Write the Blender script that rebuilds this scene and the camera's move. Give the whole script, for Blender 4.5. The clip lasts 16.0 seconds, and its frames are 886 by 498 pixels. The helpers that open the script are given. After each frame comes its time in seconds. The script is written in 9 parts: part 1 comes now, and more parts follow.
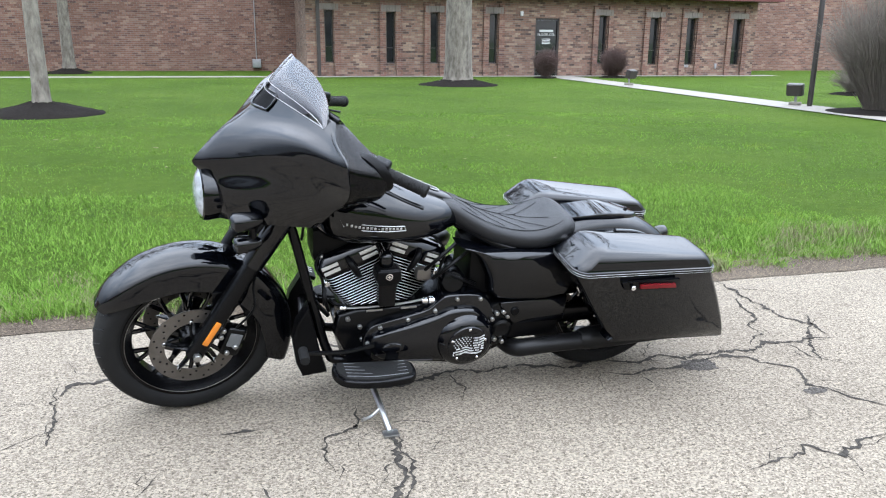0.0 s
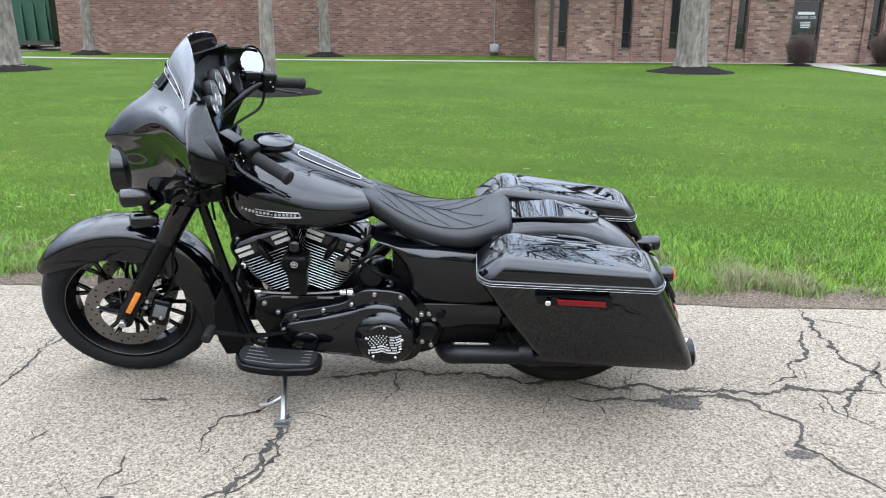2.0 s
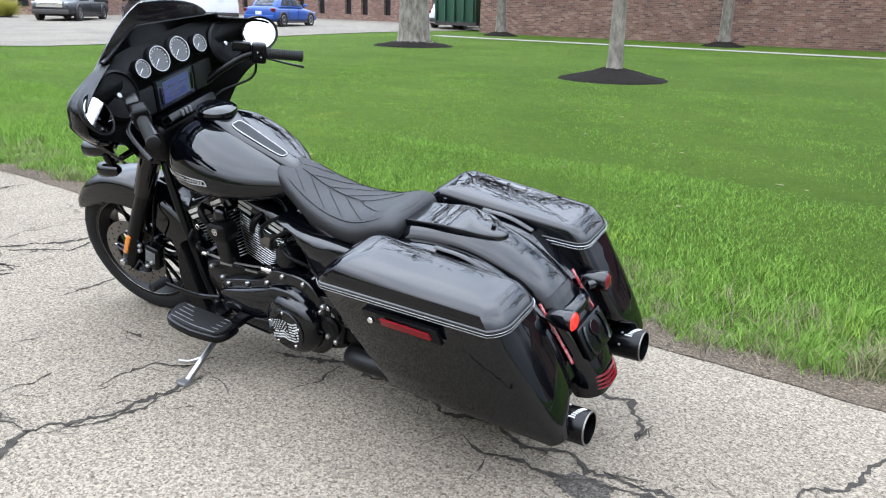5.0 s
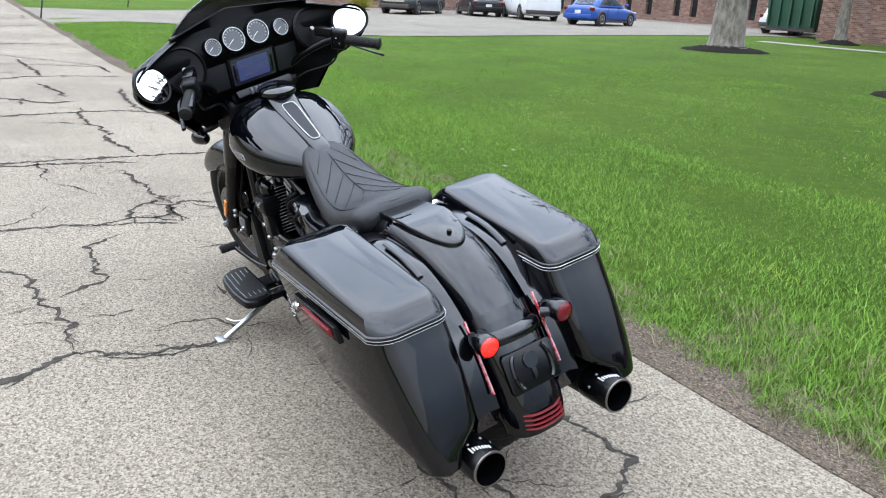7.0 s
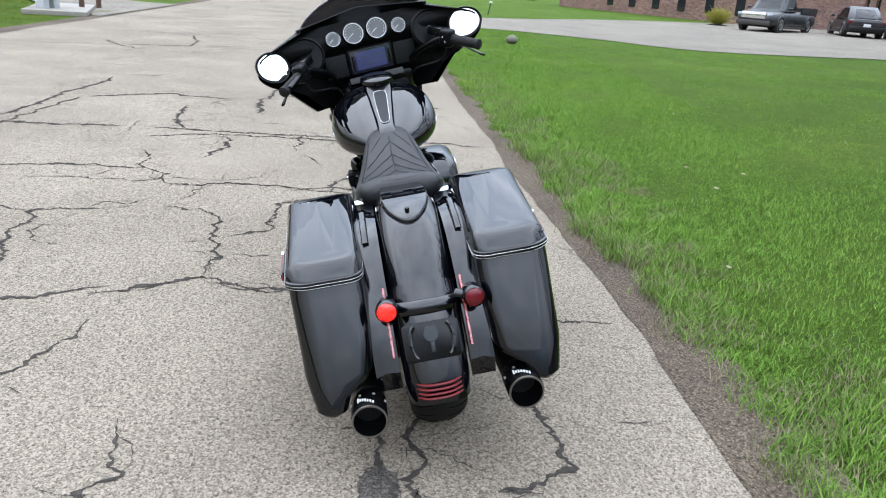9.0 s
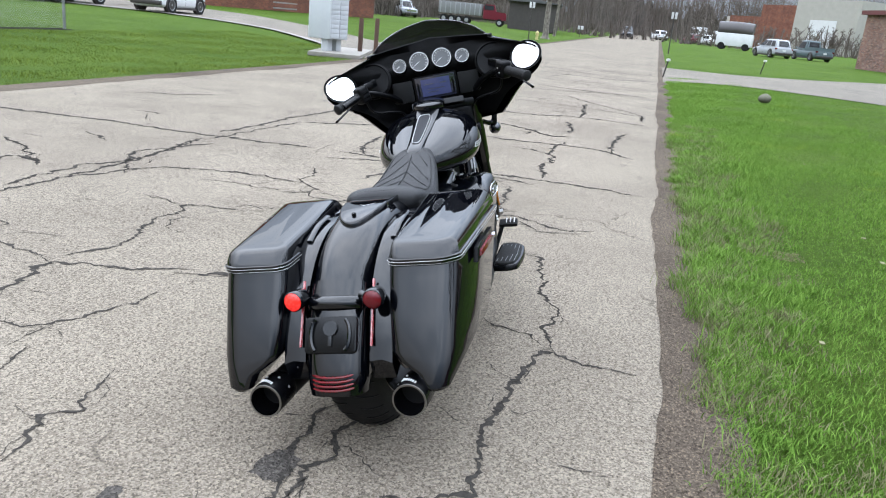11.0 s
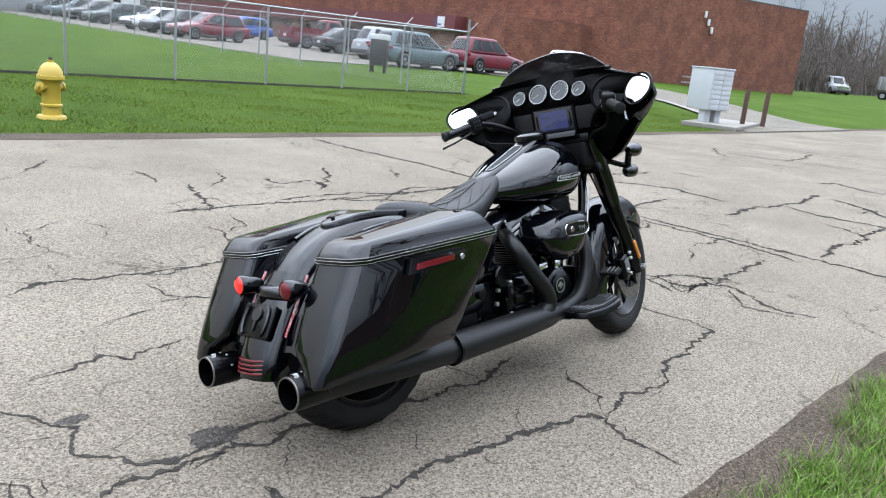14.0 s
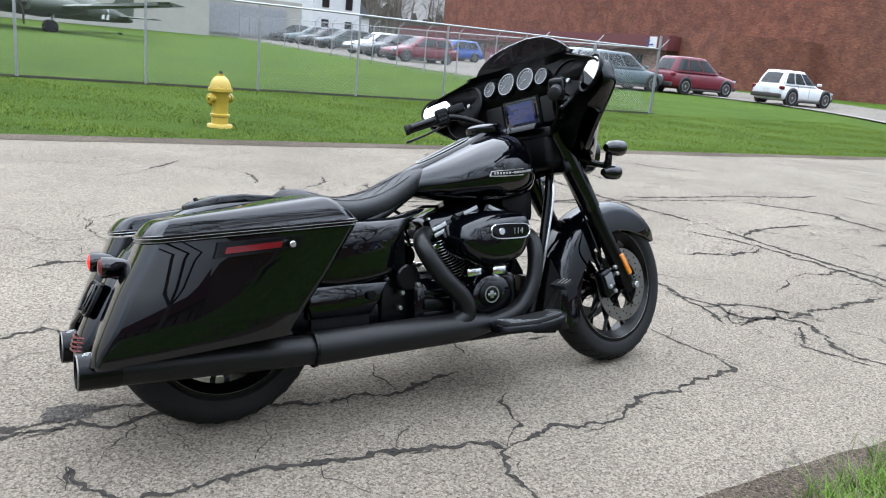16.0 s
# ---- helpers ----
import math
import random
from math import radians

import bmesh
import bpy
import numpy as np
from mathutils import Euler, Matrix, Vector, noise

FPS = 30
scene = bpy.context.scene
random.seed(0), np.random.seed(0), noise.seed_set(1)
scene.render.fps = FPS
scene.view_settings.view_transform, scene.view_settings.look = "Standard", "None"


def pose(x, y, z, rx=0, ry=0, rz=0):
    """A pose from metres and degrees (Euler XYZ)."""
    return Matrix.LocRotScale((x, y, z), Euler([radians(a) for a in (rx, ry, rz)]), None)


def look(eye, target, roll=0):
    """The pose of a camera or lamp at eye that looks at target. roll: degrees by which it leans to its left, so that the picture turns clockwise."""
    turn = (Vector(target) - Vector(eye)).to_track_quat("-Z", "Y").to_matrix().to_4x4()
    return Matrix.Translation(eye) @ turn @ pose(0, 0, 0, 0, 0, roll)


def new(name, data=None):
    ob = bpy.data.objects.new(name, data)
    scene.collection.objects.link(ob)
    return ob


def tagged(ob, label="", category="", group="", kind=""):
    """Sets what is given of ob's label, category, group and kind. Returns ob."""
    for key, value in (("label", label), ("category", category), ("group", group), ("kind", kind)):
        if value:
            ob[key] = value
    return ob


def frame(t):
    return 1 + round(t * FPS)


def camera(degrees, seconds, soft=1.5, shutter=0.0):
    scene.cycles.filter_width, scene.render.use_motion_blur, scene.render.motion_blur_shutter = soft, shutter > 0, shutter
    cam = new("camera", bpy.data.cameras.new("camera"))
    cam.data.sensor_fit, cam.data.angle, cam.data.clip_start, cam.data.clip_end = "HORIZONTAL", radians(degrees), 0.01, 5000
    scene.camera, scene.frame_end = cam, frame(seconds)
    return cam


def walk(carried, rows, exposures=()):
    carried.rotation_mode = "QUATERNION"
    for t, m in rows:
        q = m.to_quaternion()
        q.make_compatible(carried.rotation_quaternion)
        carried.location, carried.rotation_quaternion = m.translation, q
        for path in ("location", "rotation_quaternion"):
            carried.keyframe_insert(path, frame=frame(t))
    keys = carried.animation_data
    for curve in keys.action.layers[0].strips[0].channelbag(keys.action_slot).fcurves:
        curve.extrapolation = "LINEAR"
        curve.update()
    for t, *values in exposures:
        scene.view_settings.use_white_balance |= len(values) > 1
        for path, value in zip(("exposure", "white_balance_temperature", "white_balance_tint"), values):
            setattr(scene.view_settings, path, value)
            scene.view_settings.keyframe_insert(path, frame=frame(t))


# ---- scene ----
cam = camera(59.9, 16.0, soft=1.1)
METRES, EYE, TILT, LEAN, TURN = 8.386, 1.308, 0.0, 0.0, -15.0
ROWS = [
    (0.0, 0.0, 0.0, 0.0, 0.11, -14.7, -0.42),
    (0.5, 0.0384, 0.0008, 0.0004, 4.83, -14.93, -0.35),
    (1.0, 0.0674, 0.0168, -0.002, 9.42, -15.21, -0.31),
    (1.5, 0.0958, 0.0328, -0.0016, 14.11, -15.57, -0.27),
    (2.0, 0.132, 0.0442, -0.0012, 19.07, -15.84, -0.29),
    (2.5, 0.1587, 0.0657, -0.0016, 24.28, -16.05, -0.4),
    (3.0, 0.1862, 0.0825, -0.0019, 29.47, -16.36, -0.58),
    (3.5, 0.2153, 0.1009, -0.001, 34.62, -16.6, -0.77),
    (4.0, 0.2317, 0.1269, -0.0015, 39.64, -16.83, -1.05),
    (6.5, 0.3093, 0.2602, -0.0048, 67.12, -17.79, -2.49),
    (7.0, 0.3106, 0.289, -0.0029, 73.75, -18.13, -2.87),
    (7.5, 0.3239, 0.3223, -0.0033, 80.64, -18.65, -3.16),
    (8.0, 0.3259, 0.3517, -0.0037, 87.41, -19.06, -3.4),
    (8.5, 0.3296, 0.3784, -0.0008, 93.86, -19.15, -3.68),
    (9.0, 0.3409, 0.4117, 0.0009, 99.89, -18.86, -4.08),
    (11.5, 0.3051, 0.5499, -0.0016, 125.13, -16.32, -5.42),
    (12.0, 0.2864, 0.5732, -0.0019, 130.48, -15.98, -5.52),
    (12.5, 0.263, 0.5864, -0.0025, 136.38, -15.55, -5.7),
    (13.0, 0.2457, 0.6087, -0.006, 141.72, -15.15, -5.8),
    (13.5, 0.2229, 0.6219, -0.0082, 146.36, -14.66, -5.74),
    (14.0, 0.1986, 0.6286, -0.0083, 150.28, -14.35, -5.58),
    (14.5, 0.1664, 0.6427, -0.0119, 153.89, -14.24, -5.37),
    (15.0, 0.1332, 0.6447, -0.0143, 157.61, -14.25, -5.22),
    (15.5, 0.1017, 0.6456, -0.0133, 161.78, -14.3, -5.21),
    (16.0, 0.0691, 0.6518, -0.0138, 166.33, -14.19, -5.12),
]
walk(cam, [(t, pose(0, 0, EYE, TILT, LEAN, TURN) @ pose(METRES * x, METRES * y, METRES * z, 90 + pitch, roll, yaw)) for t, x, y, z, yaw, pitch, roll in ROWS],
     [(0.0, 1.62), (4.0, 1.60), (6.5, 1.42), (9.0, 1.22), (11.5, 1.20), (16.0, 1.22)])

# ---------------------------------------------------------------- light
world = bpy.data.worlds.new("overcast_sky")
scene.world = world
world.use_nodes = True
wn, wl = world.node_tree.nodes, world.node_tree.links
wn.clear()
sky = wn.new("ShaderNodeTexSky")
sky.sky_type = 'NISHITA'
sky.sun_disc = False
sky.sun_elevation, sky.sun_rotation = radians(52), radians(200)
sky.air_density, sky.dust_density, sky.ozone_density = 1.0, 3.0, 1.0
wtc = wn.new("ShaderNodeTexCoord")
wmap = wn.new("ShaderNodeMapping")
wmap.inputs["Scale"].default_value = (1.0, 1.0, 2.6)
cloud = wn.new("ShaderNodeTexNoise")
cloud.inputs["Scale"].default_value = 1.5
cloud.inputs["Detail"].default_value = 3.0
cloud.inputs["Roughness"].default_value = 0.58
ramp = wn.new("ShaderNodeValToRGB")
ramp.color_ramp.elements[0].position, ramp.color_ramp.elements[0].color = 0.36, (0.48, 0.585, 0.75, 1)
ramp.color_ramp.elements[1].position, ramp.color_ramp.elements[1].color = 0.64, (0.85, 0.94, 1.10, 1)
gain = wn.new("ShaderNodeMix")
gain.data_type, gain.blend_type = 'RGBA', 'MULTIPLY'
gain.inputs["Factor"].default_value = 1.0
grad = wn.new("ShaderNodeSeparateXYZ")
zen = wn.new("ShaderNodeMapRange")
zen.interpolation_type = 'SMOOTHSTEP'
zen.inputs["From Min"].default_value, zen.inputs["From Max"].default_value = 0.06, 0.76
zen.inputs["To Min"].default_value, zen.inputs["To Max"].default_value = 2.6, 30.0
wl.new(wtc.outputs["Generated"], grad.inputs["Vector"])
wl.new(grad.outputs["Z"], zen.inputs["Value"])
wl.new(zen.outputs["Result"], gain.inputs["B"])
mix = wn.new("ShaderNodeMix")
mix.data_type = 'RGBA'
mix.inputs["Factor"].default_value = 0.88
bg = wn.new("ShaderNodeBackground")
bg.inputs["Strength"].default_value = 0.1
wout = wn.new("ShaderNodeOutputWorld")
wl.new(wtc.outputs["Generated"], wmap.inputs["Vector"])
wl.new(wmap.outputs["Vector"], cloud.inputs["Vector"])
wl.new(cloud.outputs["Fac"], ramp.inputs["Fac"])
wl.new(ramp.outputs["Color"], gain.inputs["A"])
wl.new(sky.outputs["Color"], mix.inputs["A"])
wl.new(gain.outputs["Result"], mix.inputs["B"])
wl.new(mix.outputs["Result"], bg.inputs["Color"])
wl.new(bg.outputs["Background"], wout.inputs["Surface"])

sun = new("sun", bpy.data.lights.new("sun", 'SUN'))
sun.data.energy, sun.data.angle, sun.data.color = 0.7, radians(140), (1.0, 0.965, 0.92)
sun.matrix_world = look((0, 0, 60), (-14, 34, 0))


# ---------------------------------------------------------------- materials
def material(name, base, rough=0.5, metal=0.0, second=None, scale=8.0, amount=0.5, bump=0.0, bump_scale=60.0, coat=0.0, spec=0.5, stretch=(1, 1, 1), sharp=False, noise_rough=0.0):
    """Two-scale colour variation with fine relief."""
    m = bpy.data.materials.new(name)
    m.use_nodes = True
    n, l = m.node_tree.nodes, m.node_tree.links
    b = n["Principled BSDF"]
    b.inputs["Base Color"].default_value = (*base, 1)
    b.inputs["Roughness"].default_value = rough
    b.inputs["Metallic"].default_value = metal
    b.inputs["Coat Weight"].default_value = coat
    b.inputs["Coat Roughness"].default_value = 0.02
    b.inputs["Specular IOR Level"].default_value = spec
    tc = n.new("ShaderNodeTexCoord")
    mp = n.new("ShaderNodeMapping")
    mp.inputs["Scale"].default_value = stretch
    l.new(tc.outputs["Object"], mp.inputs["Vector"])
    if second:
        a = n.new("ShaderNodeTexNoise")
        a.inputs["Scale"].default_value, a.inputs["Detail"].default_value, a.inputs["Roughness"].default_value = scale, 8.0, 0.65
        l.new(mp.outputs["Vector"], a.inputs["Vector"])
        r = n.new("ShaderNodeValToRGB")
        w = 0.04 if sharp else 0.16
        r.color_ramp.elements[0].position, r.color_ramp.elements[1].position = 0.5 - w, 0.5 + w
        r.color_ramp.elements[0].color, r.color_ramp.elements[1].color = (*base, 1), (*[x * amount + y * (1 - amount) for x, y in zip(second, base)], 1)
        l.new(a.outputs["Fac"], r.inputs["Fac"])
        l.new(r.outputs["Color"], b.inputs["Base Color"])
    if noise_rough:
        a2 = n.new("ShaderNodeTexNoise")
        a2.inputs["Scale"].default_value, a2.inputs["Detail"].default_value = scale * 2.3, 5.0
        l.new(mp.outputs["Vector"], a2.inputs["Vector"])
        mr = n.new("ShaderNodeMapRange")
        mr.inputs["To Min"].default_value, mr.inputs["To Max"].default_value = max(0.0, rough - noise_rough), rough + noise_rough
        l.new(a2.outputs["Fac"], mr.inputs["Value"])
        l.new(mr.outputs["Result"], b.inputs["Roughness"])
    if bump:
        c = n.new("ShaderNodeTexNoise")
        c.inputs["Scale"].default_value, c.inputs["Detail"].default_value = bump_scale, 4.0
        l.new(mp.outputs["Vector"], c.inputs["Vector"])
        p = n.new("ShaderNodeBump")
        p.inputs["Strength"].default_value, p.inputs["Distance"].default_value = bump, 0.01
        l.new(c.outputs["Fac"], p.inputs["Height"])
        l.new(p.outputs["Normal"], b.inputs["Normal"])
    return m


def node_mat(name):
    m = bpy.data.materials.new(name)
    m.use_nodes = True
    return m, m.node_tree.nodes, m.node_tree.links, m.node_tree.nodes["Principled BSDF"]


def noise_node(n, l, vec, scale, detail=6.0, rough=0.6):
    a = n.new("ShaderNodeTexNoise")
    a.inputs["Scale"].default_value, a.inputs["Detail"].default_value, a.inputs["Roughness"].default_value = scale, detail, rough
    l.new(vec, a.inputs["Vector"])
    return a.outputs["Fac"]


def ramp_node(n, l, fac, stops, mode='LINEAR'):
    r = n.new("ShaderNodeValToRGB")
    r.color_ramp.interpolation = mode
    while len(r.color_ramp.elements) < len(stops):
        r.color_ramp.elements.new(0.5)
    for e, (p, c) in zip(r.color_ramp.elements, stops):
        e.position, e.color = p, (*c, 1)
    l.new(fac, r.inputs["Fac"])
    return r.outputs["Color"]


def mix_node(n, l, kind, fac, a, b):
    x = n.new("ShaderNodeMix")
    x.data_type, x.blend_type = 'RGBA', kind
    for sock, v in (("Factor", fac), ("A", a), ("B", b)):
        if isinstance(v, (int, float)):
            x.inputs[sock].default_value = v
        elif isinstance(v, tuple):
            x.inputs[sock].default_value = (*v, 1)
        else:
            l.new(v, x.inputs[sock])
    return x.outputs["Result"]


def bump_node(n, l, height, strength, dist, b, under=None):
    p = n.new("ShaderNodeBump")
    p.inputs["Strength"].default_value, p.inputs["Distance"].default_value = strength, dist
    l.new(height, p.inputs["Height"])
    if under:
        l.new(under, p.inputs["Normal"])
    l.new(p.outputs["Normal"], b.inputs["Normal"])
    return p.outputs["Normal"]


def asphalt_material(name, light, dark, stone_hi, stone_lo, fine_cracks=True):
    m, n, l, b = node_mat(name)
    tc = n.new("ShaderNodeTexCoord").outputs["Object"]
    big = ramp_node(n, l, noise_node(n, l, tc, 0.55, 8.0, 0.62), [(0.36, dark), (0.62, light)])
    v = n.new("ShaderNodeTexVoronoi")
    v.inputs["Scale"].default_value = 165.0
    l.new(tc, v.inputs["Vector"])
    sep = n.new("ShaderNodeSeparateColor")
    l.new(v.outputs["Color"], sep.inputs["Color"])
    stones = ramp_node(n, l, sep.outputs["Red"], [(0.0, stone_lo), (0.45, (0.8, 0.79, 0.77)), (0.75, (1.0, 1.0, 1.0)), (1.0, stone_hi)])
    col = mix_node(n, l, 'MULTIPLY', 0.84, big, stones)
    pits = ramp_node(n, l, noise_node(n, l, tc, 75.0, 3.0, 0.7), [(0.38, (0.30, 0.29, 0.28)), (0.47, (1, 1, 1))])
    col = mix_node(n, l, 'MULTIPLY', 0.75, col, pits)
    flecks = ramp_node(n, l, noise_node(n, l, tc, 28.0, 4.0, 0.75), [(0.32, (0.50, 0.48, 0.46)), (0.40, (1, 1, 1))])
    col = mix_node(n, l, 'MULTIPLY', 0.8, col, flecks)
    spots = ramp_node(n, l, noise_node(n, l, tc, 3.3, 5.0, 0.6), [(0.66, (1, 1, 1)), (0.76, (0.62, 0.6, 0.58))])
    col = mix_node(n, l, 'MULTIPLY', 0.8, col, spots)
    rust = ramp_node(n, l, noise_node(n, l, tc, 1.7, 4.0, 0.6), [(0.68, (1, 1, 1)), (0.8, (1.0, 0.86, 0.68))])
    col = mix_node(n, l, 'MULTIPLY', 0.7, col, rust)
    if fine_cracks:
        mp = n.new("ShaderNodeMapping")
        l.new(tc, mp.inputs["Vector"])
        wob = n.new("ShaderNodeTexNoise")
        wob.inputs["Scale"].default_value, wob.inputs["Detail"].default_value = 2.6, 6.0
        l.new(tc, wob.inputs["Vector"])
        add = n.new("ShaderNodeVectorMath")
        add.operation = 'MULTIPLY_ADD'
        add.inputs[1].default_value = (0.8, 0.8, 0.8)
        l.new(wob.outputs["Color"], add.inputs[0])
        l.new(tc, add.inputs[2])
        ed = n.new("ShaderNodeTexVoronoi")
        ed.feature = 'DISTANCE_TO_EDGE'
        ed.inputs["Scale"].default_value = 0.62
        l.new(add.outputs["Vector"], ed.inputs["Vector"])
        line = ramp_node(n, l, ed.outputs["Distance"], [(0.002, (0.0, 0.0, 0.0)), (0.008, (1, 1, 1))])
        where = ramp_node(n, l, noise_node(n, l, tc, 0.9, 3.0), [(0.5, (1, 1, 1)), (0.58, (0.0, 0.0, 0.0))])
        keep = mix_node(n, l, 'LIGHTEN', 1.0, line, where)
        col = mix_node(n, l, 'MULTIPLY', 0.55, col, keep)
    l.new(col, b.inputs["Base Color"])
    b.inputs["Roughness"].default_value = 0.92
    b.inputs["Specular IOR Level"].default_value = 0.08
    h = mix_node(n, l, 'MIX', 0.5, v.outputs["Distance"], noise_node(n, l, tc, 60.0, 4.0))
    bump_node(n, l, h, 0.55, 0.006, b)
    return m


M_ROAD = asphalt_material("weathered_asphalt", (0.2160, 0.1865, 0.1480), (0.1680, 0.1435, 0.1140), (1.28, 1.26, 1.23), (0.40, 0.395, 0.39))
M_LOT = asphalt_material("lot_asphalt", (0.1850, 0.1643, 0.1380), (0.1450, 0.1302, 0.1090), (1.2, 1.2, 1.18), (0.5, 0.5, 0.5), False)
M_GRAVEL = asphalt_material("dirty_edge_gravel", (0.0960, 0.0770, 0.0580), (0.0610, 0.0480, 0.0360), (1.9, 1.8, 1.7), (0.35, 0.33, 0.32), False)
M_CRACK = material("crack_dirt", (0.02604, 0.02356, 0.02108), 0.95, second=(0.062, 0.0558, 0.04836), scale=22, amount=0.7, bump=0.8, bump_scale=90, spec=0.02)
M_STAIN = asphalt_material("oily_asphalt", (0.093, 0.0837, 0.0744), (0.062, 0.0558, 0.0496), (1.5, 1.45, 1.4), (0.35, 0.34, 0.33), False)
M_FARWOOD = material("far_bare_wood", (0.050, 0.043, 0.038), 1.0, second=(0.105, 0.093, 0.082), scale=0.7, amount=0.95, stretch=(1, 1, 0.25), spec=0.0)
M_CONCRETE = material("pale_concrete", (0.1900, 0.1740, 0.1480), 0.85, second=(0.1350, 0.1230, 0.1040), scale=3.0, amount=0.7, bump=0.3, bump_scale=70)


def grass_material(name, stops, ground=True):
    m, n, l, b = node_mat(name)
    tc = n.new("ShaderNodeTexCoord").outputs["Object"]
    geo = n.new("ShaderNodeNewGeometry")
    a = noise_node(n, l, tc, 0.35, 6.0, 0.6)
    f = noise_node(n, l, tc, 9.0, 6.0, 0.75)
    if ground:
        x = mix_node(n, l, 'MIX', 0.5, a, f)
        col = ramp_node(n, l, x, stops)
        yellow = ramp_node(n, l, noise_node(n, l, tc, 1.1, 5.0, 0.65), [(0.62, (1, 1, 1)), (0.74, (1.55, 1.2, 0.9))])
        col = mix_node(n, l, 'MULTIPLY', 0.6, col, yellow)
        l.new(col, b.inputs["Base Color"])
        bump_node(n, l, noise_node(n, l, tc, 26.0, 6.0, 0.8), 1.0, 0.05, b)
    else:
        x = mix_node(n, l, 'MIX', 0.58, mix_node(n, l, 'MIX', 0.45, a, noise_node(n, l, tc, 2.4, 5.0, 0.65)), geo.outputs["Random Per Island"])
        col = ramp_node(n, l, x, stops)
        yellow = ramp_node(n, l, noise_node(n, l, tc, 1.1, 5.0, 0.65), [(0.60, (1, 1, 1)), (0.74, (1.7, 1.25, 0.9))])
        col = mix_node(n, l, 'MULTIPLY', 0.7, col, yellow)
        l.new(col, b.inputs["Base Color"])
    b.inputs["Roughness"].default_value = 0.85
    b.inputs["Specular IOR Level"].default_value = 0.04
    return m


M_GRASS = grass_material("lawn_turf", [(0.30, (0.0270, 0.0520, 0.0070)), (0.5, (0.0465, 0.0810, 0.0105)), (0.68, (0.0720, 0.1080, 0.0170))])
M_BLADE = grass_material("grass_blades", [(0.18, (0.0660, 0.1250, 0.0190)), (0.45, (0.1000, 0.1860, 0.0295)), (0.78, (0.1440, 0.2310, 0.0470)), (0.97, (0.2170, 0.2520, 0.0900))], False)
M_VERGE = grass_material("verge_blades", [(0.18, (0.052, 0.076, 0.012)), (0.45, (0.090, 0.126, 0.020)), (0.78, (0.138, 0.180, 0.034)), (0.97, (0.22, 0.23, 0.080))], False)
M_DRYBLADE = material("dry_grass_blades", (0.1612, 0.1395, 0.0744), 0.8, second=(0.0868, 0.1023, 0.031), scale=30, amount=0.9)
M_MULCH = material("dark_bark_mulch", (0.007, 0.006, 0.0053), 0.95, second=(0.018, 0.015, 0.013), scale=28, amount=0.8, bump=1.0, bump_scale=40, spec=0.03)


def brick_material(name, c1, c2, c3, mortar, bump=0.6, patch=None):
    m, n, l, b = node_mat(name)
    tc = n.new("ShaderNodeTexCoord").outputs["UV"]
    obj = n.new("ShaderNodeTexCoord").outputs["Object"]
    br = n.new("ShaderNodeTexBrick")
    br.inputs["Scale"].default_value = 1.0
    br.inputs["Brick Width"].default_value, br.inputs["Row Height"].default_value = 0.215, 0.075
    br.inputs["Mortar Size"].default_value, br.inputs["Mortar Smooth"].default_value = 0.006, 0.3
    br.inputs["Color1"].default_value, br.inputs["Color2"].default_value, br.inputs["Mortar"].default_value = (0, 0, 0, 1), (1, 1, 1, 1), (0.5, 0.5, 0.5, 1)
    l.new(tc, br.inputs["Vector"])
    col = ramp_node(n, l, br.outputs["Color"], [(0.0, c3), (0.3, c1), (0.65, c1), (1.0, c2)])
    grain = ramp_node(n, l, noise_node(n, l, obj, 14.0, 6.0, 0.7), [(0.3, (0.72, 0.72, 0.72)), (0.7, (1.2, 1.2, 1.2))])
    col = mix_node(n, l, 'MULTIPLY', 1.0, col, grain)
    if patch:
        pt = ramp_node(n, l, noise_node(n, l, obj, 0.9, 9.0, 0.78), [(0.44, (1.12, 1.12, 1.12)), (0.56, patch)])
        col = mix_node(n, l, 'MULTIPLY', 1.0, col, pt)
    col = mix_node(n, l, 'MIX', br.outputs["Fac"], col, mortar)
    stain = ramp_node(n, l, noise_node(n, l, obj, 0.7, 5.0), [(0.35, (0.8, 0.8, 0.8)), (0.65, (1.08, 1.08, 1.08))])
    col = mix_node(n, l, 'MULTIPLY', 1.0, col, stain)
    l.new(col, b.inputs["Base Color"])
    b.inputs["Roughness"].default_value = 0.9
    inv = n.new("ShaderNodeMath")
    inv.operation = 'SUBTRACT'
    inv.inputs[0].default_value = 1.0
    l.new(br.outputs["Fac"], inv.inputs[1])
    bump_node(n, l, inv.outputs[0], bump, 0.012, b)
    return m


M_BRICK = brick_material("red_brown_brick", (0.155, 0.0765, 0.054), (0.225, 0.144, 0.104), (0.08, 0.042, 0.035), (0.165, 0.143, 0.125))
M_BRICK_TAN = brick_material("mottled_tan_brick", (0.176, 0.102, 0.072), (0.265, 0.19, 0.136), (0.0589, 0.03596, 0.02976), (0.1432, 0.1265, 0.1116))
M_BRICK_OR = brick_material("orange_red_brick", (0.150, 0.0495, 0.0250), (0.186, 0.0705, 0.0385), (0.098, 0.0340, 0.0205), (0.112, 0.0570, 0.0400), 0.4, (0.72, 0.66, 0.64))
M_FASCIA = material("oxide_red_metal", (0.093, 0.01984, 0.01984), 0.5, second=(0.0713, 0.0155, 0.0155), scale=2, amount=0.8)
M_DKGLASS = material("dark_window_glass", (0.012, 0.014, 0.016), 0.06, spec=0.6)
M_DKFRAME = material("dark_bronze_metal", (0.0217, 0.01736, 0.0155), 0.5, second=(0.0341, 0.0279, 0.0248), scale=5)
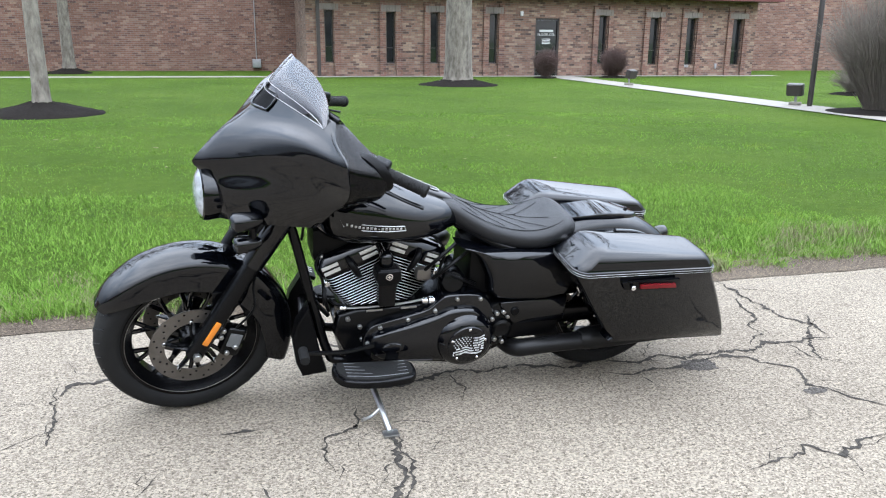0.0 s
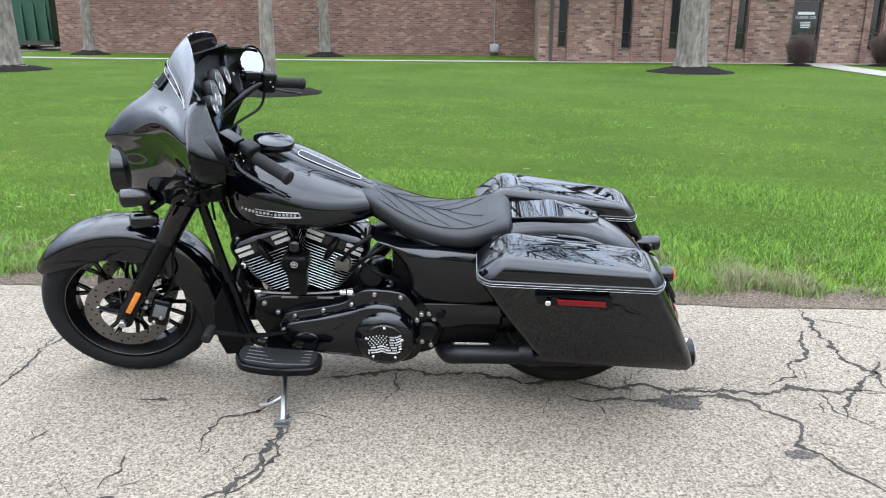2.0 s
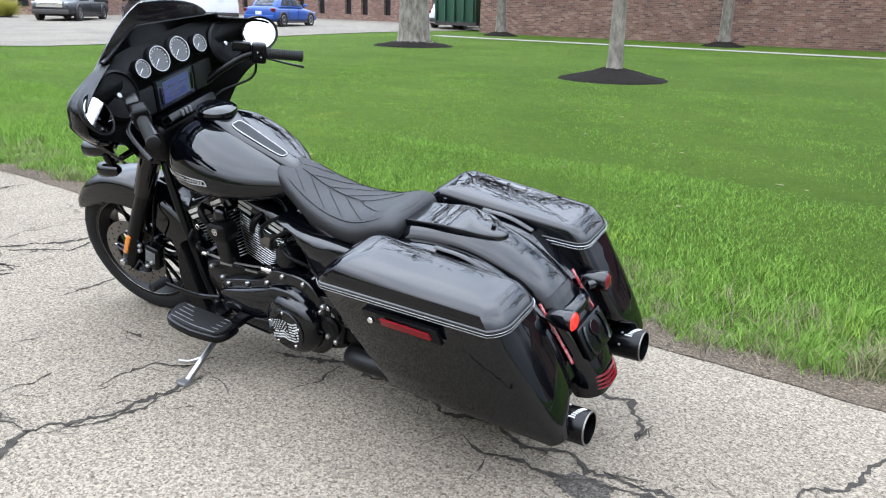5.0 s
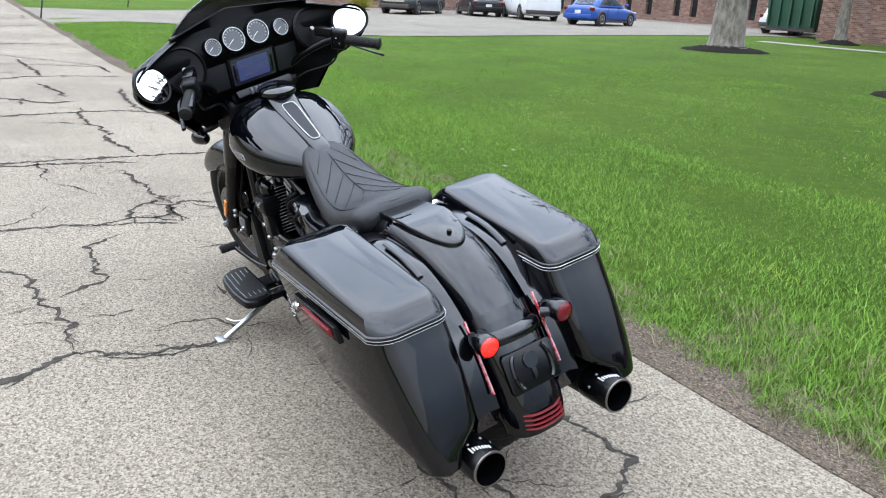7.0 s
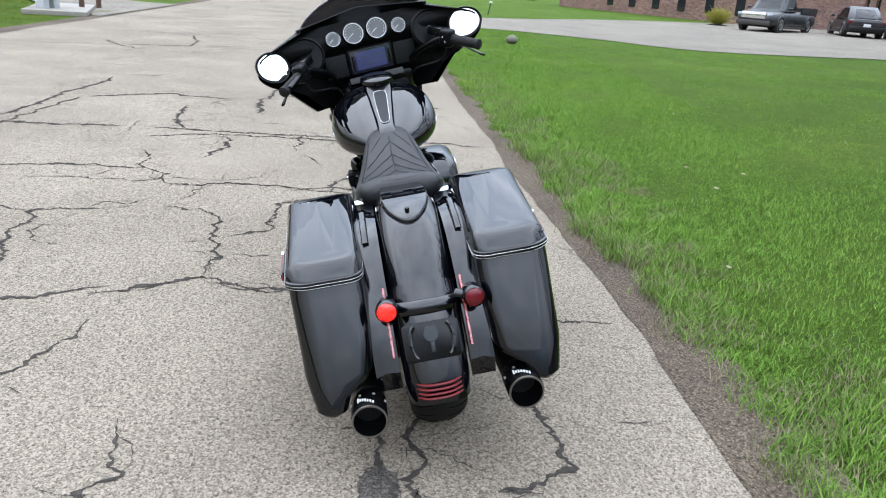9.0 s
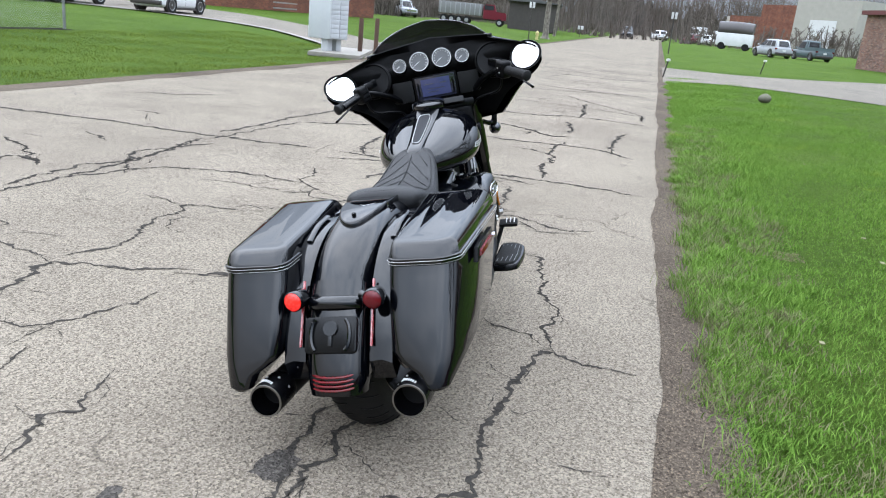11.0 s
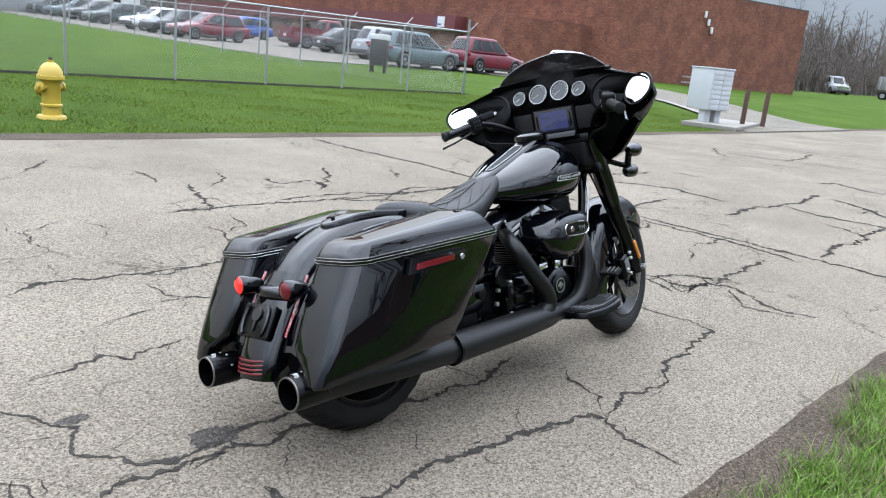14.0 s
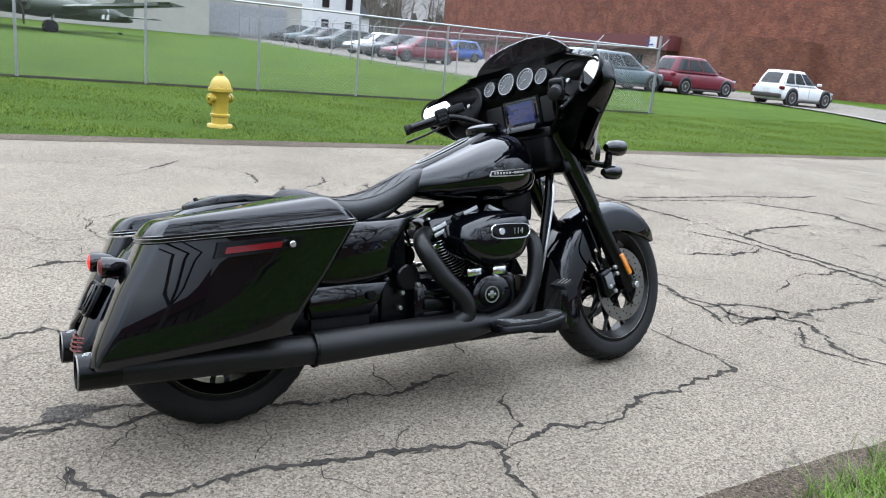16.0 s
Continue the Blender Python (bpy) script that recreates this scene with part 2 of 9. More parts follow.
M_WHITEPAINT = material("white_paint", (0.4752, 0.4752, 0.468), 0.45, second=(0.396, 0.396, 0.3888), scale=2.0, amount=0.6)
M_CREAM = material("cream_siding", (0.2852, 0.2697, 0.2325), 0.7, second=(0.2356, 0.2263, 0.1953), scale=1.2, amount=0.7)
M_BARK = material("grey_ridged_bark", (0.0560, 0.0470, 0.0370), 0.95, second=(0.190, 0.170, 0.140), scale=8.0, amount=0.95, bump=1.0, bump_scale=22, stretch=(1, 1, 0.40))
M_TWIG = material("bare_twigs", (0.06277, 0.04997, 0.04108), 0.95, second=(0.1088, 0.08758, 0.07142), scale=3.0, amount=0.9)
M_SHRUB = material("dormant_shrub_twigs", (0.1023, 0.0837, 0.06944), 0.95, second=(0.1488, 0.1271, 0.1054), scale=5.0, amount=0.9)
M_HEDGE = material("reddish_shrub_twigs", (0.062, 0.03844, 0.03472), 0.95, second=(0.0992, 0.062, 0.0527), scale=9.0, amount=0.9)
M_GALV = material("galvanised_steel", (0.32, 0.325, 0.33), 0.45, 0.75, second=(0.24, 0.245, 0.25), scale=6, amount=0.8)
M_YELLOW = material("yellow_hydrant_paint", (0.3844, 0.2666, 0.031), 0.42, second=(0.31, 0.217, 0.031), scale=6, amount=0.7, bump=0.15, bump_scale=60)
M_RUST = material("rusty_post", (0.0527, 0.0279, 0.0186), 0.85, second=(0.0868, 0.0434, 0.0248), scale=8)

# motorcycle
M_BLACK = material("gloss_black_paint", (0.0009, 0.0011, 0.0018), 0.3, coat=1.0, spec=0.0)
M_BLACK.node_tree.nodes["Principled BSDF"].inputs["Coat IOR"].default_value = 1.46
M_SATIN = material("satin_black_metal", (0.0009, 0.0010, 0.0013), 0.25, spec=0.20, second=(0.0022, 0.0023, 0.0028), scale=12, bump=0.03, bump_scale=300)
M_MATTE = material("matte_black_ceramic", (0.0028, 0.0029, 0.0033), 0.42, spec=0.24, second=(0.006, 0.0057, 0.0055), scale=8, amount=0.6, bump=0.06, bump_scale=250)
M_PLASTIC = material("black_textured_plastic", (0.0012, 0.0012, 0.0015), 0.40, spec=0.12, second=(0.0024, 0.0025, 0.0028), scale=30, bump=0.12, bump_scale=500)
M_RUBBER = material("tyre_rubber", (0.005, 0.005, 0.005), 0.7, second=(0.009, 0.0088, 0.0085), scale=9, amount=0.7, bump=0.15, bump_scale=200, spec=0.2)
M_LEATHER = material("black_vinyl", (0.0050, 0.0052, 0.0062), 0.50, spec=0.36, second=(0.008, 0.008, 0.009), scale=10, bump=0.22, bump_scale=420)
M_CHROME = material("chrome", (0.78, 0.78, 0.79), 0.08, 1.0)
M_STEEL = material("machined_aluminium", (0.42, 0.42, 0.415), 0.33, 1.0, second=(0.32, 0.32, 0.315), scale=20)
M_DISC = material("brake_disc_steel", (0.16, 0.147, 0.134), 0.38, 0.85, second=(0.11, 0.10, 0.09), scale=14, amount=0.8)
M_SILVERLINE = material("silver_badge", (0.36, 0.36, 0.355), 0.3, 0.7)
M_MIRROR = material("mirror_glass", (0.9, 0.9, 0.9), 0.01, 1.0)
M_REDLENS = material("red_lens", (0.080, 0.0025, 0.004), 0.25, coat=0.25, spec=0.2, second=(0.095, 0.003, 0.005), scale=60, amount=0.8)
M_DARKLENS = material("smoked_red_lens", (0.085, 0.004, 0.007), 0.2, coat=0.3, spec=0.2)
M_LEDRED = material("clear_red_led_strip", (0.22, 0.012, 0.016), 0.12, coat=1.0, second=(0.40, 0.17, 0.17), scale=90, amount=0.7, sharp=True)
M_AMBER = material("amber_reflector", (0.46, 0.15, 0.012), 0.2, coat=0.8, second=(0.6, 0.16, 0.01), scale=90, amount=0.6)
M_GAUGE = material("grey_gauge_face", (0.095, 0.098, 0.10), 0.4, second=(0.07, 0.073, 0.076), scale=30)
M_PAD = material("brushed_bright_metal", (0.62, 0.62, 0.61), 0.38, 0.6, second=(0.50, 0.50, 0.49), scale=40, amount=0.8, stretch=(1, 1, 6))
M_FLAG = material("worn_white_print", (0.50, 0.50, 0.49), 0.6, second=(0.14, 0.14, 0.137), scale=55, amount=0.8)
M_DIAL = material("grey_dial", (0.050, 0.052, 0.054), 0.35, second=(0.036, 0.038, 0.040), scale=40)
M_INSET = material("dark_grey_inset", (0.020, 0.021, 0.024), 0.6, spec=0.15, second=(0.012, 0.0125, 0.014), scale=40)
M_POCKET = material("dark_grey_door", (0.0065, 0.0068, 0.0078), 0.5, spec=0.3, second=(0.0045, 0.0047, 0.0052), scale=30)
M_WHITE = material("white_marking", (0.45, 0.45, 0.44), 0.45)
M_HEADGLASS = material("clear_lens", (0.32, 0.34, 0.36), 0.08, coat=1.0, second=(0.12, 0.125, 0.13), scale=40, amount=0.8)
M_SCREEN = material("screen_glass", (0.016, 0.017, 0.028), 0.06, coat=1.0)
m_, n_, l_, b_ = node_mat("smoked_windscreen")
b_.inputs["Base Color"].default_value = (0.022, 0.019, 0.022, 1)
b_.inputs["Roughness"].default_value = 0.03
b_.inputs["Alpha"].default_value = 0.84
b_.inputs["Coat Weight"].default_value = 1.0
M_SMOKE = m_
m_, n_, l_, b_ = node_mat("lit_tail_lamp")
b_.inputs["Base Color"].default_value = (0.6, 0.02, 0.01, 1)
vv = n_.new("ShaderNodeTexVoronoi")
vv.inputs["Scale"].default_value = 130.0
tcc = n_.new("ShaderNodeTexCoord")
l_.new(tcc.outputs["Object"], vv.inputs["Vector"])
l_.new(ramp_node(n_, l_, vv.outputs["Distance"], [(0.2, (1.0, 0.04, 0.04)), (0.6, (0.30, 0.0, 0.004))]), b_.inputs["Emission Color"])
b_.inputs["Emission Strength"].default_value = 0.4
b_.inputs["Roughness"].default_value = 0.15
M_LITRED = m_
m_, n_, l_, b_ = node_mat("display_blue")
b_.inputs["Base Color"].default_value = (0.01, 0.012, 0.03, 1)
b_.inputs["Roughness"].default_value = 0.08
b_.inputs["Emission Color"].default_value = (0.10, 0.13, 0.34, 1)
b_.inputs["Emission Strength"].default_value = 0.15
M_DISPLAY = m_


# ---------------------------------------------------------------- building helpers
def finish(bm, sharp=38):
    bmesh.ops.recalc_face_normals(bm, faces=bm.faces)
    lim = radians(sharp)
    for e in bm.edges:
        if len(e.link_faces) == 2 and e.calc_face_angle(0.0) > lim:
            e.smooth = False
    for f in bm.faces:
        f.smooth = True


def interp(v, xs, ys):
    return float(np.interp(v, xs, ys))


def thing(name, m=None, label="", category="", group="", kind=""):
    ob = new(name)
    ob.empty_display_size = 0.1
    if m is not None:
        ob.matrix_basis = m
    return tagged(ob, label, category, group, kind)


def part(name, bm, mat, parent=None, label="", sharp=38, m=None):
    if m is not None:
        bm.transform(m)
    finish(bm, sharp)
    me = bpy.data.meshes.new(name)
    bm.to_mesh(me)
    bm.free()
    me.materials.append(mat)
    ob = new(name, me)
    if parent is not None:
        ob.parent = parent
    return tagged(ob, label)


def mesh_np(name, verts, faces, mat, smooth=False):
    """Mesh from numpy arrays of equal-sized faces."""
    verts, faces = np.asarray(verts, np.float32), np.asarray(faces, np.int32)
    me = bpy.data.meshes.new(name)
    k = faces.shape[1]
    me.vertices.add(len(verts))
    me.vertices.foreach_set("co", verts.ravel())
    me.loops.add(faces.size)
    me.loops.foreach_set("vertex_index", faces.ravel())
    me.polygons.add(len(faces))
    me.polygons.foreach_set("loop_start", np.arange(0, faces.size, k, dtype=np.int32))
    if smooth:
        me.polygons.foreach_set("use_smooth", np.ones(len(faces), bool))
    me.update(calc_edges=True)
    me.materials.append(mat)
    return me


def add(bm, other):
    """Pour another bmesh into bm."""
    m = {}
    for v in other.verts:
        m[v] = bm.verts.new(v.co)
    for f in other.faces:
        bm.faces.new([m[v] for v in f.verts])
    other.free()
    return bm


def loft(rings, caps=True, wrap=True):
    bm = bmesh.new()
    vr = [[bm.verts.new(p) for p in r] for r in rings]
    n = len(rings[0])
    for a, b in zip(vr, vr[1:]):
        for i in range(n if wrap else n - 1):
            j = (i + 1) % n
            bm.faces.new((a[i], a[j], b[j], b[i]))
    if caps:
        bm.faces.new(vr[0][::-1])
        bm.faces.new(vr[-1])
    return bm


def box(cx, cy, cz, sx, sy, sz, bevel=0.0, seg=2):
    bm = bmesh.new()
    bmesh.ops.create_cube(bm, size=1.0, matrix=Matrix.Translation((cx, cy, cz)) @ Matrix.Diagonal((sx, sy, sz, 1)))
    if bevel:
        bmesh.ops.bevel(bm, geom=bm.edges[:], offset=bevel, segments=seg, profile=0.6, affect='EDGES')
    return bm


def spline(pts, per=6):
    """Catmull-Rom through points."""
    p = [Vector(q) for q in pts]
    p = [p[0] * 2 - p[1]] + p + [p[-1] * 2 - p[-2]]
    out = []
    for i in range(1, len(p) - 2):
        a, b, c, d = p[i - 1:i + 3]
        for k in range(per):
            t = k / per
            out.append(0.5 * ((2 * b) + (c - a) * t + (2 * a - 5 * b + 4 * c - d) * t * t + (3 * b - a - 3 * c + d) * t ** 3))
    out.append(p[-2].copy())
    return out


def tube(pts, r, n=10, per=6, caps=True, flat=1.0):
    """A round bar along a smooth path; r: one radius, or one per given point."""
    pts = [Vector(p) for p in pts]
    if per > 1 and len(pts) > 2:
        path = spline(pts, per)
    else:
        path, per = pts, 1
    if isinstance(r, (int, float)):
        rad = [r] * len(path)
    else:
        rad = [float(q) for q in np.interp(np.linspace(0, len(pts) - 1, len(path)), range(len(pts)), r)]
    rings = []
    side = None
    for i, p in enumerate(path):
        t = (path[min(i + 1, len(path) - 1)] - path[max(i - 1, 0)]).normalized()
        if side is None:
            side = t.cross(Vector((0, 0, 1)))
            if side.length < 0.1:
                side = t.cross(Vector((0, 1, 0)))
        side = (side - t * side.dot(t)).normalized()
        up = side.cross(t)
        rings.append([p + rad[i] * (math.cos(a) * side + flat * math.sin(a) * up) for a in (2 * math.pi * k / n for k in range(n))])
    return loft(rings, caps)


def lathe(profile, at=(0, 0, 0), axis=(0, 1, 0), n=32, closed=False):
    """Revolve (radius, along) pairs round an axis."""
    q = Vector(axis).to_track_quat('Z', 'Y').to_matrix()
    at = Vector(at)
    bm = bmesh.new()
    cols = []
    for k in range(n):
        a = 2 * math.pi * k / n
        cols.append([bm.verts.new(at + q @ Vector((r * math.cos(a), r * math.sin(a), h))) for r, h in profile])
    m = len(profile)
    for k in range(n):
        A, B = cols[k], cols[(k + 1) % n]
        for i in range(m if closed else m - 1):
            j = (i + 1) % m
            bm.faces.new((A[i], B[i], B[j], A[j]))
    bmesh.ops.remove_doubles(bm, verts=bm.verts[:], dist=1e-6)
    return bm


def disc_cyl(at, axis, r, h, n=24, bevel=0.0):
    b = bevel or min(r, h) * 0.12
    return lathe([(0, -h / 2), (r - b, -h / 2), (r, -h / 2 + b), (r, h / 2 - b), (r - b, h / 2), (0, h / 2)], at, axis, n)


def rrect(x0, x1, y0, y1, r, n=4):
    """Rounded rectangle outline, anticlockwise."""
    out = []
    for cx, cy, a0 in ((x1 - r, y1 - r, 0), (x0 + r, y1 - r, 90), (x0 + r, y0 + r, 180), (x1 - r, y0 + r, 270)):
        for k in range(n + 1):
            a = radians(a0 + 90 * k / n)
            out.append((cx + r * math.cos(a), cy + r * math.sin(a)))
    return out


def slab(outline, to, d0, d1, bevel=0.0):
    """Extrude a 2D outline: to(u, v, d) gives the place."""
    if bevel:
        c = Vector((sum(p[0] for p in outline) / len(outline), sum(p[1] for p in outline) / len(outline)))
        def inset(k):
            return [tuple(c + (Vector(p) - c) * (1 - k / max(1e-6, (Vector(p) - c).length))) for p in outline]
        s = 1 if d1 > d0 else -1
        rings = [[to(*p, d0) for p in outline], [to(*p, d1 - s * bevel) for p in outline], [to(*p, d1 - s * bevel * 0.3) for p in inset(bevel * 0.35)], [to(*p, d1) for p in inset(bevel)]]
    else:
        rings = [[to(*p, d0) for p in outline], [to(*p, d1) for p in outline]]
    return loft(rings)


def text_mesh(name, body, size, m, mat, parent=None, depth=0.002):
    cu = bpy.data.curves.new(name, 'FONT')
    cu.body, cu.size, cu.extrude = body, size, depth
    cu.align_x, cu.align_y, cu.resolution_u = 'CENTER', 'CENTER', 2
    tmp = bpy.data.objects.new(name, cu)
    me = bpy.data.meshes.new_from_object(tmp)
    bpy.data.objects.remove(tmp)
    me.materials.append(mat)
    me.transform(m)
    ob = new(name, me)
    if parent is not None:
        ob.parent = parent
    return ob


def uv_wall(me):
    """Metre UVs from the face direction, for coursed walls."""
    uv = me.uv_layers.new(name="uv")
    for p in me.polygons:
        nx, ny, nz = (abs(c) for c in p.normal)
        for li in p.loop_indices:
            c = me.vertices[me.loops[li].vertex_index].co
            uv.data[li].uv = (c.x, c.y) if nz > 0.7 else ((c.x, c.z) if ny >= nx else (c.y, c.z))


def pierced_wall(x0, x1, z0, z1, y0, y1, holes):
    """One upright wall with rectangular holes (xa, xb, za, zb) that go through it."""
    xs = sorted({x0, x1} | {c for h in holes for c in h[:2]})
    zs = sorted({z0, z1} | {c for h in holes for c in h[2:]})
    bm = bmesh.new()
    grid = {(i, j, k): bm.verts.new((x, y, z)) for i, x in enumerate(xs) for j, z in enumerate(zs) for k, y in enumerate((y0, y1))}

    def solid(i, j):
        if not (0 <= i < len(xs) - 1 and 0 <= j < len(zs) - 1):
            return False
        x, z = (xs[i] + xs[i + 1]) / 2, (zs[j] + zs[j + 1]) / 2
        return not any(a < x < b and c < z < d for a, b, c, d in holes)

    for i in range(len(xs) - 1):
        for j in range(len(zs) - 1):
            if not solid(i, j):
                continue
            bm.faces.new([grid[q] for q in ((i, j, 0), (i + 1, j, 0), (i + 1, j + 1, 0), (i, j + 1, 0))])
            bm.faces.new([grid[q] for q in ((i, j, 1), (i, j + 1, 1), (i + 1, j + 1, 1), (i + 1, j, 1))])
            for di, dj, p, q in ((-1, 0, (i, j), (i, j + 1)), (1, 0, (i + 1, j + 1), (i + 1, j)), (0, -1, (i + 1, j), (i, j)), (0, 1, (i, j + 1), (i + 1, j + 1))):
                if not solid(i + di, j + dj):
                    bm.faces.new([grid[p + (0,)], grid[q + (0,)], grid[q + (1,)], grid[p + (1,)]])
    bmesh.ops.delete(bm, geom=[v for v in bm.verts if not v.link_faces], context='VERTS')
    bmesh.ops.recalc_face_normals(bm, faces=bm.faces)
    return bm


def brick_part(name, bm, mat, parent, label=""):
    ob = part(name, bm, mat, parent, label, sharp=20)
    uv_wall(ob.data)
    return ob


# ---------------------------------------------------------------- ground
def lerp_table(v, table):
    return np.interp(v, [a for a, _ in table], [b for _, b in table])


ACROSS = [(-200, 3.0), (-60, 1.0), (-32, 0.50), (-20, 0.27), (-11.2, 0.12), (-6.3, -0.12), (-4.6, -0.10), (0, -0.01), (2, 0.0), (4.0, 0.0), (5.0, 0.03), (15, 0.13), (28, 0.27), (60, 0.6), (200, 2.5)]
ALONG = [(-400, 3.6), (-130, 0.95), (-60, 0.30), (-30, 0.10), (-14, 0.0), (20, 0.0), (400, 0.5)]


def height(x, y):
    return lerp_table(y, ACROSS) + lerp_table(x, ALONG)


def steps(*spans):
    out = []
    for a, b, s in spans:
        out += list(np.arange(a, b, s))
    return np.array(out + [spans[-1][1]])


def sheet(name, xs, ys, mat, dz=0.0, wave=0.0, skirt=0.0):
    X, Y = np.meshgrid(xs, ys, indexing='ij')
    Z = height(X, Y) + dz
    if wave:
        Z = Z + wave * (np.sin(X * 1.3 + Y * 0.7) * np.sin(Y * 1.9 - X * 0.4))
    v = np.stack([X, Y, Z], -1).reshape(-1, 3)
    ny, nx = len(ys), len(xs)
    i = (np.arange(nx - 1)[:, None] * ny + np.arange(ny - 1)[None]).ravel()
    f = np.stack([i, i + ny, i + ny + 1, i + 1], 1)
    ob = new(name, mesh_np(name, v, f, mat, True))
    return ob


GX = steps((-420, -120, 20), (-120, -40, 6), (-40, 30, 1.5), (30, 120, 10), (120, 420, 30))
GY = np.concatenate([steps((-400, -60, 20), (-60, -12, 3), (-12, -4.7, 0.6)), [-4.5, 3.93], steps((4.02, 12, 0.6), (12, 60, 3), (60, 400, 20))])
ground = sheet("ground", GX, GY, M_GRASS)
tagged(ground, "green mown lawn and verge with yellow patches", "ground", kind="structure")
vz = ground.data.vertices
for v in vz:
    if -4.55 < v.co.y < 4.0:
        v.co.z -= 0.10

road = sheet("road", steps((-400, -60, 10), (-60, -12, 2.0), (-12, 14, 0.5), (14, 60, 4), (60, 400, 20)), np.linspace(-4.6, 4.03, 24), M_ROAD, 0.0)
tagged(road, "pale weathered cracked asphalt road", "road", kind="structure")


def band(name, rows, mat, dz, n=6):
    """A draped surface between two edges; rows (x0, y0, x1, y1)."""
    a = spline([Vector((r[0], r[1], 0)) for r in rows], 5)
    b = spline([Vector((r[2], r[3], 0)) for r in rows], 5)
    verts, faces = [], []
    for p, q in zip(a, b):
        for k in range(n + 1):
            x, y = p.x + (q.x - p.x) * k / n, p.y + (q.y - p.y) * k / n
            verts.append((x, y, height(x, y) + dz))
    for i in range(len(a) - 1):
        for k in range(n):
            j = i * (n + 1) + k
            faces.append((j, j + 1, j + n + 2, j + n + 1))
    return new(name, mesh_np(name, verts, faces, mat, True))


# dirty gravel along both road edges, with a ragged border
def ragged(name, xs, y_in, y_out, amp, mat, dz, seed):
    verts, faces = [], []
    for i, x in enumerate(xs):
        r = noise.fractal(Vector((x * 0.55, seed, 0)), 1.0, 2.0, 4) * amp + noise.noise(Vector((x * 6.0, seed, 3))) * amp * 0.25
        for k in range(4):
            y = (y_in + r) + (y_out - y_in - r) * k / 3
            verts.append((x, y, height(x, y) + dz))
    for i in range(len(xs) - 1):
        for k in range(3):
            j = i * 4 + k
            faces.append((j, j + 1, j + 5, j + 4))
    return new(name, mesh_np(name, verts, faces, mat, True))


tagged(ragged("gravel_edge", steps((-120, -12, 1.0), (-12, 12, 0.08), (12, 60, 1.0)), 3.74, 4.08, 0.05, M_GRAVEL, 0.004, 1.3), "dark dirty gravel along the lawn edge", "gravel", kind="structure")
tagged(ragged("gravel_edge", steps((-120, -20, 1.0), (-20, 14, 0.15), (14, 60, 1.0)), -4.25, -4.75, 0.10, M_GRAVEL, 0.004, 7.7), "dark dirty gravel along the far verge", "gravel", kind="structure")

# parking lot and drives
tagged(band("parking_lot", [(-31.5, 3.9, -20.6, 3.9), (-30.5, 5.0, -22.0, 5.0), (-30.2, 7.0, -22.0, 7.0), (-32, 10.0, -20.0, 9.5), (-36, 14, -17.5, 12), (-40, 20, -18.3, 18), (-44, 28, -19.5, 27), (-46, 40, -19.0, 34), (-46, 48, -14.0, 48)], M_LOT, 0.02), "pale asphalt drive and parking lot", "parking lot", kind="structure")
tagged(band("parking_lot_far", [(-37, -21.5, -16.0, -23.0), (-37.5, -35, -15.0, -33), (-37.5, -75, -14.4, -75)], M_LOT, 0.02), "grey asphalt parking lot behind the fence", "parking lot", kind="structure")
tagged(band("drive_far", [(-26.5, -4.4, -18.0, -4.4), (-28.5, -8, -22.5, -8), (-33, -13, -26.5, -13), (-38, -19, -28.0, -18), (-39, -23, -26.0, -23)], M_LOT, 0.02), "grey asphalt drive across the road", "drive", kind="structure")
tagged(band("kerb_far", [(-17.7, -4.6, -17.95, -4.6), (-22.2, -8, -22.6, -8), (-26.2, -13, -26.6, -13), (-27.6, -18, -28.0, -18), (-25.0, -22.5, -25.4, -22.6), (-16.0, -22.6, -16.0, -23.0)], M_CONCRETE, 0.06, 1), "pale concrete kerb of the drive", "kerb", kind="structure")
tagged(sheet("walkway", steps((-16.5, 21.5, 1.0)), np.array([27.45, 28.28]), M_CONCRETE, 0.015), "pale concrete walk along the brick building", "walkway", kind="structure")
tagged(band("path", [(11.2, 27.5, 12.4, 27.5), (11.2, 22, 12.3, 22), (11.1, 15, 12.2, 15), (11.0, 4.2, 12.2, 4.2)], M_CONCRETE, 0.02, 2), "narrow concrete path to the door", "path", kind="structure")


# cracks: ribbons of dirt with a wandering edge
def crack(way, width, seed):
    pts = spline([Vector((x, y, 0)) for x, y in way], 1)
    dense = []
    for a, b in zip(pts, pts[1:]):
        n = max(2, int((b - a).length / 0.013))
        for k in range(n):
            dense.append(a + (b - a) * k / n)
    dense.append(pts[-1])
    verts, faces = [], []
    L = len(dense)
    for i, p in enumerate(dense):
        t = dense[min(i + 1, L - 1)] - dense[max(i - 1, 0)]
        if t.length < 1e-6:
            t = Vector((1, 0, 0))
        t.normalize()
        s = Vector((-t.y, t.x, 0))
        fade = min(1.0, min(i, L - 1 - i) / 16 + 0.15)
        wob = noise.fractal(Vector((p.x * 6, p.y * 6, seed)), 0.8, 2.0, 6) * 0.05 * min(1.0, min(i, L - 1 - i) / 12)
        w = width * fade * (0.30 + 1.1 * abs(noise.noise(Vector((p.x * 8, p.y * 8, seed + 5)))) + 1.1 * max(0, noise.noise(Vector((p.x * 27, p.y * 27, seed)))))
        c = p + s * wob
        for e in (-1, 1):
            q = c + s * (e * w / 2 + min(0.9 * w, 0.022) * noise.noise(Vector((p.x * 95, p.y * 95, e * 3.7 + seed))))
            verts.append((q.x, q.y, float(height(q.x, q.y)) + 0.0022))
    for i in range(L - 1):
        faces.append((2 * i, 2 * i + 2, 2 * i + 3, 2 * i + 1))
    return verts, faces


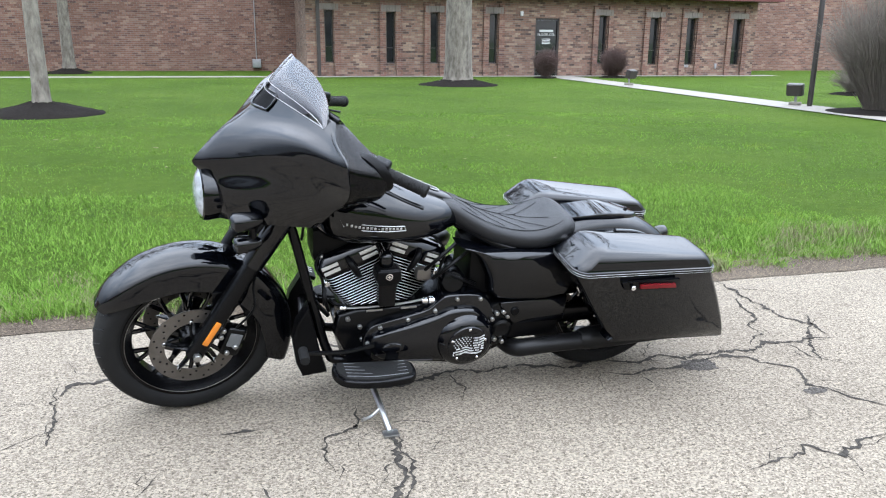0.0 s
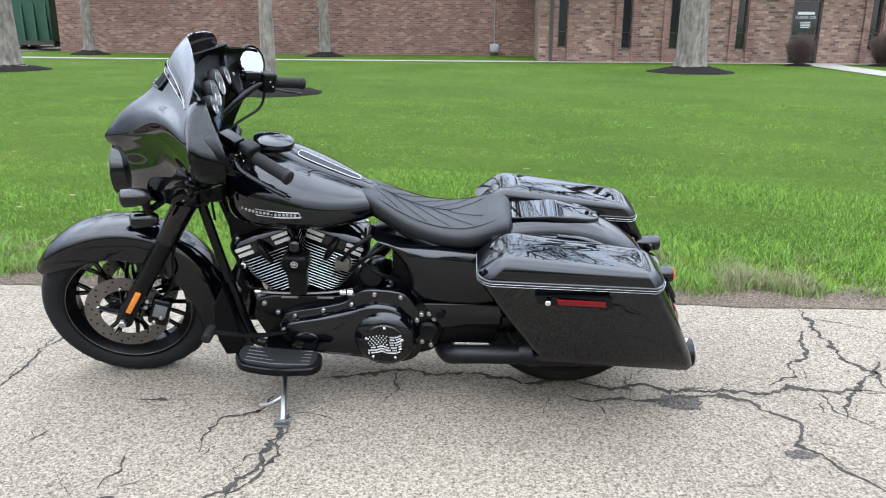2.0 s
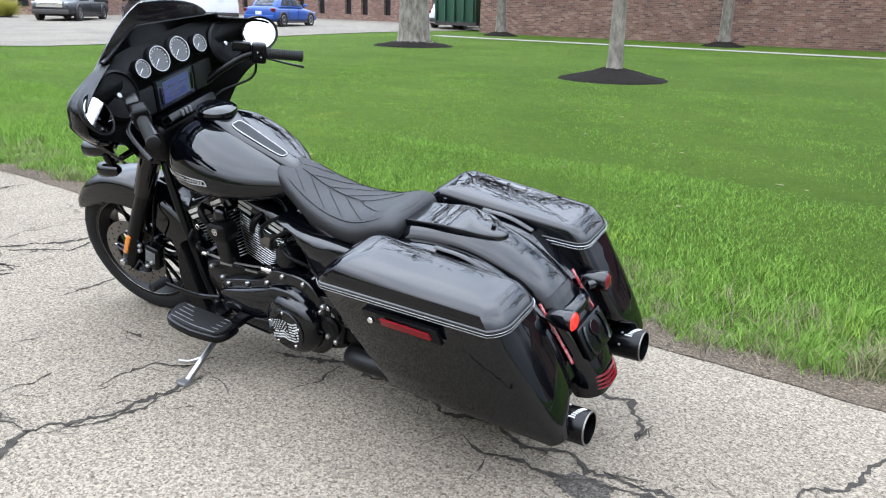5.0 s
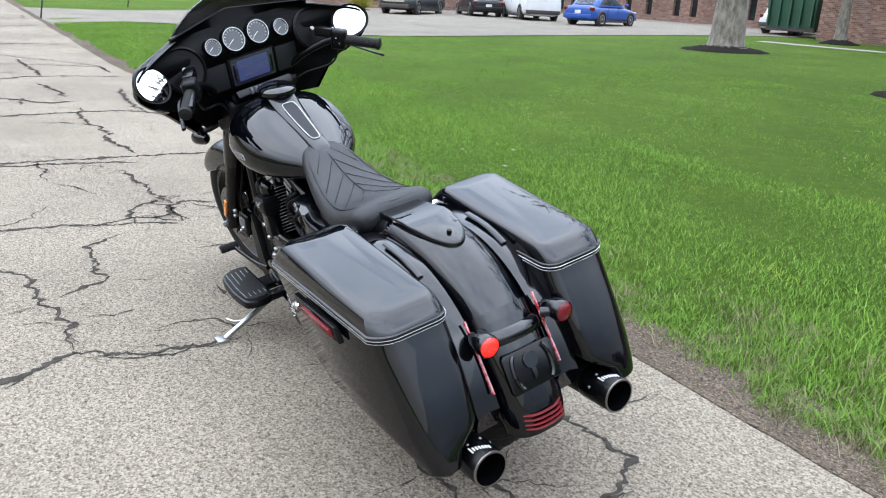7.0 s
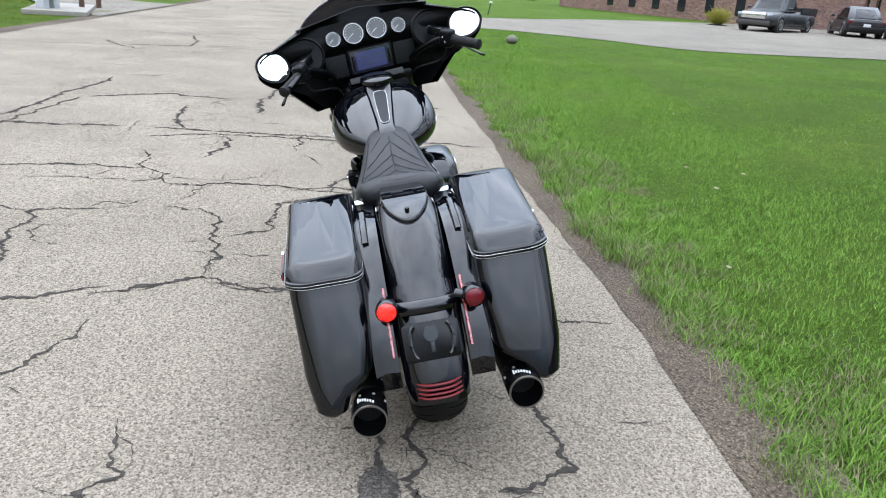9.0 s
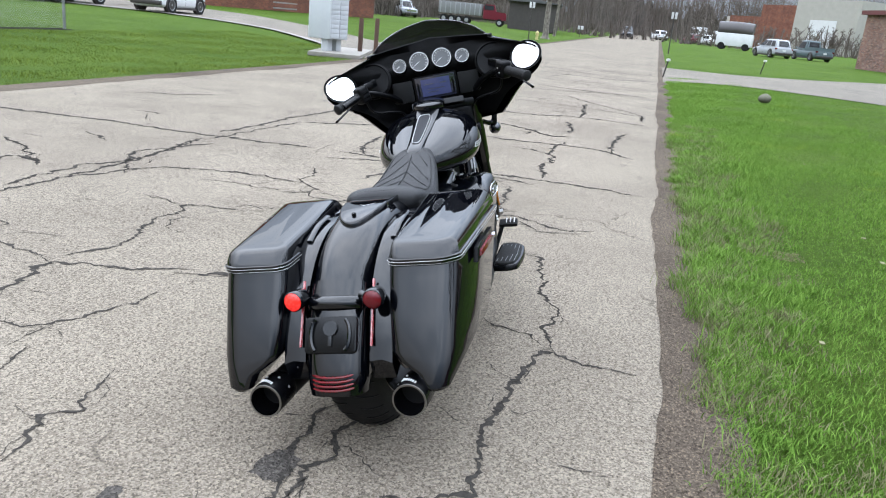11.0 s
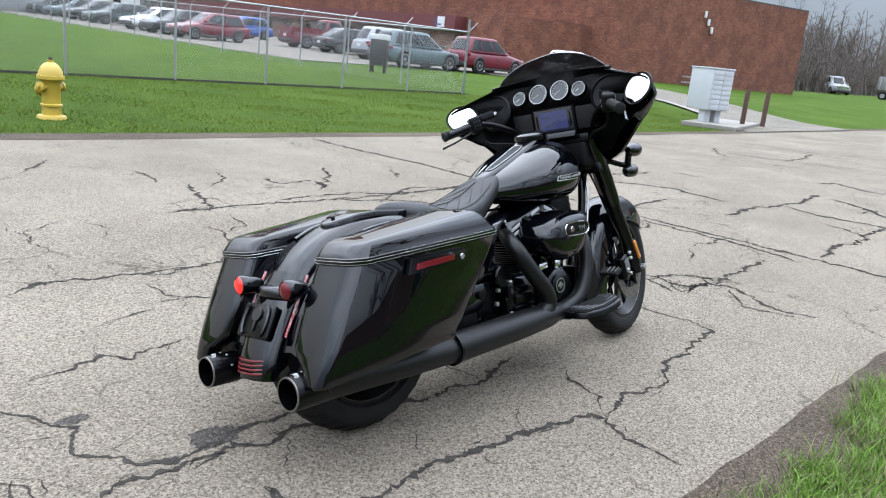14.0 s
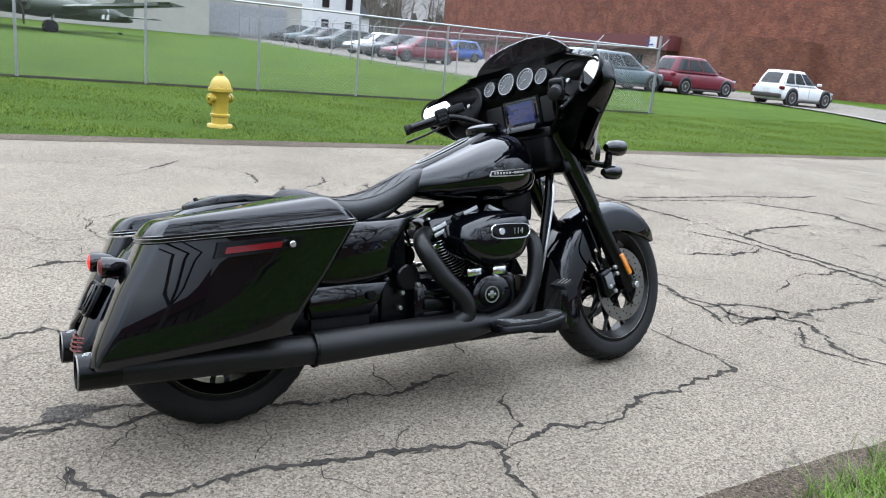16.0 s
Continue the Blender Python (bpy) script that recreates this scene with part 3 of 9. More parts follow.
cv, cf_ = [], []
twig = random.Random(3)


def lay(way, width, seed):
    v_, f_ = crack(way, width, seed)
    o = len(cv)
    cv.extend(v_)
    cf_.extend(tuple(k + o for k in f) for f in f_)


def split(*way):
    """A crack with its side twigs and a broken second line."""
    seed = way[0][0] * 7.3 + way[0][1] * 3.1
    length = sum((Vector(b) - Vector(a)).length for a, b in zip(way, way[1:]))
    far = (Vector(way[0]) + Vector(way[-1])) / 2 - Vector((1.2, 2.4))
    across = abs(way[-1][1] - way[0][1]) / max(0.1, length)
    away = 1 + 0.11 * far.length + min(1.9, 0.42 * max(0.0, far.length - 2.3)) * (0.35 + 0.65 * across)
    lay(way, (0.025 if length > 0.9 else 0.015) * away, seed)
    for a, b in zip(way, way[1:]):
        a, b = Vector((*a, 0)), Vector((*b, 0))
        t = (b - a).normalized()
        n = Vector((-t.y, t.x, 0))
        if twig.random() < 0.45:
            u = twig.uniform(0.0, 0.5)
            o = n * twig.choice((-1, 1)) * twig.uniform(0.02, 0.05)
            p, q = a.lerp(b, u), a.lerp(b, u + 0.45)
            lay([(p.x, p.y), (p.x + o.x + (q.x - p.x) * 0.3, p.y + o.y + (q.y - p.y) * 0.3), (q.x + o.x, q.y + o.y), (q.x + t.x * 0.05, q.y + t.y * 0.05)], 0.008, seed + u)
        for k in range(int((b - a).length / 0.16)):
            if twig.random() < 0.62:
                p = a.lerp(b, twig.random())
                d = (t * twig.uniform(-0.8, 0.9) + n * twig.choice((-1, 1))).normalized()
                q = p + d * twig.uniform(0.03, 0.16)
                r_ = q + (d + Vector((twig.gauss(0, 0.5), twig.gauss(0, 0.5), 0))) * twig.uniform(0.03, 0.16)
                lay([(p.x, p.y), (q.x, q.y), (r_.x, r_.y)], twig.uniform(0.005, 0.010), seed + k)


split((0.4, 2.44), (0.49, 2.38), (0.5, 2.22), (0.47, 2.05), (0.39, 1.96))
split((0.37, 2.65), (0.38, 2.46), (0.25, 2.41), (0.22, 2.3), (0.24, 2.19))
split((0.06, 2.54), (-0.13, 2.53))
split((0.49, 2.76), (0.61, 2.8), (0.77, 2.86), (0.99, 2.85), (1.19, 2.83), (1.36, 2.79), (1.61, 2.77), (1.87, 2.77), (2.07, 2.75), (2.18, 2.78), (2.34, 2.81), (2.51, 2.83), (2.65, 2.81))
split((0.79, 2.83), (0.81, 2.69), (0.78, 2.6))
split((1.42, 2.7), (1.6, 2.64), (1.8, 2.67), (1.94, 2.73), (2.11, 2.69), (2.2, 2.54), (2.21, 2.36), (2.27, 2.24), (2.33, 2.14))
split((2.65, 3.78), (2.63, 3.41), (2.62, 3.1), (2.67, 2.99), (2.66, 2.84))
split((2.57, 3.43), (2.41, 3.08), (2.21, 2.8))
split((2.38, 2.82), (2.41, 2.59), (2.5, 2.51))
split((2.41, 2.59), (2.5, 2.78), (2.76, 3.11))
split((-0.36, 2.19), (-0.3, 2.32))
split((0.02, 1.96), (0.01, 2.18))
split((0.56, 1.46), (0.52, 1.63), (0.41, 1.77), (0.31, 1.89), (0.4, 2.03), (0.49, 2.28), (0.45, 2.49))
split((0.31, 1.89), (0.07, 1.91), (-0.2, 1.84), (-0.49, 1.83), (-0.74, 1.68), (-0.77, 1.46))
split((-0.2, 1.84), (-0.13, 1.68))
split((-0.23, 1.89), (-0.37, 2.1), (-0.69, 2.12), (-0.91, 2.1), (-1.06, 2.28))
split((-1.29, 1.1), (-1.34, 1.27), (-1.25, 1.48), (-1.35, 1.72), (-1.32, 2.06), (-1.23, 2.39), (-1.14, 2.65))
split((-1.34, 1.27), (-1.52, 1.29), (-1.81, 1))
split((-1.23, 2.39), (-1.57, 2.44), (-1.71, 2.6), (-1.21, 2.68))
split((-3.13, 0.76), (-3.13, 1.15), (-3.06, 1.76), (-3.06, 2.4), (-3.06, 2.82), (-3.03, 3.31), (-2.98, 3.64))
split((-2.75, 0.83), (-2.95, 1.36), (-2.95, 2.1), (-2.83, 2.74))
split((-2.29, 0.91), (-1.96, 1.07), (-1.6, 1.1))
split((-0.92, 1.52), (-1.3, 1.63))
split((-4.36, 0.8), (-3.53, 0.88), (-3.13, 1.07))
split((-6.97, 1.38), (-5.97, 1.54), (-4.93, 1.49), (-4.1, 1.54))
split((-3.06, 2.06), (-2.43, 2.06))
split((1.51, 3.46), (1.5, 3.6))
split((1.93, 2.76), (1.86, 2.78), (2, 2.81))
split((1.89, 3.13), (1.88, 3.01), (1.81, 3.13), (1.76, 3.24), (1.58, 3.19), (1.37, 3.22), (1.02, 3.22), (0.68, 3.28), (0.64, 3.34), (0.71, 3.47), (0.72, 3.68))
split((0.64, 3.34), (0.4, 3.27), (0.21, 3.31), (-0.08, 3.19), (-0.69, 3.09), (-0.72, 2.96))
split((0.64, 3.34), (0.52, 3.19), (0.37, 2.93))
split((1.34, 1.02), (1.13, 0.99), (0.71, 0.91), (0.65, 1.07), (0.6, 1.28), (0.47, 1.53))
split((0.71, 0.91), (0.51, 0.32), (0.53, 0.1))
split((0.61, 0.88), (0.24, 0.99), (-0.12, 0.86), (-0.57, 0.82), (-0.69, 1.19))
split((-0.69, 0.36), (-0.57, 0.82))
split((1.38, 1.14), (1.38, 1.26), (1.31, 1.42), (1.11, 1.48), (0.82, 1.56))
split((1.53, 1.42), (1.31, 1.42))
split((1.79, 1.59), (1.61, 1.5), (1.49, 1.49))
split((2.18, 1.98), (1.9, 1.9), (1.82, 1.97), (1.53, 1.88))
split((0.98, 2.81), (1.01, 2.92))
split((-0.68, 2.59), (-0.69, 2.8), (-0.76, 2.91), (-0.74, 3.12))
split((-1.26, 2.1), (-1.35, 2.44), (-1.38, 2.61), (-1.62, 2.73), (-1.56, 2.9), (-1.4, 3.18), (-1.52, 3.34))
split((-1.39, 2.46), (-1.2, 2.64), (-1.49, 2.64))
split((-1.59, 2.67), (-2.03, 2.61), (-2.46, 2.57), (-2.62, 2.55))
split((-1.97, 2.3), (-2.34, 2.09))
split((0.5, 0.36), (0.31, 0.22), (0.22, -0.1))
split((-0.08, -1.29), (0.21, -0.39), (0.59, -0.29))
split((-1.57, 2.77), (-1.27, 2.99), (-1.41, 3.3))
split((-1.15, -0.08), (-1.92, -0.57), (-2.73, -0.26))
split((1.97, 1.03), (1.8, 0.91), (1.58, 0.94), (1.33, 1), (1.06, 0.96))
split((0.06, -2.06), (0.05, -1.75), (0.13, -1.43))
split((1.23, -1.8), (1.08, -1.96))
split((0.93, -2.17), (0.53, -2.82))
split((-1.85, -1.82), (-1.58, -1.35), (-1.02, -0.73))
split((-0.39, -0.44), (-1.2, -0.52), (-1.61, -0.3), (-2.88, -0.54))
split((-0.79, -0.31), (-1.47, -0.03), (-1.68, 0.53), (-1.66, 1.1))
split((-3.34, -4.11), (-3.24, -3.24), (-3.24, -2.62), (-3.22, -1.77), (-3.11, -0.91), (-3.11, -0.41), (-3.06, 0.1), (-3.14, 0.57))
split((0.52, -0.32), (0.29, -0.32), (-0.08, -0.35), (-0.35, -0.33), (-0.82, -0.31), (-1.34, -0.33), (-1.89, -0.37), (-2.75, -0.5), (-3.11, -0.41), (-3.83, -0.37), (-4.63, -0.31))
split((-1.29, 0.45), (-1.36, 0.77), (-1.33, 1.1))
split((-0.9, -1.46), (-0.83, -1.11), (-1.25, -1.12), (-1.11, -0.78))
split((-2.53, -1.54), (-2.39, -1.27), (-2.23, -1.08))
split((-4.13, -2.19), (-4.05, -1.66))
split((-5.78, -3.21), (-5.89, -2.79), (-6.4, -2.33))
split((-0.61, -1.82), (-0.56, -1.52), (-0.23, -1.17))
split((-3.19, 2.75), (-3.8, 2.67), (-4.43, 2.68), (-4.7, 2.6), (-5.48, 2.64), (-5.69, 2.67))
split((-5.47, 1.57), (-5.27, 1.96), (-5.32, 2.28), (-5.38, 2.53), (-5.42, 2.84), (-5.39, 3.13), (-5.14, 3.31), (-5.01, 3.49))
split((-5.26, 3.25), (-6.11, 3.19), (-6.62, 3.24), (-7.25, 3.32))
split((-4.83, 2.14), (-4.74, 2.41), (-4.51, 2.67))
split((-8.14, 0.97), (-8.6, 1.02), (-8.28, 1.55), (-8.29, 1.98), (-8.62, 2.34), (-8.71, 2.75), (-8.65, 3.16), (-8.59, 3.56))
split((-8.72, 2.58), (-9.99, 2.5), (-11.19, 2.44))
split((-14.94, 0.83), (-14.57, 1.78), (-14.42, 2.64), (-14.49, 3.55))
split((-20.24, 0.19), (-19.78, 1.38), (-19.63, 2.46), (-20.62, 3.6))
split((-7.87, 2.46), (-7.13, 2.61), (-6.57, 2.63))
split((-5.98, 2.14), (-6.5, 2.21), (-6.58, 2.3))
split((-6.78, 1.58), (-6.51, 2.02), (-6.09, 2.39), (-6.19, 2.72))
split((-3.32, -0.6), (-4.03, -0.53), (-4.74, -0.56), (-5.7, -0.45), (-6.27, -0.49))
split((-4.63, -0.24), (-4.93, 0.14), (-5.09, 0.48), (-5, 0.72), (-4.89, 1.17))
split((-6.56, -0.4), (-6.51, 0.17))
split((-2.05, 1.42), (-2.3, 1.5), (-2.7, 1.51), (-2.94, 1.41))
rng = random.Random(5)
for k in range(34):
    x, y = rng.uniform(-42, -9), rng.uniform(-4.2, 2.0)
    a = rng.choice((1.57, 1.57, 1.4, 0.2)) + rng.gauss(0, 0.15)
    way = [(x, y)]
    for j in range(rng.randint(3, 7)):
        a += rng.gauss(0, 0.16)
        st_ = rng.uniform(0.4, 0.9)
        y2 = max(-4.3, min(3.5, way[-1][1] + st_ * math.sin(a)))
        way.append((way[-1][0] + st_ * math.cos(a), y2))
    lay(way, 0.055, 90 + k)
for k in range(150):
    x, y = rng.uniform(-14, 4), rng.uniform(-4.2, 3.3)
    if 0.0 < x < 3.5 and 1.0 < y < 3.5:
        continue
    a = rng.uniform(0, 6.28)
    way = [(x, y)]
    for j in range(rng.randint(1, 4)):
        a += rng.gauss(0, 0.5)
        st_ = rng.uniform(0.08, 0.28)
        way.append((way[-1][0] + st_ * math.cos(a), max(-4.3, min(3.5, way[-1][1] + st_ * math.sin(a)))))
    lay(way, rng.uniform(0.008, 0.016), 300 + k)
tagged(new("road_cracks", mesh_np("road_cracks", cv, cf_, M_CRACK)), "dark branching cracks in the asphalt", "cracks", kind="stuff")


def stain(x, y, rx, ry, seed):
    """A damp dark patch of irregular outline lying on the asphalt."""
    ring = []
    for k in range(40):
        a = 2 * math.pi * k / 40
        f = 1 + 0.35 * noise.noise(Vector((math.cos(a) * 1.6, math.sin(a) * 1.6, seed))) + 0.2 * noise.noise(Vector((math.cos(a) * 6, math.sin(a) * 6, seed)))
        ring.append((x + rx * f * math.cos(a), y + ry * f * math.sin(a)))
    v_ = [(x, y, float(height(x, y)) + 0.0016)] + [(a, b, float(height(a, b)) + 0.0016) for a, b in ring]
    ob = new("oil_stain", mesh_np("oil_stain", v_, [(0, k + 1, (k + 1) % 40 + 1) for k in range(40)], M_STAIN))
    tagged(ob, "dark oily stain soaked into the asphalt", "stain", kind="stuff")


stain(1.855, 2.67, 0.085, 0.06, 1.0)
stain(2.155, 2.333, 0.05, 0.03, 4.0)


# grass blades: a thick fringe by the road, thinner further in
def blades(name, n, x0, x1, y0, y1, h0, h1, w, mat, seed, edge=0.0, clump=0.0, tuft=0.0):
    r = np.random.default_rng(seed)
    x, y = r.uniform(x0, x1, n), y0 + (y1 - y0) * r.uniform(0, 1, n) ** (2.0 if edge else 1.0)
    if tuft:
        k = r.integers(0, max(1, n // 55), n)
        x, y = x[k] + r.normal(size=n) * tuft, y[k] + r.normal(size=n) * tuft
    if edge:
        y = y + edge * (0.035 * np.sin(x * 2.1) + 0.03 * np.sin(x * 5.3 + 1) + 0.03 * np.sin(x * 13.1) + 0.035 * r.normal(size=n))
    if clump:
        k = np.sin(x * 3.1 + 1.7 * np.sin(y * 2.3)) * np.sin(y * 3.7 + 1.3 * np.sin(x * 1.9)) + 0.5 * np.sin(x * 9.1) * np.sin(y * 8.3)
        keep = k + r.uniform(-1, 1, n) > clump
        x, y = x[keep], y[keep]
        n = len(x)
    z = height(x, y)
    h = r.uniform(h0, h1, n) * (0.75 + 0.35 * np.sin(x * 1.7 + y * 2.9) * np.sin(y * 1.3 - x))
    a, lean, la = r.uniform(0, 6.283, n), r.uniform(0.2, 1.2, n), r.uniform(0, 6.283, n)
    dx, dy = np.cos(a) * w / 2, np.sin(a) * w / 2
    lx, ly = h * lean * np.cos(la), h * lean * np.sin(la)
    base = np.stack([x, y, z - 0.01], 1)
    side = np.stack([dx, dy, 0 * x], 1)
    mid = base + np.stack([lx * 0.35, ly * 0.35, h * 0.6], 1)
    tip = base + np.stack([lx, ly, h], 1)
    v = np.stack([base - side, base + side, mid + side * 0.7, mid - side * 0.7, tip], 1).reshape(-1, 3)
    i = np.arange(n) * 5
    f = np.concatenate([np.stack([i, i + 1, i + 2], 1), np.stack([i, i + 2, i + 3], 1), np.stack([i + 3, i + 2, i + 4], 1)])
    return new(name, mesh_np(name, v, f, mat))


tagged(blades("grass", 210000, -9, 4.5, 4.0, 7.0, 0.025, 0.055, 0.0045, M_BLADE, 1, 1.0), "thick green grass at the road edge", "grass", kind="stuff")
tagged(blades("grass", 230000, -24, 9, 4.6, 14.0, 0.02, 0.042, 0.008, M_BLADE, 2, 0, -0.6), "green lawn grass", "grass", kind="stuff")
tagged(blades("grass", 90000, -24, -9, 4.02, 7.2, 0.025, 0.055, 0.009, M_BLADE, 21, 1.0), "green grass along the road", "grass", kind="stuff")
tagged(blades("grass", 60000, -22, 16, 12.0, 27.4, 0.02, 0.04, 0.014, M_BLADE, 3, 0, -0.3), "green lawn grass", "grass", kind="stuff")
tagged(blades("grass", 46000, -9, 5, 4.0, 4.65, 0.05, 0.12, 0.005, M_BLADE, 11, 1.0, 0, 0.035), "long uneven tufts along the road edge", "grass", kind="stuff")
tagged(blades("dry_grass", 1000, 2.36, 2.86, 3.98, 4.22, 0.06, 0.17, 0.005, M_DRYBLADE, 12, 1.0), "clump of dry straw at the road edge", "grass", kind="stuff")
tagged(blades("dry_grass", 700, -1.67, -1.45, 4.5, 4.68, 0.02, 0.06, 0.006, M_DRYBLADE, 13), "bare dry patch in the lawn", "grass", kind="stuff")
tagged(blades("dry_grass", 26000, -9, 5, 3.98, 4.55, 0.04, 0.11, 0.0045, M_DRYBLADE, 4, 1.0, 0, 0.05), "pale dry grass at the road edge", "grass", kind="stuff")
tagged(blades("grass", 110000, -22, 9, -11.0, -4.75, 0.025, 0.06, 0.012, M_VERGE, 6), "green verge grass across the road", "grass", kind="stuff")

# leaves and scraps on the lawn
lf = bmesh.new()
rl = random.Random(8)
for k in range(40):
    x, y = rl.uniform(-6, 4), rl.uniform(4.3, 12)
    add(lf, box(x, y, float(height(x, y)) + 0.05, rl.uniform(0.02, 0.06), rl.uniform(0.015, 0.03), 0.004))
tagged(part("fallen_leaves", lf, M_DRYBLADE), "scattered dry brown leaves on the lawn", "leaves", kind="stuff")


# ---------------------------------------------------------------- buildings across the lawn
def brick_building(name, m, label):
    return thing(name, m, label, "building")


BASE = 0.20
mainb = brick_building("brick_office", Matrix.Translation((0, 28.3, BASE)), "low red-brown brick office with narrow dark windows and red fascia")
WIN = [(3.35, 0.30, 0.55), (5.57, 0.32, 0.53), (7.20, 0.30, 0.53), (9.47, 0.32, 0.53), (13.92, 0.36, 0.53), (16.13, 0.42, 0.50), (17.77, 0.42, 0.50), (19.88, 0.46, 0.50)]
DOOR = (11.62, 0.98)
XL, XR, WH = 2.55, 20.75, 3.0
cuts = sorted([(x - w / 2, x + w / 2, z, z + 1.80) for x, w, z in WIN] + [(DOOR[0] - DOOR[1] / 2, DOOR[0] + DOOR[1] / 2, 0.05, 2.20)])
brick_part("wall", pierced_wall(XL, XR, -0.4, WH, 0.0, 0.3, cuts), M_BRICK_TAN, mainb, "mottled tan and brown brick wall")
for x in (XL + 0.15, XR - 0.15):
    brick_part("wall", box(x, 2.6, WH / 2, 0.3, 4.6, WH + 0.8), M_BRICK_TAN, mainb, "mottled tan and brown brick end wall")
for x, w, z0 in WIN:
    wo = part("window", add(add(box(x - w / 2 + 0.02, 0.16, z0 + 0.9, 0.04, 0.08, 1.8), box(x + w / 2 - 0.02, 0.16, z0 + 0.9, 0.04, 0.08, 1.8)), add(box(x, 0.16, z0 + 0.02, w, 0.08, 0.04), box(x, 0.16, z0 + 1.78, w, 0.08, 0.04))), M_DKFRAME, mainb, "narrow dark framed window")
    part("pane", box(x, 0.18, z0 + 0.9, w - 0.06, 0.012, 1.76), M_DKGLASS, wo, "dark glass")
    part("sash", box(x, 0.165, z0 + 0.55, w - 0.06, 0.03, 0.03), M_DKFRAME, wo)
    for s in (-1, 1):
        brick_part("pilaster", box(x + s * (w / 2 + 0.14), -0.04, (WH - 0.32) / 2 + 0.0, 0.22, 0.10, WH - 0.32), M_BRICK, mainb, "projecting brick strip")
    for k in range(7):
        part("lintel_brick", box(x - w / 2 - 0.2 + (w + 0.4) * (k + 0.5) / 7, -0.05, z0 + 1.80 + 0.11, (w + 0.4) / 7 - 0.012, 0.10, 0.21), M_BRICK, wo)
dr = part("door", add(add(box(DOOR[0] - 0.46, 0.10, 1.12, 0.07, 0.12, 2.15), box(DOOR[0] + 0.46, 0.10, 1.12, 0.07, 0.12, 2.15)), box(DOOR[0], 0.10, 2.17, 0.98, 0.12, 0.07)), M_DKFRAME, mainb, "dark glass entrance door with white lettering")
part("pane", box(DOOR[0], 0.12, 1.08, 0.86, 0.02, 2.10), M_DKGLASS, dr, "dark door glass")
part("door_rail", add(box(DOOR[0], 0.10, 1.0, 0.86, 0.03, 0.06), box(DOOR[0] + 0.33, 0.07, 1.05, 0.03, 0.05, 0.30)), M_DKFRAME, dr)
text_mesh("door_lettering", "FLOOR CO.", 0.135, Matrix.Translation((DOOR[0], 0.100, 1.60)) @ Matrix.Rotation(radians(90), 4, 'X'), M_WHITE, dr, 0.003)
lb = bmesh.new()
add(lb, box(DOOR[0], 0.104, 1.74, 0.56, 0.006, 0.085))
for k in range(4):
    add(lb, box(DOOR[0], 0.104, 1.44 - 0.055 * k, 0.34 - 0.03 * (k % 2), 0.006, 0.028))
part("door_bars", lb, M_WHITE, dr, "white bars of small lettering")
part("roof", box((XL + XR) / 2, 2.3, WH + 0.03, XR - XL, 5.4, 0.10), M_DKFRAME, mainb)
part("fascia", add(add(box((XL + XR) / 2, -0.50, WH + 0.33, XR - XL + 1.6, 0.10, 0.62), box((XL + XR) / 2, -0.25, WH - 0.01, XR - XL + 1.6, 0.60, 0.06)), add(box(XL - 0.75, 2.3, WH + 0.33, 0.10, 5.5, 0.62), box(XR + 0.75, 2.3, WH + 0.33, 0.10, 5.5, 0.62))), M_FASCIA, mainb, "deep oxide red metal fascia")
part("downspout", box(XL + 0.42, -0.06, WH / 2, 0.12, 0.10, WH), M_DKFRAME, mainb, "dark downspout")
part("wall_light", box(10.55, -0.04, 2.35, 0.12, 0.08, 0.16, 0.02), M_WHITEPAINT, mainb, "small white wall light")
part("wall_outlet", box(17.6, -0.04, 0.45, 0.30, 0.06, 0.10, 0.02), M_GALV, mainb, "grey wall outlet")
part("wall_outlet", box(19.0, -0.03, 0.45, 0.10, 0.05, 0.20, 0.02), M_GALV, mainb, "grey wall outlet")
part("parapet", box((XL + XR) / 2, 3.5, WH + 1.2, XR - XL, 2.0, 2.2), M_FASCIA, mainb)

hall = brick_building("brick_hall", Matrix.Translation((0, 33.0, BASE)), "long windowless red-brown brick hall behind the lawn")
brick_part("wall", box(-7.5, 0.2, 2.4, 20.3, 0.4, 5.4), M_BRICK, hall, "red-brown brick wall")
brick_part("wall", box(-17.45, 8, 2.4, 0.4, 15.6, 5.4), M_BRICK, hall, "red-brown brick end wall")
brick_part("wall", box(32, 0.2, 2.4, 24, 0.4, 5.4), M_BRICK, hall, "red-brown brick wall")
part("roof", box(-7.5, 8, 5.1, 20.3, 16, 0.15), M_DKFRAME, hall)
part("roof", box(32, 8, 5.1, 24, 16, 0.15), M_DKFRAME, hall)
part("meter_box", box(0.95, -0.10, 0.42, 0.34, 0.18, 0.34, 0.02), M_GALV, hall, "grey meter box on the wall")
part("conduit", tube([(0.95, -0.06, 0.6), (0.95, -0.06, 4.6)], 0.022, 8, 1), M_GALV, hall, "thin grey conduit")

# brick block beyond the parking lot
far_w = brick_building("brick_block", Matrix.Translation((0, 41.0, 0.55)), "low brick block with tall narrow windows beyond the parking lot")
FW = [(-62 + 1.9 * k + (0.5 if k % 3 == 0 else 0.0)) for k in range(20)]
brick_part("wall", pierced_wall(-64.0, -22.0, -0.1, 3.5, 0.0, 0.3, [(x - 0.28, x + 0.28, 0.35, 2.4) for x in FW]), M_BRICK, far_w, "brick wall")
for x in FW:
    part("window", box(x, 0.20, 1.38, 0.56, 0.03, 2.1), M_DKGLASS, far_w, "tall dark window")
part("roof", box(-43, 4, 3.6, 43, 9, 0.3), M_FASCIA, far_w, "red roof edge")
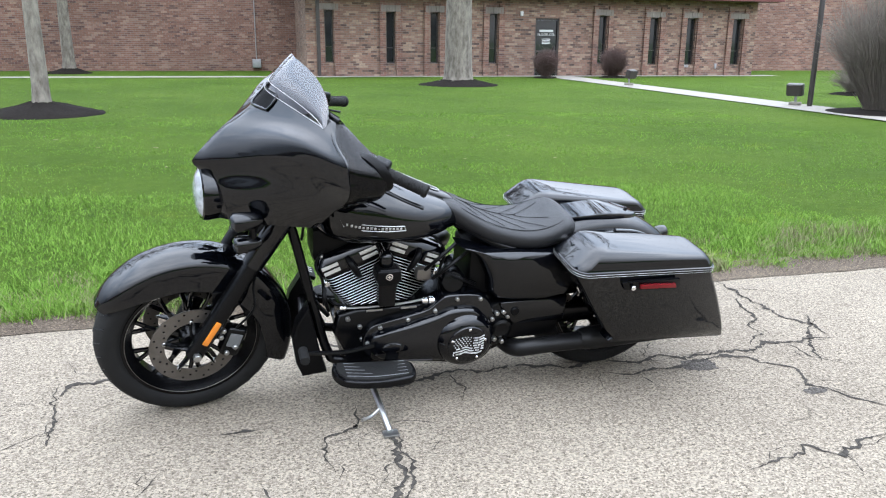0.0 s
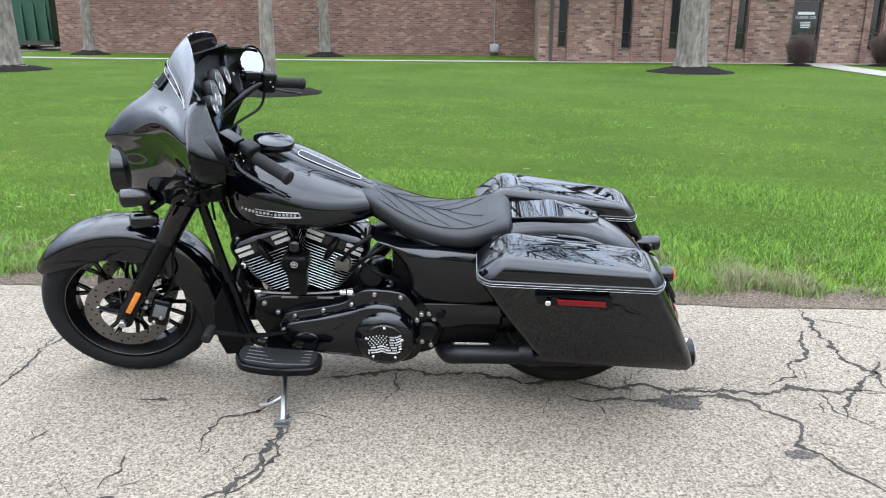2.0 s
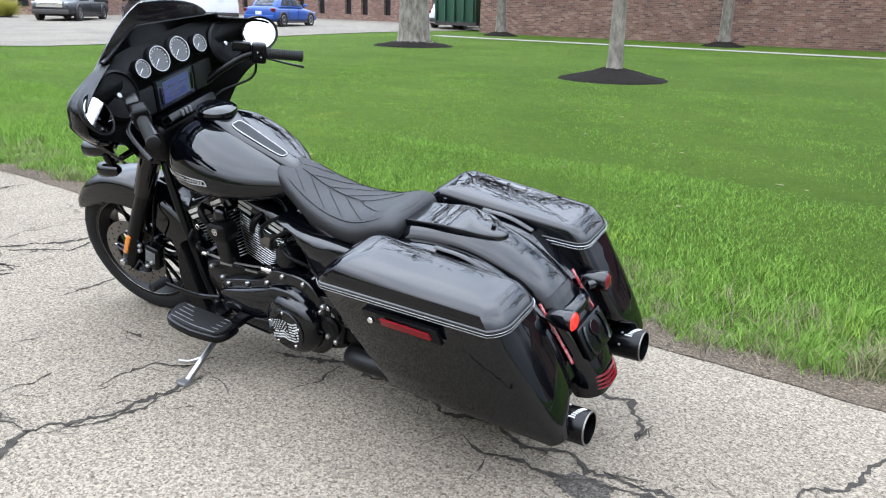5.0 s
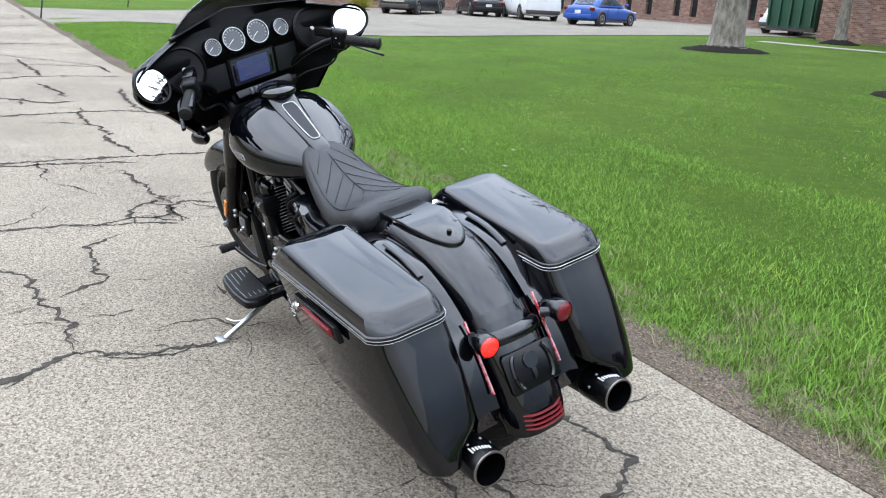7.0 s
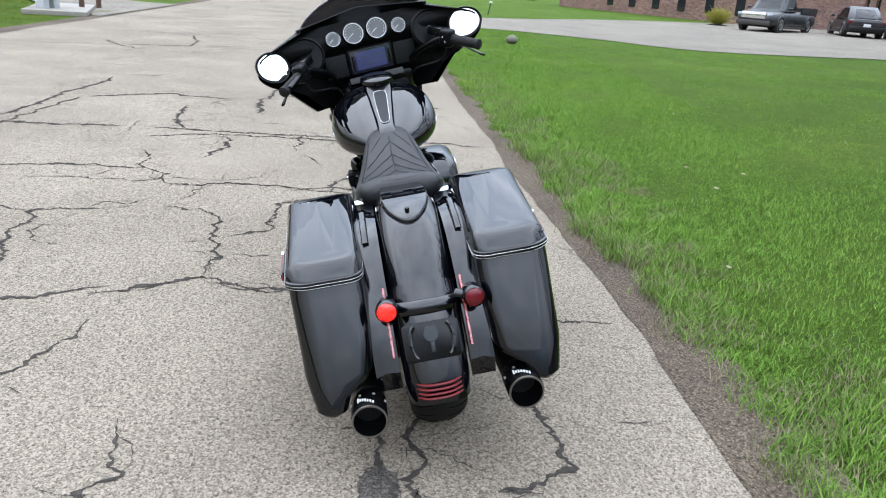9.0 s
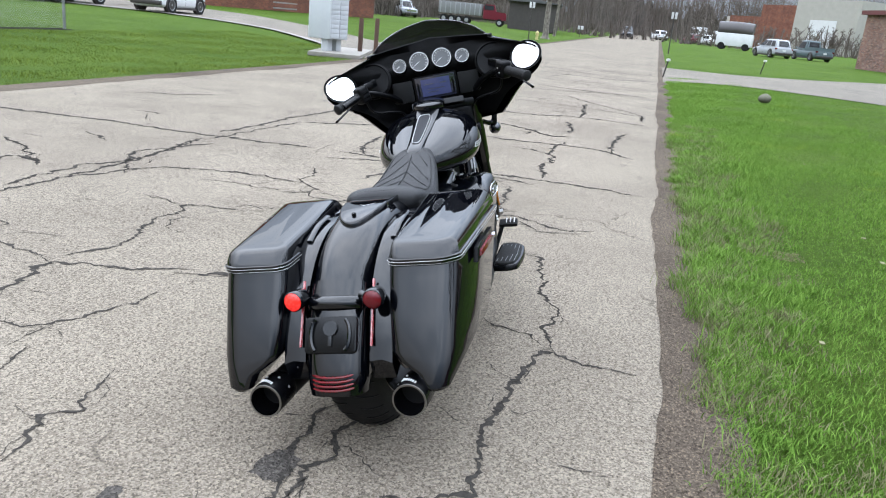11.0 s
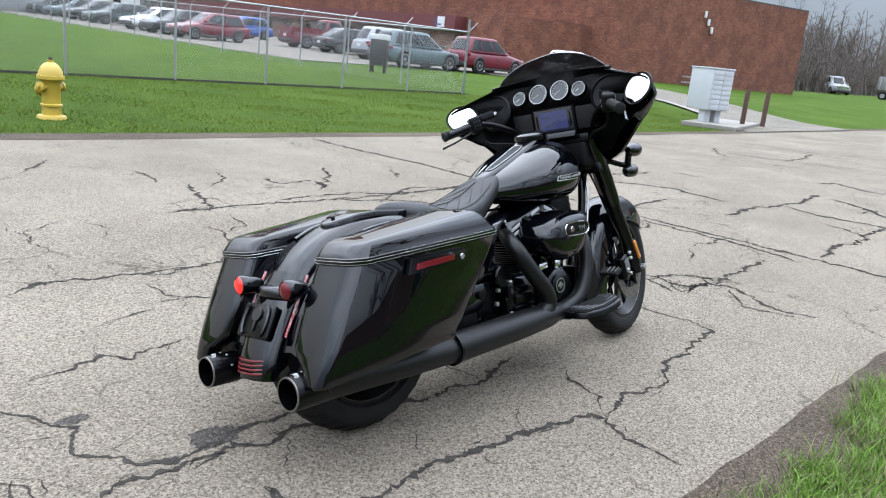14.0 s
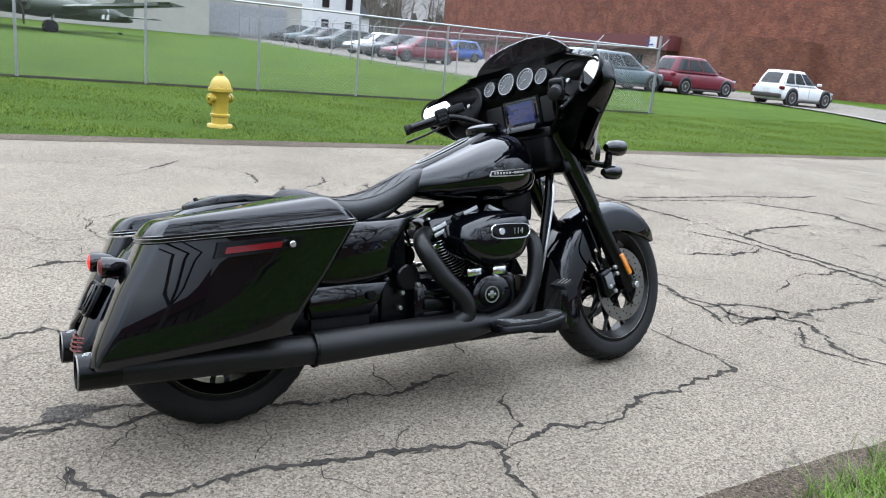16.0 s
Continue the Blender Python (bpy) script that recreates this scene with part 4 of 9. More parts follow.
far_n = brick_building("brick_annex", Matrix.Translation((-54, 20.7, 0.40)) @ Matrix.Rotation(radians(19), 4, 'Z'), "brick building with small windows beyond the drive")
brick_part("wall", box(3, 4, 1.9, 22, 8, 4.2), M_BRICK, far_n, "brick wall")
for k in range(6):
    part("window", box(-1.0 + 2.6 * k, -0.02, 1.45, 0.7, 0.06, 1.9), M_DKGLASS, far_n, "dark window")
part("roof", box(3, 4, 4.1, 22.6, 8.6, 0.3), M_FASCIA, far_n)

# dumpster
dm = thing("dumpster", Matrix.Translation((-19.8, 34.9, 0.62)), "large dark green steel dumpster", "dumpster")
M_GREENPAINT = material("green_painted_steel", (0.00744, 0.0527, 0.0279), 0.45, second=(0.0124, 0.0372, 0.0217), scale=3, amount=0.8)
part("body", loft([[(x, y, 0.15) for x, y in ((-1.2, -0.8), (1.2, -0.8), (1.2, 0.8), (-1.2, 0.8))], [(x, y, 1.9) for x, y in ((-1.3, -0.95), (1.3, -0.95), (1.3, 0.9), (-1.3, 0.9))]]), M_GREENPAINT, dm)
for k in range(5):
    part("rib", box(-1.1 + 0.55 * k, -0.92, 1.0, 0.08, 0.10, 1.6), M_GREENPAINT, dm)
part("lid", box(0, 0, 1.95, 2.7, 1.95, 0.08), M_DKFRAME, dm, "dark lid")
for y in (-0.75, 0.75):
    part("base_rail", box(0, y, 0.06, 2.5, 0.12, 0.16), M_DKFRAME, dm)


# ---------------------------------------------------------------- trees and shrubs
def branch_tree(name, at, trunk_r, h, seed, levels=4, mulch=0.0, label="", fork=3.5, bark=None, spread=0.6, lean=(0, 0), low=0.0):
    r = random.Random(seed)
    x, y = at
    t = thing(name, Matrix.Translation((x, y, float(height(x, y)))), label, "tree")
    flare = [(0, 0, -0.1), (0, 0, 0.12), (lean[0] * 0.3, lean[1] * 0.3, 0.5), (lean[0], lean[1], fork)]
    tb_ = tube(flare, [trunk_r * 1.75, trunk_r * 1.45, trunk_r * 1.05, trunk_r * 0.80], 18, 6)
    for v in tb_.verts:
        a = math.atan2(v.co.y, v.co.x)
        k = 1 + 0.10 * noise.noise(Vector((math.cos(a) * 2, math.sin(a) * 2, v.co.z * 0.8 + seed))) + (0.18 * max(0, math.sin(a * 5 + seed)) * max(0.0, 0.5 - v.co.z) if v.co.z < 0.5 else 0)
        v.co.x, v.co.y = v.co.x * k, v.co.y * k
    part("trunk", tb_, bark or M_BARK, t, "grey ridged trunk")
    V, F = [], []

    def stick(a, b, ra, rb):
        d = (b - a).normalized()
        s = d.cross(Vector((0.3, 0.2, 0.93))).normalized()
        u = s.cross(d)
        o = len(V)
        for p, rr in ((a, ra), (b, rb)):
            for k in range(4):
                q = p + rr * (math.cos(k * 1.571) * s + math.sin(k * 1.571) * u)
                V.append(tuple(q))
        for k in range(4):
            j = (k + 1) % 4
            F.append((o + k, o + j, o + 4 + j, o + 4 + k))

    def grow(p, d, length, rad, lev):
        seg = 3
        for i in range(seg):
            d2 = (d + Vector((r.gauss(0, 0.16), r.gauss(0, 0.16), r.gauss(0.05, 0.1)))).normalized()
            q = p + d2 * length / seg
            stick(p, q, rad * (1 - 0.25 * i / seg), rad * (1 - 0.25 * (i + 1) / seg))
            p, d = q, d2
            if lev > 0 and i > 0:
                for _ in range(2 if lev > 1 else 3):
                    side = Vector((r.gauss(0, 1), r.gauss(0, 1), r.gauss(0.35, 0.5))).normalized()
                    grow(p, (d * (1 - spread * 0.55) + side * spread).normalized(), length * r.uniform(0.5, 0.72), max(0.008, rad * 0.52), lev - 1)
    top = Vector((lean[0], lean[1], fork - 0.15))
    for k in range(4):
        a = 2 * math.pi * k / 4 + r.uniform(-0.4, 0.4)
        grow(top - Vector((0, 0, r.uniform(0, 0.3))), Vector((math.cos(a) * 0.7, math.sin(a) * 0.7, 1.0)).normalized(), (h - fork) * 0.6, trunk_r * 0.6, levels)
    cr = new("crown", mesh_np("crown", V, F, M_TWIG))
    cr.parent = t
    tagged(cr, "bare spring branches")
    if mulch:
        mb = thing("mulch_ring", Matrix.Translation((x, y, float(height(x, y)))), "ring of dark bark mulch round a tree", "mulch")
        ring = []
        for rr, hh in ((0.02, 0.22), (mulch * 0.2, 0.20), (mulch * 0.4, 0.15), (mulch * 0.6, 0.10), (mulch * 0.8, 0.05), (mulch * 0.94, 0.02), (mulch, -0.02)):
            ring.append([(rr * (1 + 0.06 * noise.noise(Vector((math.cos(k) * 2, math.sin(k) * 2, seed)))) * math.cos(2 * math.pi * k / 40), rr * math.sin(2 * math.pi * k / 40) * (1 + 0.05 * noise.noise(Vector((k * 0.7, seed, 0)))), hh + 0.035 * noise.noise(Vector((k * 1.3, rr * 9, seed)))) for k in range(40)])
        part("mulch", loft(ring), M_MULCH, mb, sharp=80)
    return t


branch_tree("tree", (-3.25, 14.95), 0.135, 11.0, 3, 4, 1.05, "slim grey-barked lawn tree in a mulch ring", 3.4)
branch_tree("tree", (6.55, 22.8), 0.40, 17.0, 5, 4, 1.25, "stout grey-barked lawn tree in a mulch ring", 4.2)
branch_tree("tree", (-12.6, 21.1), 0.46, 17.0, 8, 4, 1.3, "stout ridged grey tree near the parking lot", 4.0)
branch_tree("tree", (-5.7, 31.0), 0.20, 8.0, 11, 3, 0.8, "slim tree close to the brick hall", 3.6)
branch_tree("tree", (-15.3, 31.0), 0.20, 8.0, 13, 3, 0.8, "slim dark tree close to the brick hall", 3.2)
branch_tree("tree", (-70.5, -6.6), 0.27, 15.0, 17, 4, 0, "tall bare roadside tree", 3.6)


def shrub(name, at, w, h, n, mat, label, seed, ball=False, base=0.25):
    r = random.Random(seed)
    x, y = at
    t = thing(name, Matrix.Translation((x, y, float(height(x, y)))), label, "shrub")
    V, F = [], []
    for k in range(n):
        a, q = r.uniform(0, 6.283), r.random() ** 0.5
        p = Vector((base * w * 0.5 * q * math.cos(a), base * w * 0.5 * q * math.sin(a), 0))
        if ball:
            d_ = Vector((r.gauss(0, 1), r.gauss(0, 1), r.gauss(0.4, 1))).normalized()
            e = Vector((d_.x * w / 2, d_.y * w / 2, h * 0.55 + d_.z * h * 0.45)) * r.uniform(0.8, 1.04)
        else:
            e = Vector((w / 2 * q * math.cos(a) * r.uniform(0.8, 1.2), w / 2 * q * math.sin(a) * r.uniform(0.8, 1.2), h * (1 - 0.35 * q * q) * r.uniform(0.65, 1.0)))
        m_ = (p + e) / 2 + Vector((r.gauss(0, 0.04), r.gauss(0, 0.04), h * 0.08))
        rad = r.uniform(0.004, 0.011)
        pts = [p, m_, e]
        if k % 3 == 0:
            pts2 = [m_, (m_ + e) / 2 + Vector((r.gauss(0, 0.12), r.gauss(0, 0.12), r.gauss(0, 0.08))), e + Vector((r.gauss(0, 0.2), r.gauss(0, 0.2), r.gauss(0, 0.1)))]
        else:
            pts2 = []
        for ps in (pts, pts2):
            for i in range(len(ps) - 1):
                a_, b_2 = ps[i], ps[i + 1]
                dd = (b_2 - a_)
                if dd.length < 1e-5:
                    continue
                s = dd.normalized().cross(Vector((0.31, 0.22, 0.92))).normalized()
                u = s.cross(dd.normalized())
                o = len(V)
                for pp, rr in ((a_, rad * (1 - 0.35 * i)), (b_2, rad * (0.65 - 0.3 * i))):
                    for j in range(3):
                        V.append(tuple(pp + rr * (math.cos(j * 2.094) * s + math.sin(j * 2.094) * u)))
                for j in range(3):
                    j2 = (j + 1) % 3
                    F.append((o + j, o + j2, o + 3 + j2, o + 3 + j))
    ob = new("crown", mesh_np("crown", V, F, mat))
    ob.parent = t
    mb = [[(rr * math.cos(2 * math.pi * k / 24), rr * math.sin(2 * math.pi * k / 24) * 0.9, hh) for k in range(24)] for rr, hh in ((0.02, 0.08), (w * 0.35, 0.05), (w * 0.55, -0.03))]
    part("mulch_bed", loft(mb), M_MULCH, t, "dark mulch bed")
    return t


shrub("shrub", (12.45, 12.7), 2.7, 2.7, 1500, M_SHRUB, "tall leafless vase-shaped shrub in a mulch bed", 2)
shrub("shrub", (10.95, 26.7), 1.0, 1.05, 900, M_HEDGE, "small round leafless shrub beside the door", 3, True)
shrub("shrub", (13.75, 26.9), 1.15, 1.15, 1100, M_HEDGE, "round reddish leafless shrub beside the wall", 4, True)
shrub("shrub", (16.2, 17.5), 1.6, 0.9, 500, M_SHRUB, "low leafless shrub by the path", 6, True)
shrub("shrub", (-38.5, 21.5), 1.5, 1.0, 700, material("yellow_bloom", (0.2604, 0.2232, 0.0186), 0.8, second=(0.155, 0.1736, 0.0248), scale=9, amount=0.8), "yellow flowering shrub by the brick building", 9, True)

# lawn lights and post
for (x, y, a) in ((11.75, 21.9, 20), (11.82, 14.5, -60)):
    f = thing("flood_light", Matrix.Translation((x, y, float(height(x, y)))) @ Matrix.Rotation(radians(a), 4, 'Z'), "dark ground flood light beside the path", "lamp", "flood lights by the path")
    part("head", add(box(0, 0, 0.36, 0.34, 0.16, 0.26, 0.03), box(0, -0.09, 0.37, 0.30, 0.02, 0.20)), M_DKFRAME, f, m=Matrix.Rotation(radians(12), 4, 'X'))
    part("stake", tube([(0, 0, -0.02), (0, 0, 0.25)], 0.03, 8, 1), M_GALV, f)
    part("base", box(0, 0, 0.05, 0.22, 0.18, 0.08, 0.02), M_CONCRETE, f, "pale concrete base")
lp_ = thing("lamp_post", Matrix.Translation((11.95, 14.2, float(height(12, 14.2)))), "dark thin post beside the path", "post")
part("post", tube([(0, 0, -0.05), (0, 0, 2.3)], 0.055, 10, 1), M_DKFRAME, lp_)
part("cap", box(0, 0, 2.35, 0.16, 0.16, 0.12, 0.02), M_DKFRAME, lp_)
# Rounded lump stands in for a small ground flood lamp, not a rock.
rk = thing("lawn_lump", Matrix.Translation((-16.2, 6.2, float(height(-16.2, 6.2)))), "small rounded lump in place of a ground flood lamp", "rock")
rb_ = bmesh.new()
bmesh.ops.create_icosphere(rb_, subdivisions=3, radius=0.15)
for v in rb_.verts:
    v.co *= 1 + 0.22 * noise.noise(v.co * 5)
    v.co.z = v.co.z * 0.75 + 0.12
part("lump", rb_, material("mottled_olive", (0.0992, 0.093, 0.0682), 0.9, second=(0.0558, 0.062, 0.031), scale=9, amount=0.9, bump=0.6, bump_scale=30), rk)


# ---------------------------------------------------------------- the motorcycle
# local axes: x ahead from the rear axle, y to the rider's left, z up; it leans on its side stand
BIKE = Matrix.Translation((1.4246, 2.8718, 0.0)) @ pose(0, 0, 0, 0, 0, 182.07) @ pose(0, 0, 0, -12.0)
bike = thing("motorcycle", BIKE, "gloss black touring motorcycle with hard saddlebags leaning on its side stand", "motorcycle")

RAKE = radians(26)
HEAD = Vector((1.36, 0, 0.90))
STEER = Matrix.Translation(HEAD) @ Matrix.Rotation(radians(9.0), 4, Vector((-math.sin(RAKE), 0, math.cos(RAKE)))) @ Matrix.Translation(-HEAD)


def sup(a, e):
    c = math.cos(a)
    return math.copysign(abs(c) ** (2 / e), c)


def section(x, w, zb, zt, e=2.6, n=28, wide=0.45, cy=0.0, top=1.0):
    """Closed ring across the bike at x; widest at a share of the height, the top narrowed."""
    zc = zb + (zt - zb) * wide
    out = []
    for k in range(n):
        a = 2 * math.pi * k / n
        cy_, sz = sup(a, e), sup(a - math.pi / 2, e)
        y = w * cy_
        if sz > 0:
            y *= 1 - (1 - top) * sz
        out.append((x, cy + y, zc + sz * ((zt - zc) if sz > 0 else (zc - zb))))
    return out


def xloft(table, n_out=26, **kw):
    """Loft of sections from a table (x, half width, bottom, top), smoothed along x."""
    t = spline([Vector((a, b, c)) for a, b, c, d in table], 4)
    d = spline([Vector((a, dd, 0)) for a, b, c, dd in table], 4)
    return loft([section(p.x, max(p.y, 0.004), p.z, q.y, **kw) for p, q in zip(t, d)])


def bolts(places, axis, r=0.007, h=0.008):
    bm = bmesh.new()
    for p in places:
        add(bm, lathe([(r, -h / 2), (r, h * 0.3), (r * 0.75, h / 2), (0, h / 2)], p, axis, 10))
    return bm


def bolt_row(name, places, axis, r, h, mat, parent, label="", m=None):
    """One part for each bolt."""
    for p in places:
        part(name, bolts([p], axis, r, h), mat, parent, label, m=m)


def tyre_profile(R, r_in, w):
    h = w / 2
    pts = [(r_in, -h * 0.72), (r_in + 0.012, -h * 0.90), (R - h * 0.95, -h), (R - h * 0.62, -h * 0.97)]
    for k in range(-4, 5):
        a = radians(k * 15)
        pts.append((R - h * 0.85 * (1 - math.cos(a)) , h * 1.0 * math.sin(a) / math.sin(radians(68))))
    pts += [(R - h * 0.62, h * 0.97), (R - h * 0.95, h), (r_in + 0.012, h * 0.90), (r_in, h * 0.72)]
    return pts


def make_wheel(name, centre, R, rim_r, width, spokes, m, label):
    hub = disc_cyl(centre, (0, 1, 0), 0.045, width * 1.15, 24, 0.006)
    ob = part(name, hub, M_SATIN, bike, label, m=m)
    part("tyre", lathe(tyre_profile(R, rim_r, width), centre, (0, 1, 0), 72), M_RUBBER, ob, "black tyre with worn tread", m=m)
    # tread grooves
    gr = bmesh.new()
    cx, cz = centre[0], centre[2]
    for k in range(34):
        for s in (-1, 1):
            a0 = 2 * math.pi * (k + (0.5 if s > 0 else 0)) / 34
            pts = []
            for j in range(4):
                yy = s * width * (0.10 + 0.11 * j)
                rr = R - 0.85 * width / 2 * (1 - math.sqrt(max(0.0, 1 - (yy / (width * 0.54)) ** 2))) + 0.0006
                a = a0 + 0.028 * j
                pts.append((cx + rr * math.cos(a), centre[1] + yy, cz + rr * math.sin(a)))
            add(gr, tube(pts, 0.0022, 4, 1))
    tagged(part("tread_pattern", gr, M_PLASTIC, ob, "dark tread grooves", m=m), "dark tread grooves", kind="stuff")
    w = width * 0.40
    rim = lathe([(rim_r + 0.006, -w), (rim_r + 0.006, -w - 0.006), (rim_r - 0.004, -w - 0.006), (rim_r - 0.014, -w + 0.008), (rim_r - 0.034, -w + 0.03), (rim_r - 0.034, w - 0.03), (rim_r - 0.014, w - 0.008),
                 (rim_r - 0.004, w + 0.006), (rim_r + 0.006, w + 0.006), (rim_r + 0.006, w)], centre, (0, 1, 0), 64, True)
    part("rim", rim, M_SATIN, ob, "black rim", m=m)
    for sd in (-1, 1):
        o_ = [(cx + (rim_r - 0.006) * math.cos(2 * math.pi * k / 64), centre[1] + sd * (w + 0.0055), cz + (rim_r - 0.006) * math.sin(2 * math.pi * k / 64)) for k in range(65)]
        part("rim_line", tube(o_, 0.0011, 5, 1), M_DISC, ob, "thin machined line", m=m)
    rr = rim_r - 0.03
    for k in range(spokes):
        sp = bmesh.new()
        a = 2 * math.pi * k / spokes + 0.3
        for s in (-1, 1):
            a1 = a + s * math.pi / spokes * 0.42
            inner = Vector((cx + 0.04 * math.cos(a), centre[1] + s * 0.018, cz + 0.04 * math.sin(a)))
            mid = Vector((cx + rr * 0.6 * math.cos(a + s * 0.05), centre[1] + s * 0.014, cz + rr * 0.6 * math.sin(a + s * 0.05)))
            outer = Vector((cx + rr * math.cos(a1), centre[1] + s * 0.006, cz + rr * math.sin(a1)))
            add(sp, tube([inner, mid, outer], [0.012, 0.008, 0.0085], 8, 4))
        part("spoke", sp, M_BLACK, ob, m=m)
    return ob


def make_disc(parent, centre, R, m):
    t = 0.0025
    d = part("brake_disc", lathe([(R * 0.66, -t), (R, -t), (R, t), (R * 0.66, t)], centre, (0, 1, 0), 64, True), M_DISC, parent, "drilled steel brake disc", m=m)
    holes = bmesh.new()
    for k in range(36):
        a = 2 * math.pi * k / 36
        rad = R * (0.74, 0.83, 0.92)[k % 3]
        add(holes, disc_cyl((centre[0] + rad * math.cos(a), centre[1], centre[2] + rad * math.sin(a)), (0, 1, 0), 0.0042, 2 * t + 0.0012, 8))
    tagged(part("drilled_pattern", holes, M_SATIN, d, m=m), "small drilled holes", kind="stuff")
    car = bmesh.new()
    for k in range(5):
        a = 2 * math.pi * k / 5 + 0.2
        add(car, tube([(centre[0], centre[1], centre[2]), (centre[0] + R * 0.4 * math.cos(a), centre[1], centre[2] + R * 0.4 * math.sin(a)), (centre[0] + R * 0.70 * math.cos(a + 0.1), centre[1], centre[2] + R * 0.70 * math.sin(a + 0.1))], [0.03, 0.017, 0.012], 8, 3, flat=0.3))
    part("disc_carrier", car, M_SATIN, d, m=m)
    bolt_row("carrier_bolt", [(centre[0] + R * 0.68 * math.cos(2 * math.pi * k / 5 + 0.28), centre[1], centre[2] + R * 0.68 * math.sin(2 * math.pi * k / 5 + 0.28)) for k in range(5)], (0, 1, 0), 0.008, 0.014, M_STEEL, d, "bright bolt", m=m)


# wheels
FA = (1.632, 0.0, 0.318)
front_wheel = make_wheel("front_wheel", FA, 0.320, 0.232, 0.130, 5 * 2, STEER, "black cast front wheel")
for s in (1, -1):
    make_disc(front_wheel, (FA[0], s * 0.088, FA[2]), 0.150, STEER)
rear_wheel = make_wheel("rear_wheel", (0, 0, 0.325), 0.325, 0.226, 0.180, 5 * 2, None, "black cast rear wheel")
make_disc(rear_wheel, (0, -0.108, 0.325), 0.146, None)

# fork
for s in (1, -1):
    y = 0.122 * s
    sl = tube([(1.640, y, 0.300), (1.60, y, 0.365), (1.42, y, 0.645)], [0.030, 0.033, 0.031], 16, 4)
    slider = part("fork_slider", sl, M_SATIN, bike, "satin black fork leg", m=STEER)
    part("fork_cover", tube([(1.425, y, 0.637), (1.36, y, 0.74), (1.235, y, 0.935)], [0.0365, 0.040, 0.040], 16, 3), M_BLACK, bike, "gloss black upper fork cover", m=STEER)
    part("axle_nut", disc_cyl((1.632, y + s * 0.034, 0.318), (0, 1, 0), 0.014, 0.028, 6), M_STEEL, slider, "bright axle nut", m=STEER)
    ref = box(0, 0, 0, 0.020, 0.010, 0.098, 0.004)
    part("fork_reflector", ref, M_AMBER, slider, "amber side reflector", m=STEER @ Matrix.Translation((1.578, y + s * 0.036, 0.405)) @ Matrix.Rotation(radians(-32.5), 4, 'Y'))
    cal = box(0, 0, 0, 0.070, 0.050, 0.115, 0.016, 3)
    cal_ob = part("brake_caliper", cal, M_SATIN, slider, "black four-piston caliper", m=STEER @ Matrix.Translation((1.505, s * 0.110, 0.335)) @ Matrix.Rotation(radians(-22), 4, 'Y'))
    part("caliper_plate", box(0, 0, 0, 0.045, 0.004, 0.055, 0.002), M_GAUGE, cal_ob, "grey caliper face", m=STEER @ Matrix.Translation((1.500, s * 0.1365, 0.345)) @ Matrix.Rotation(radians(-22), 4, 'Y'))
    bolt_row("caliper_bolt", [(1.545, s * 0.138, 0.37), (1.535, s * 0.138, 0.395), (1.50, s * 0.139, 0.32), (1.53, s * 0.138, 0.30)], (0, s, 0), 0.009, 0.014, M_STEEL, cal_ob, "bright bolt", m=STEER)
    part("brake_hose", tube([(1.49, s * 0.125, 0.39), (1.43, s * 0.14, 0.47), (1.42, s * 0.11, 0.56), (1.36, s * 0.08, 0.72), (1.33, s * 0.06, 0.80)], 0.0045, 6, 6), M_PLASTIC, slider, "black rubber hose", m=STEER)
part("triple_clamp", box(1.30, 0, 0.80, 0.09, 0.30, 0.05, 0.012), M_SATIN, bike, m=STEER)
part("triple_clamp", box(1.235, 0, 0.93, 0.09, 0.29, 0.04, 0.012), M_SATIN, bike, m=STEER)
part("front_axle", disc_cyl(FA, (0, 1, 0), 0.012, 0.30), M_STEEL, bike, m=STEER)


# front fender
def arc_shell(cx, cz, spans, th=0.004):
    """A mudguard: rings along angles; spans rows (angle, radius, half width, side depth)."""
    rows = spline([Vector((a, r, w)) for a, r, w, d in spans], 5)
    dep = spline([Vector((a, d, 0)) for a, r, w, d in spans], 5)
    rings = []
    for p, q in zip(rows, dep):
        a = radians(p.x)
        prof = []
        for k in range(13):
            u = -1 + 2 * k / 12
            y = p.z * math.copysign(1 - (1 - abs(u)) ** 2.2, u) if abs(u) > 0 else 0.0
            y = p.z * math.sin(u * math.pi / 2)
            dr = -p.z * 0.55 * (1 - math.sqrt(max(0.0, 1 - abs(math.sin(u * math.pi / 2)) ** 2.6)))
            prof.append((y, p.y + dr))
        prof = [(-p.z * 0.995, p.y - p.z * 0.55 - q.y), *prof, (p.z * 0.995, p.y - p.z * 0.55 - q.y)]
        inner = [(y * (1 - th / p.z), r - th) for y, r in reversed(prof)]
        ring = prof + inner
        rings.append([(cx + r * math.cos(a), y, cz + r * math.sin(a)) for y, r in ring])
    return loft(rings)


ff = arc_shell(FA[0], FA[2], [(32, 0.350, 0.060, 0.0), (42, 0.352, 0.078, 0.028), (60, 0.352, 0.086, 0.060), (85, 0.352, 0.088, 0.075), (110, 0.354, 0.088, 0.085), (135, 0.356, 0.087, 0.090), (160, 0.360, 0.085, 0.085), (185, 0.366, 0.083, 0.070), (205, 0.374, 0.080, 0.045)])
front_fender = part("front_fender", ff, M_BLACK, bike, "gloss black front mudguard", m=STEER)
for s in (1, -1):
    part("fender_bracket", box(1.51, 0.088 * s, 0.50, 0.10, 0.006, 0.05, 0.002), M_SATIN, front_fender, m=STEER)

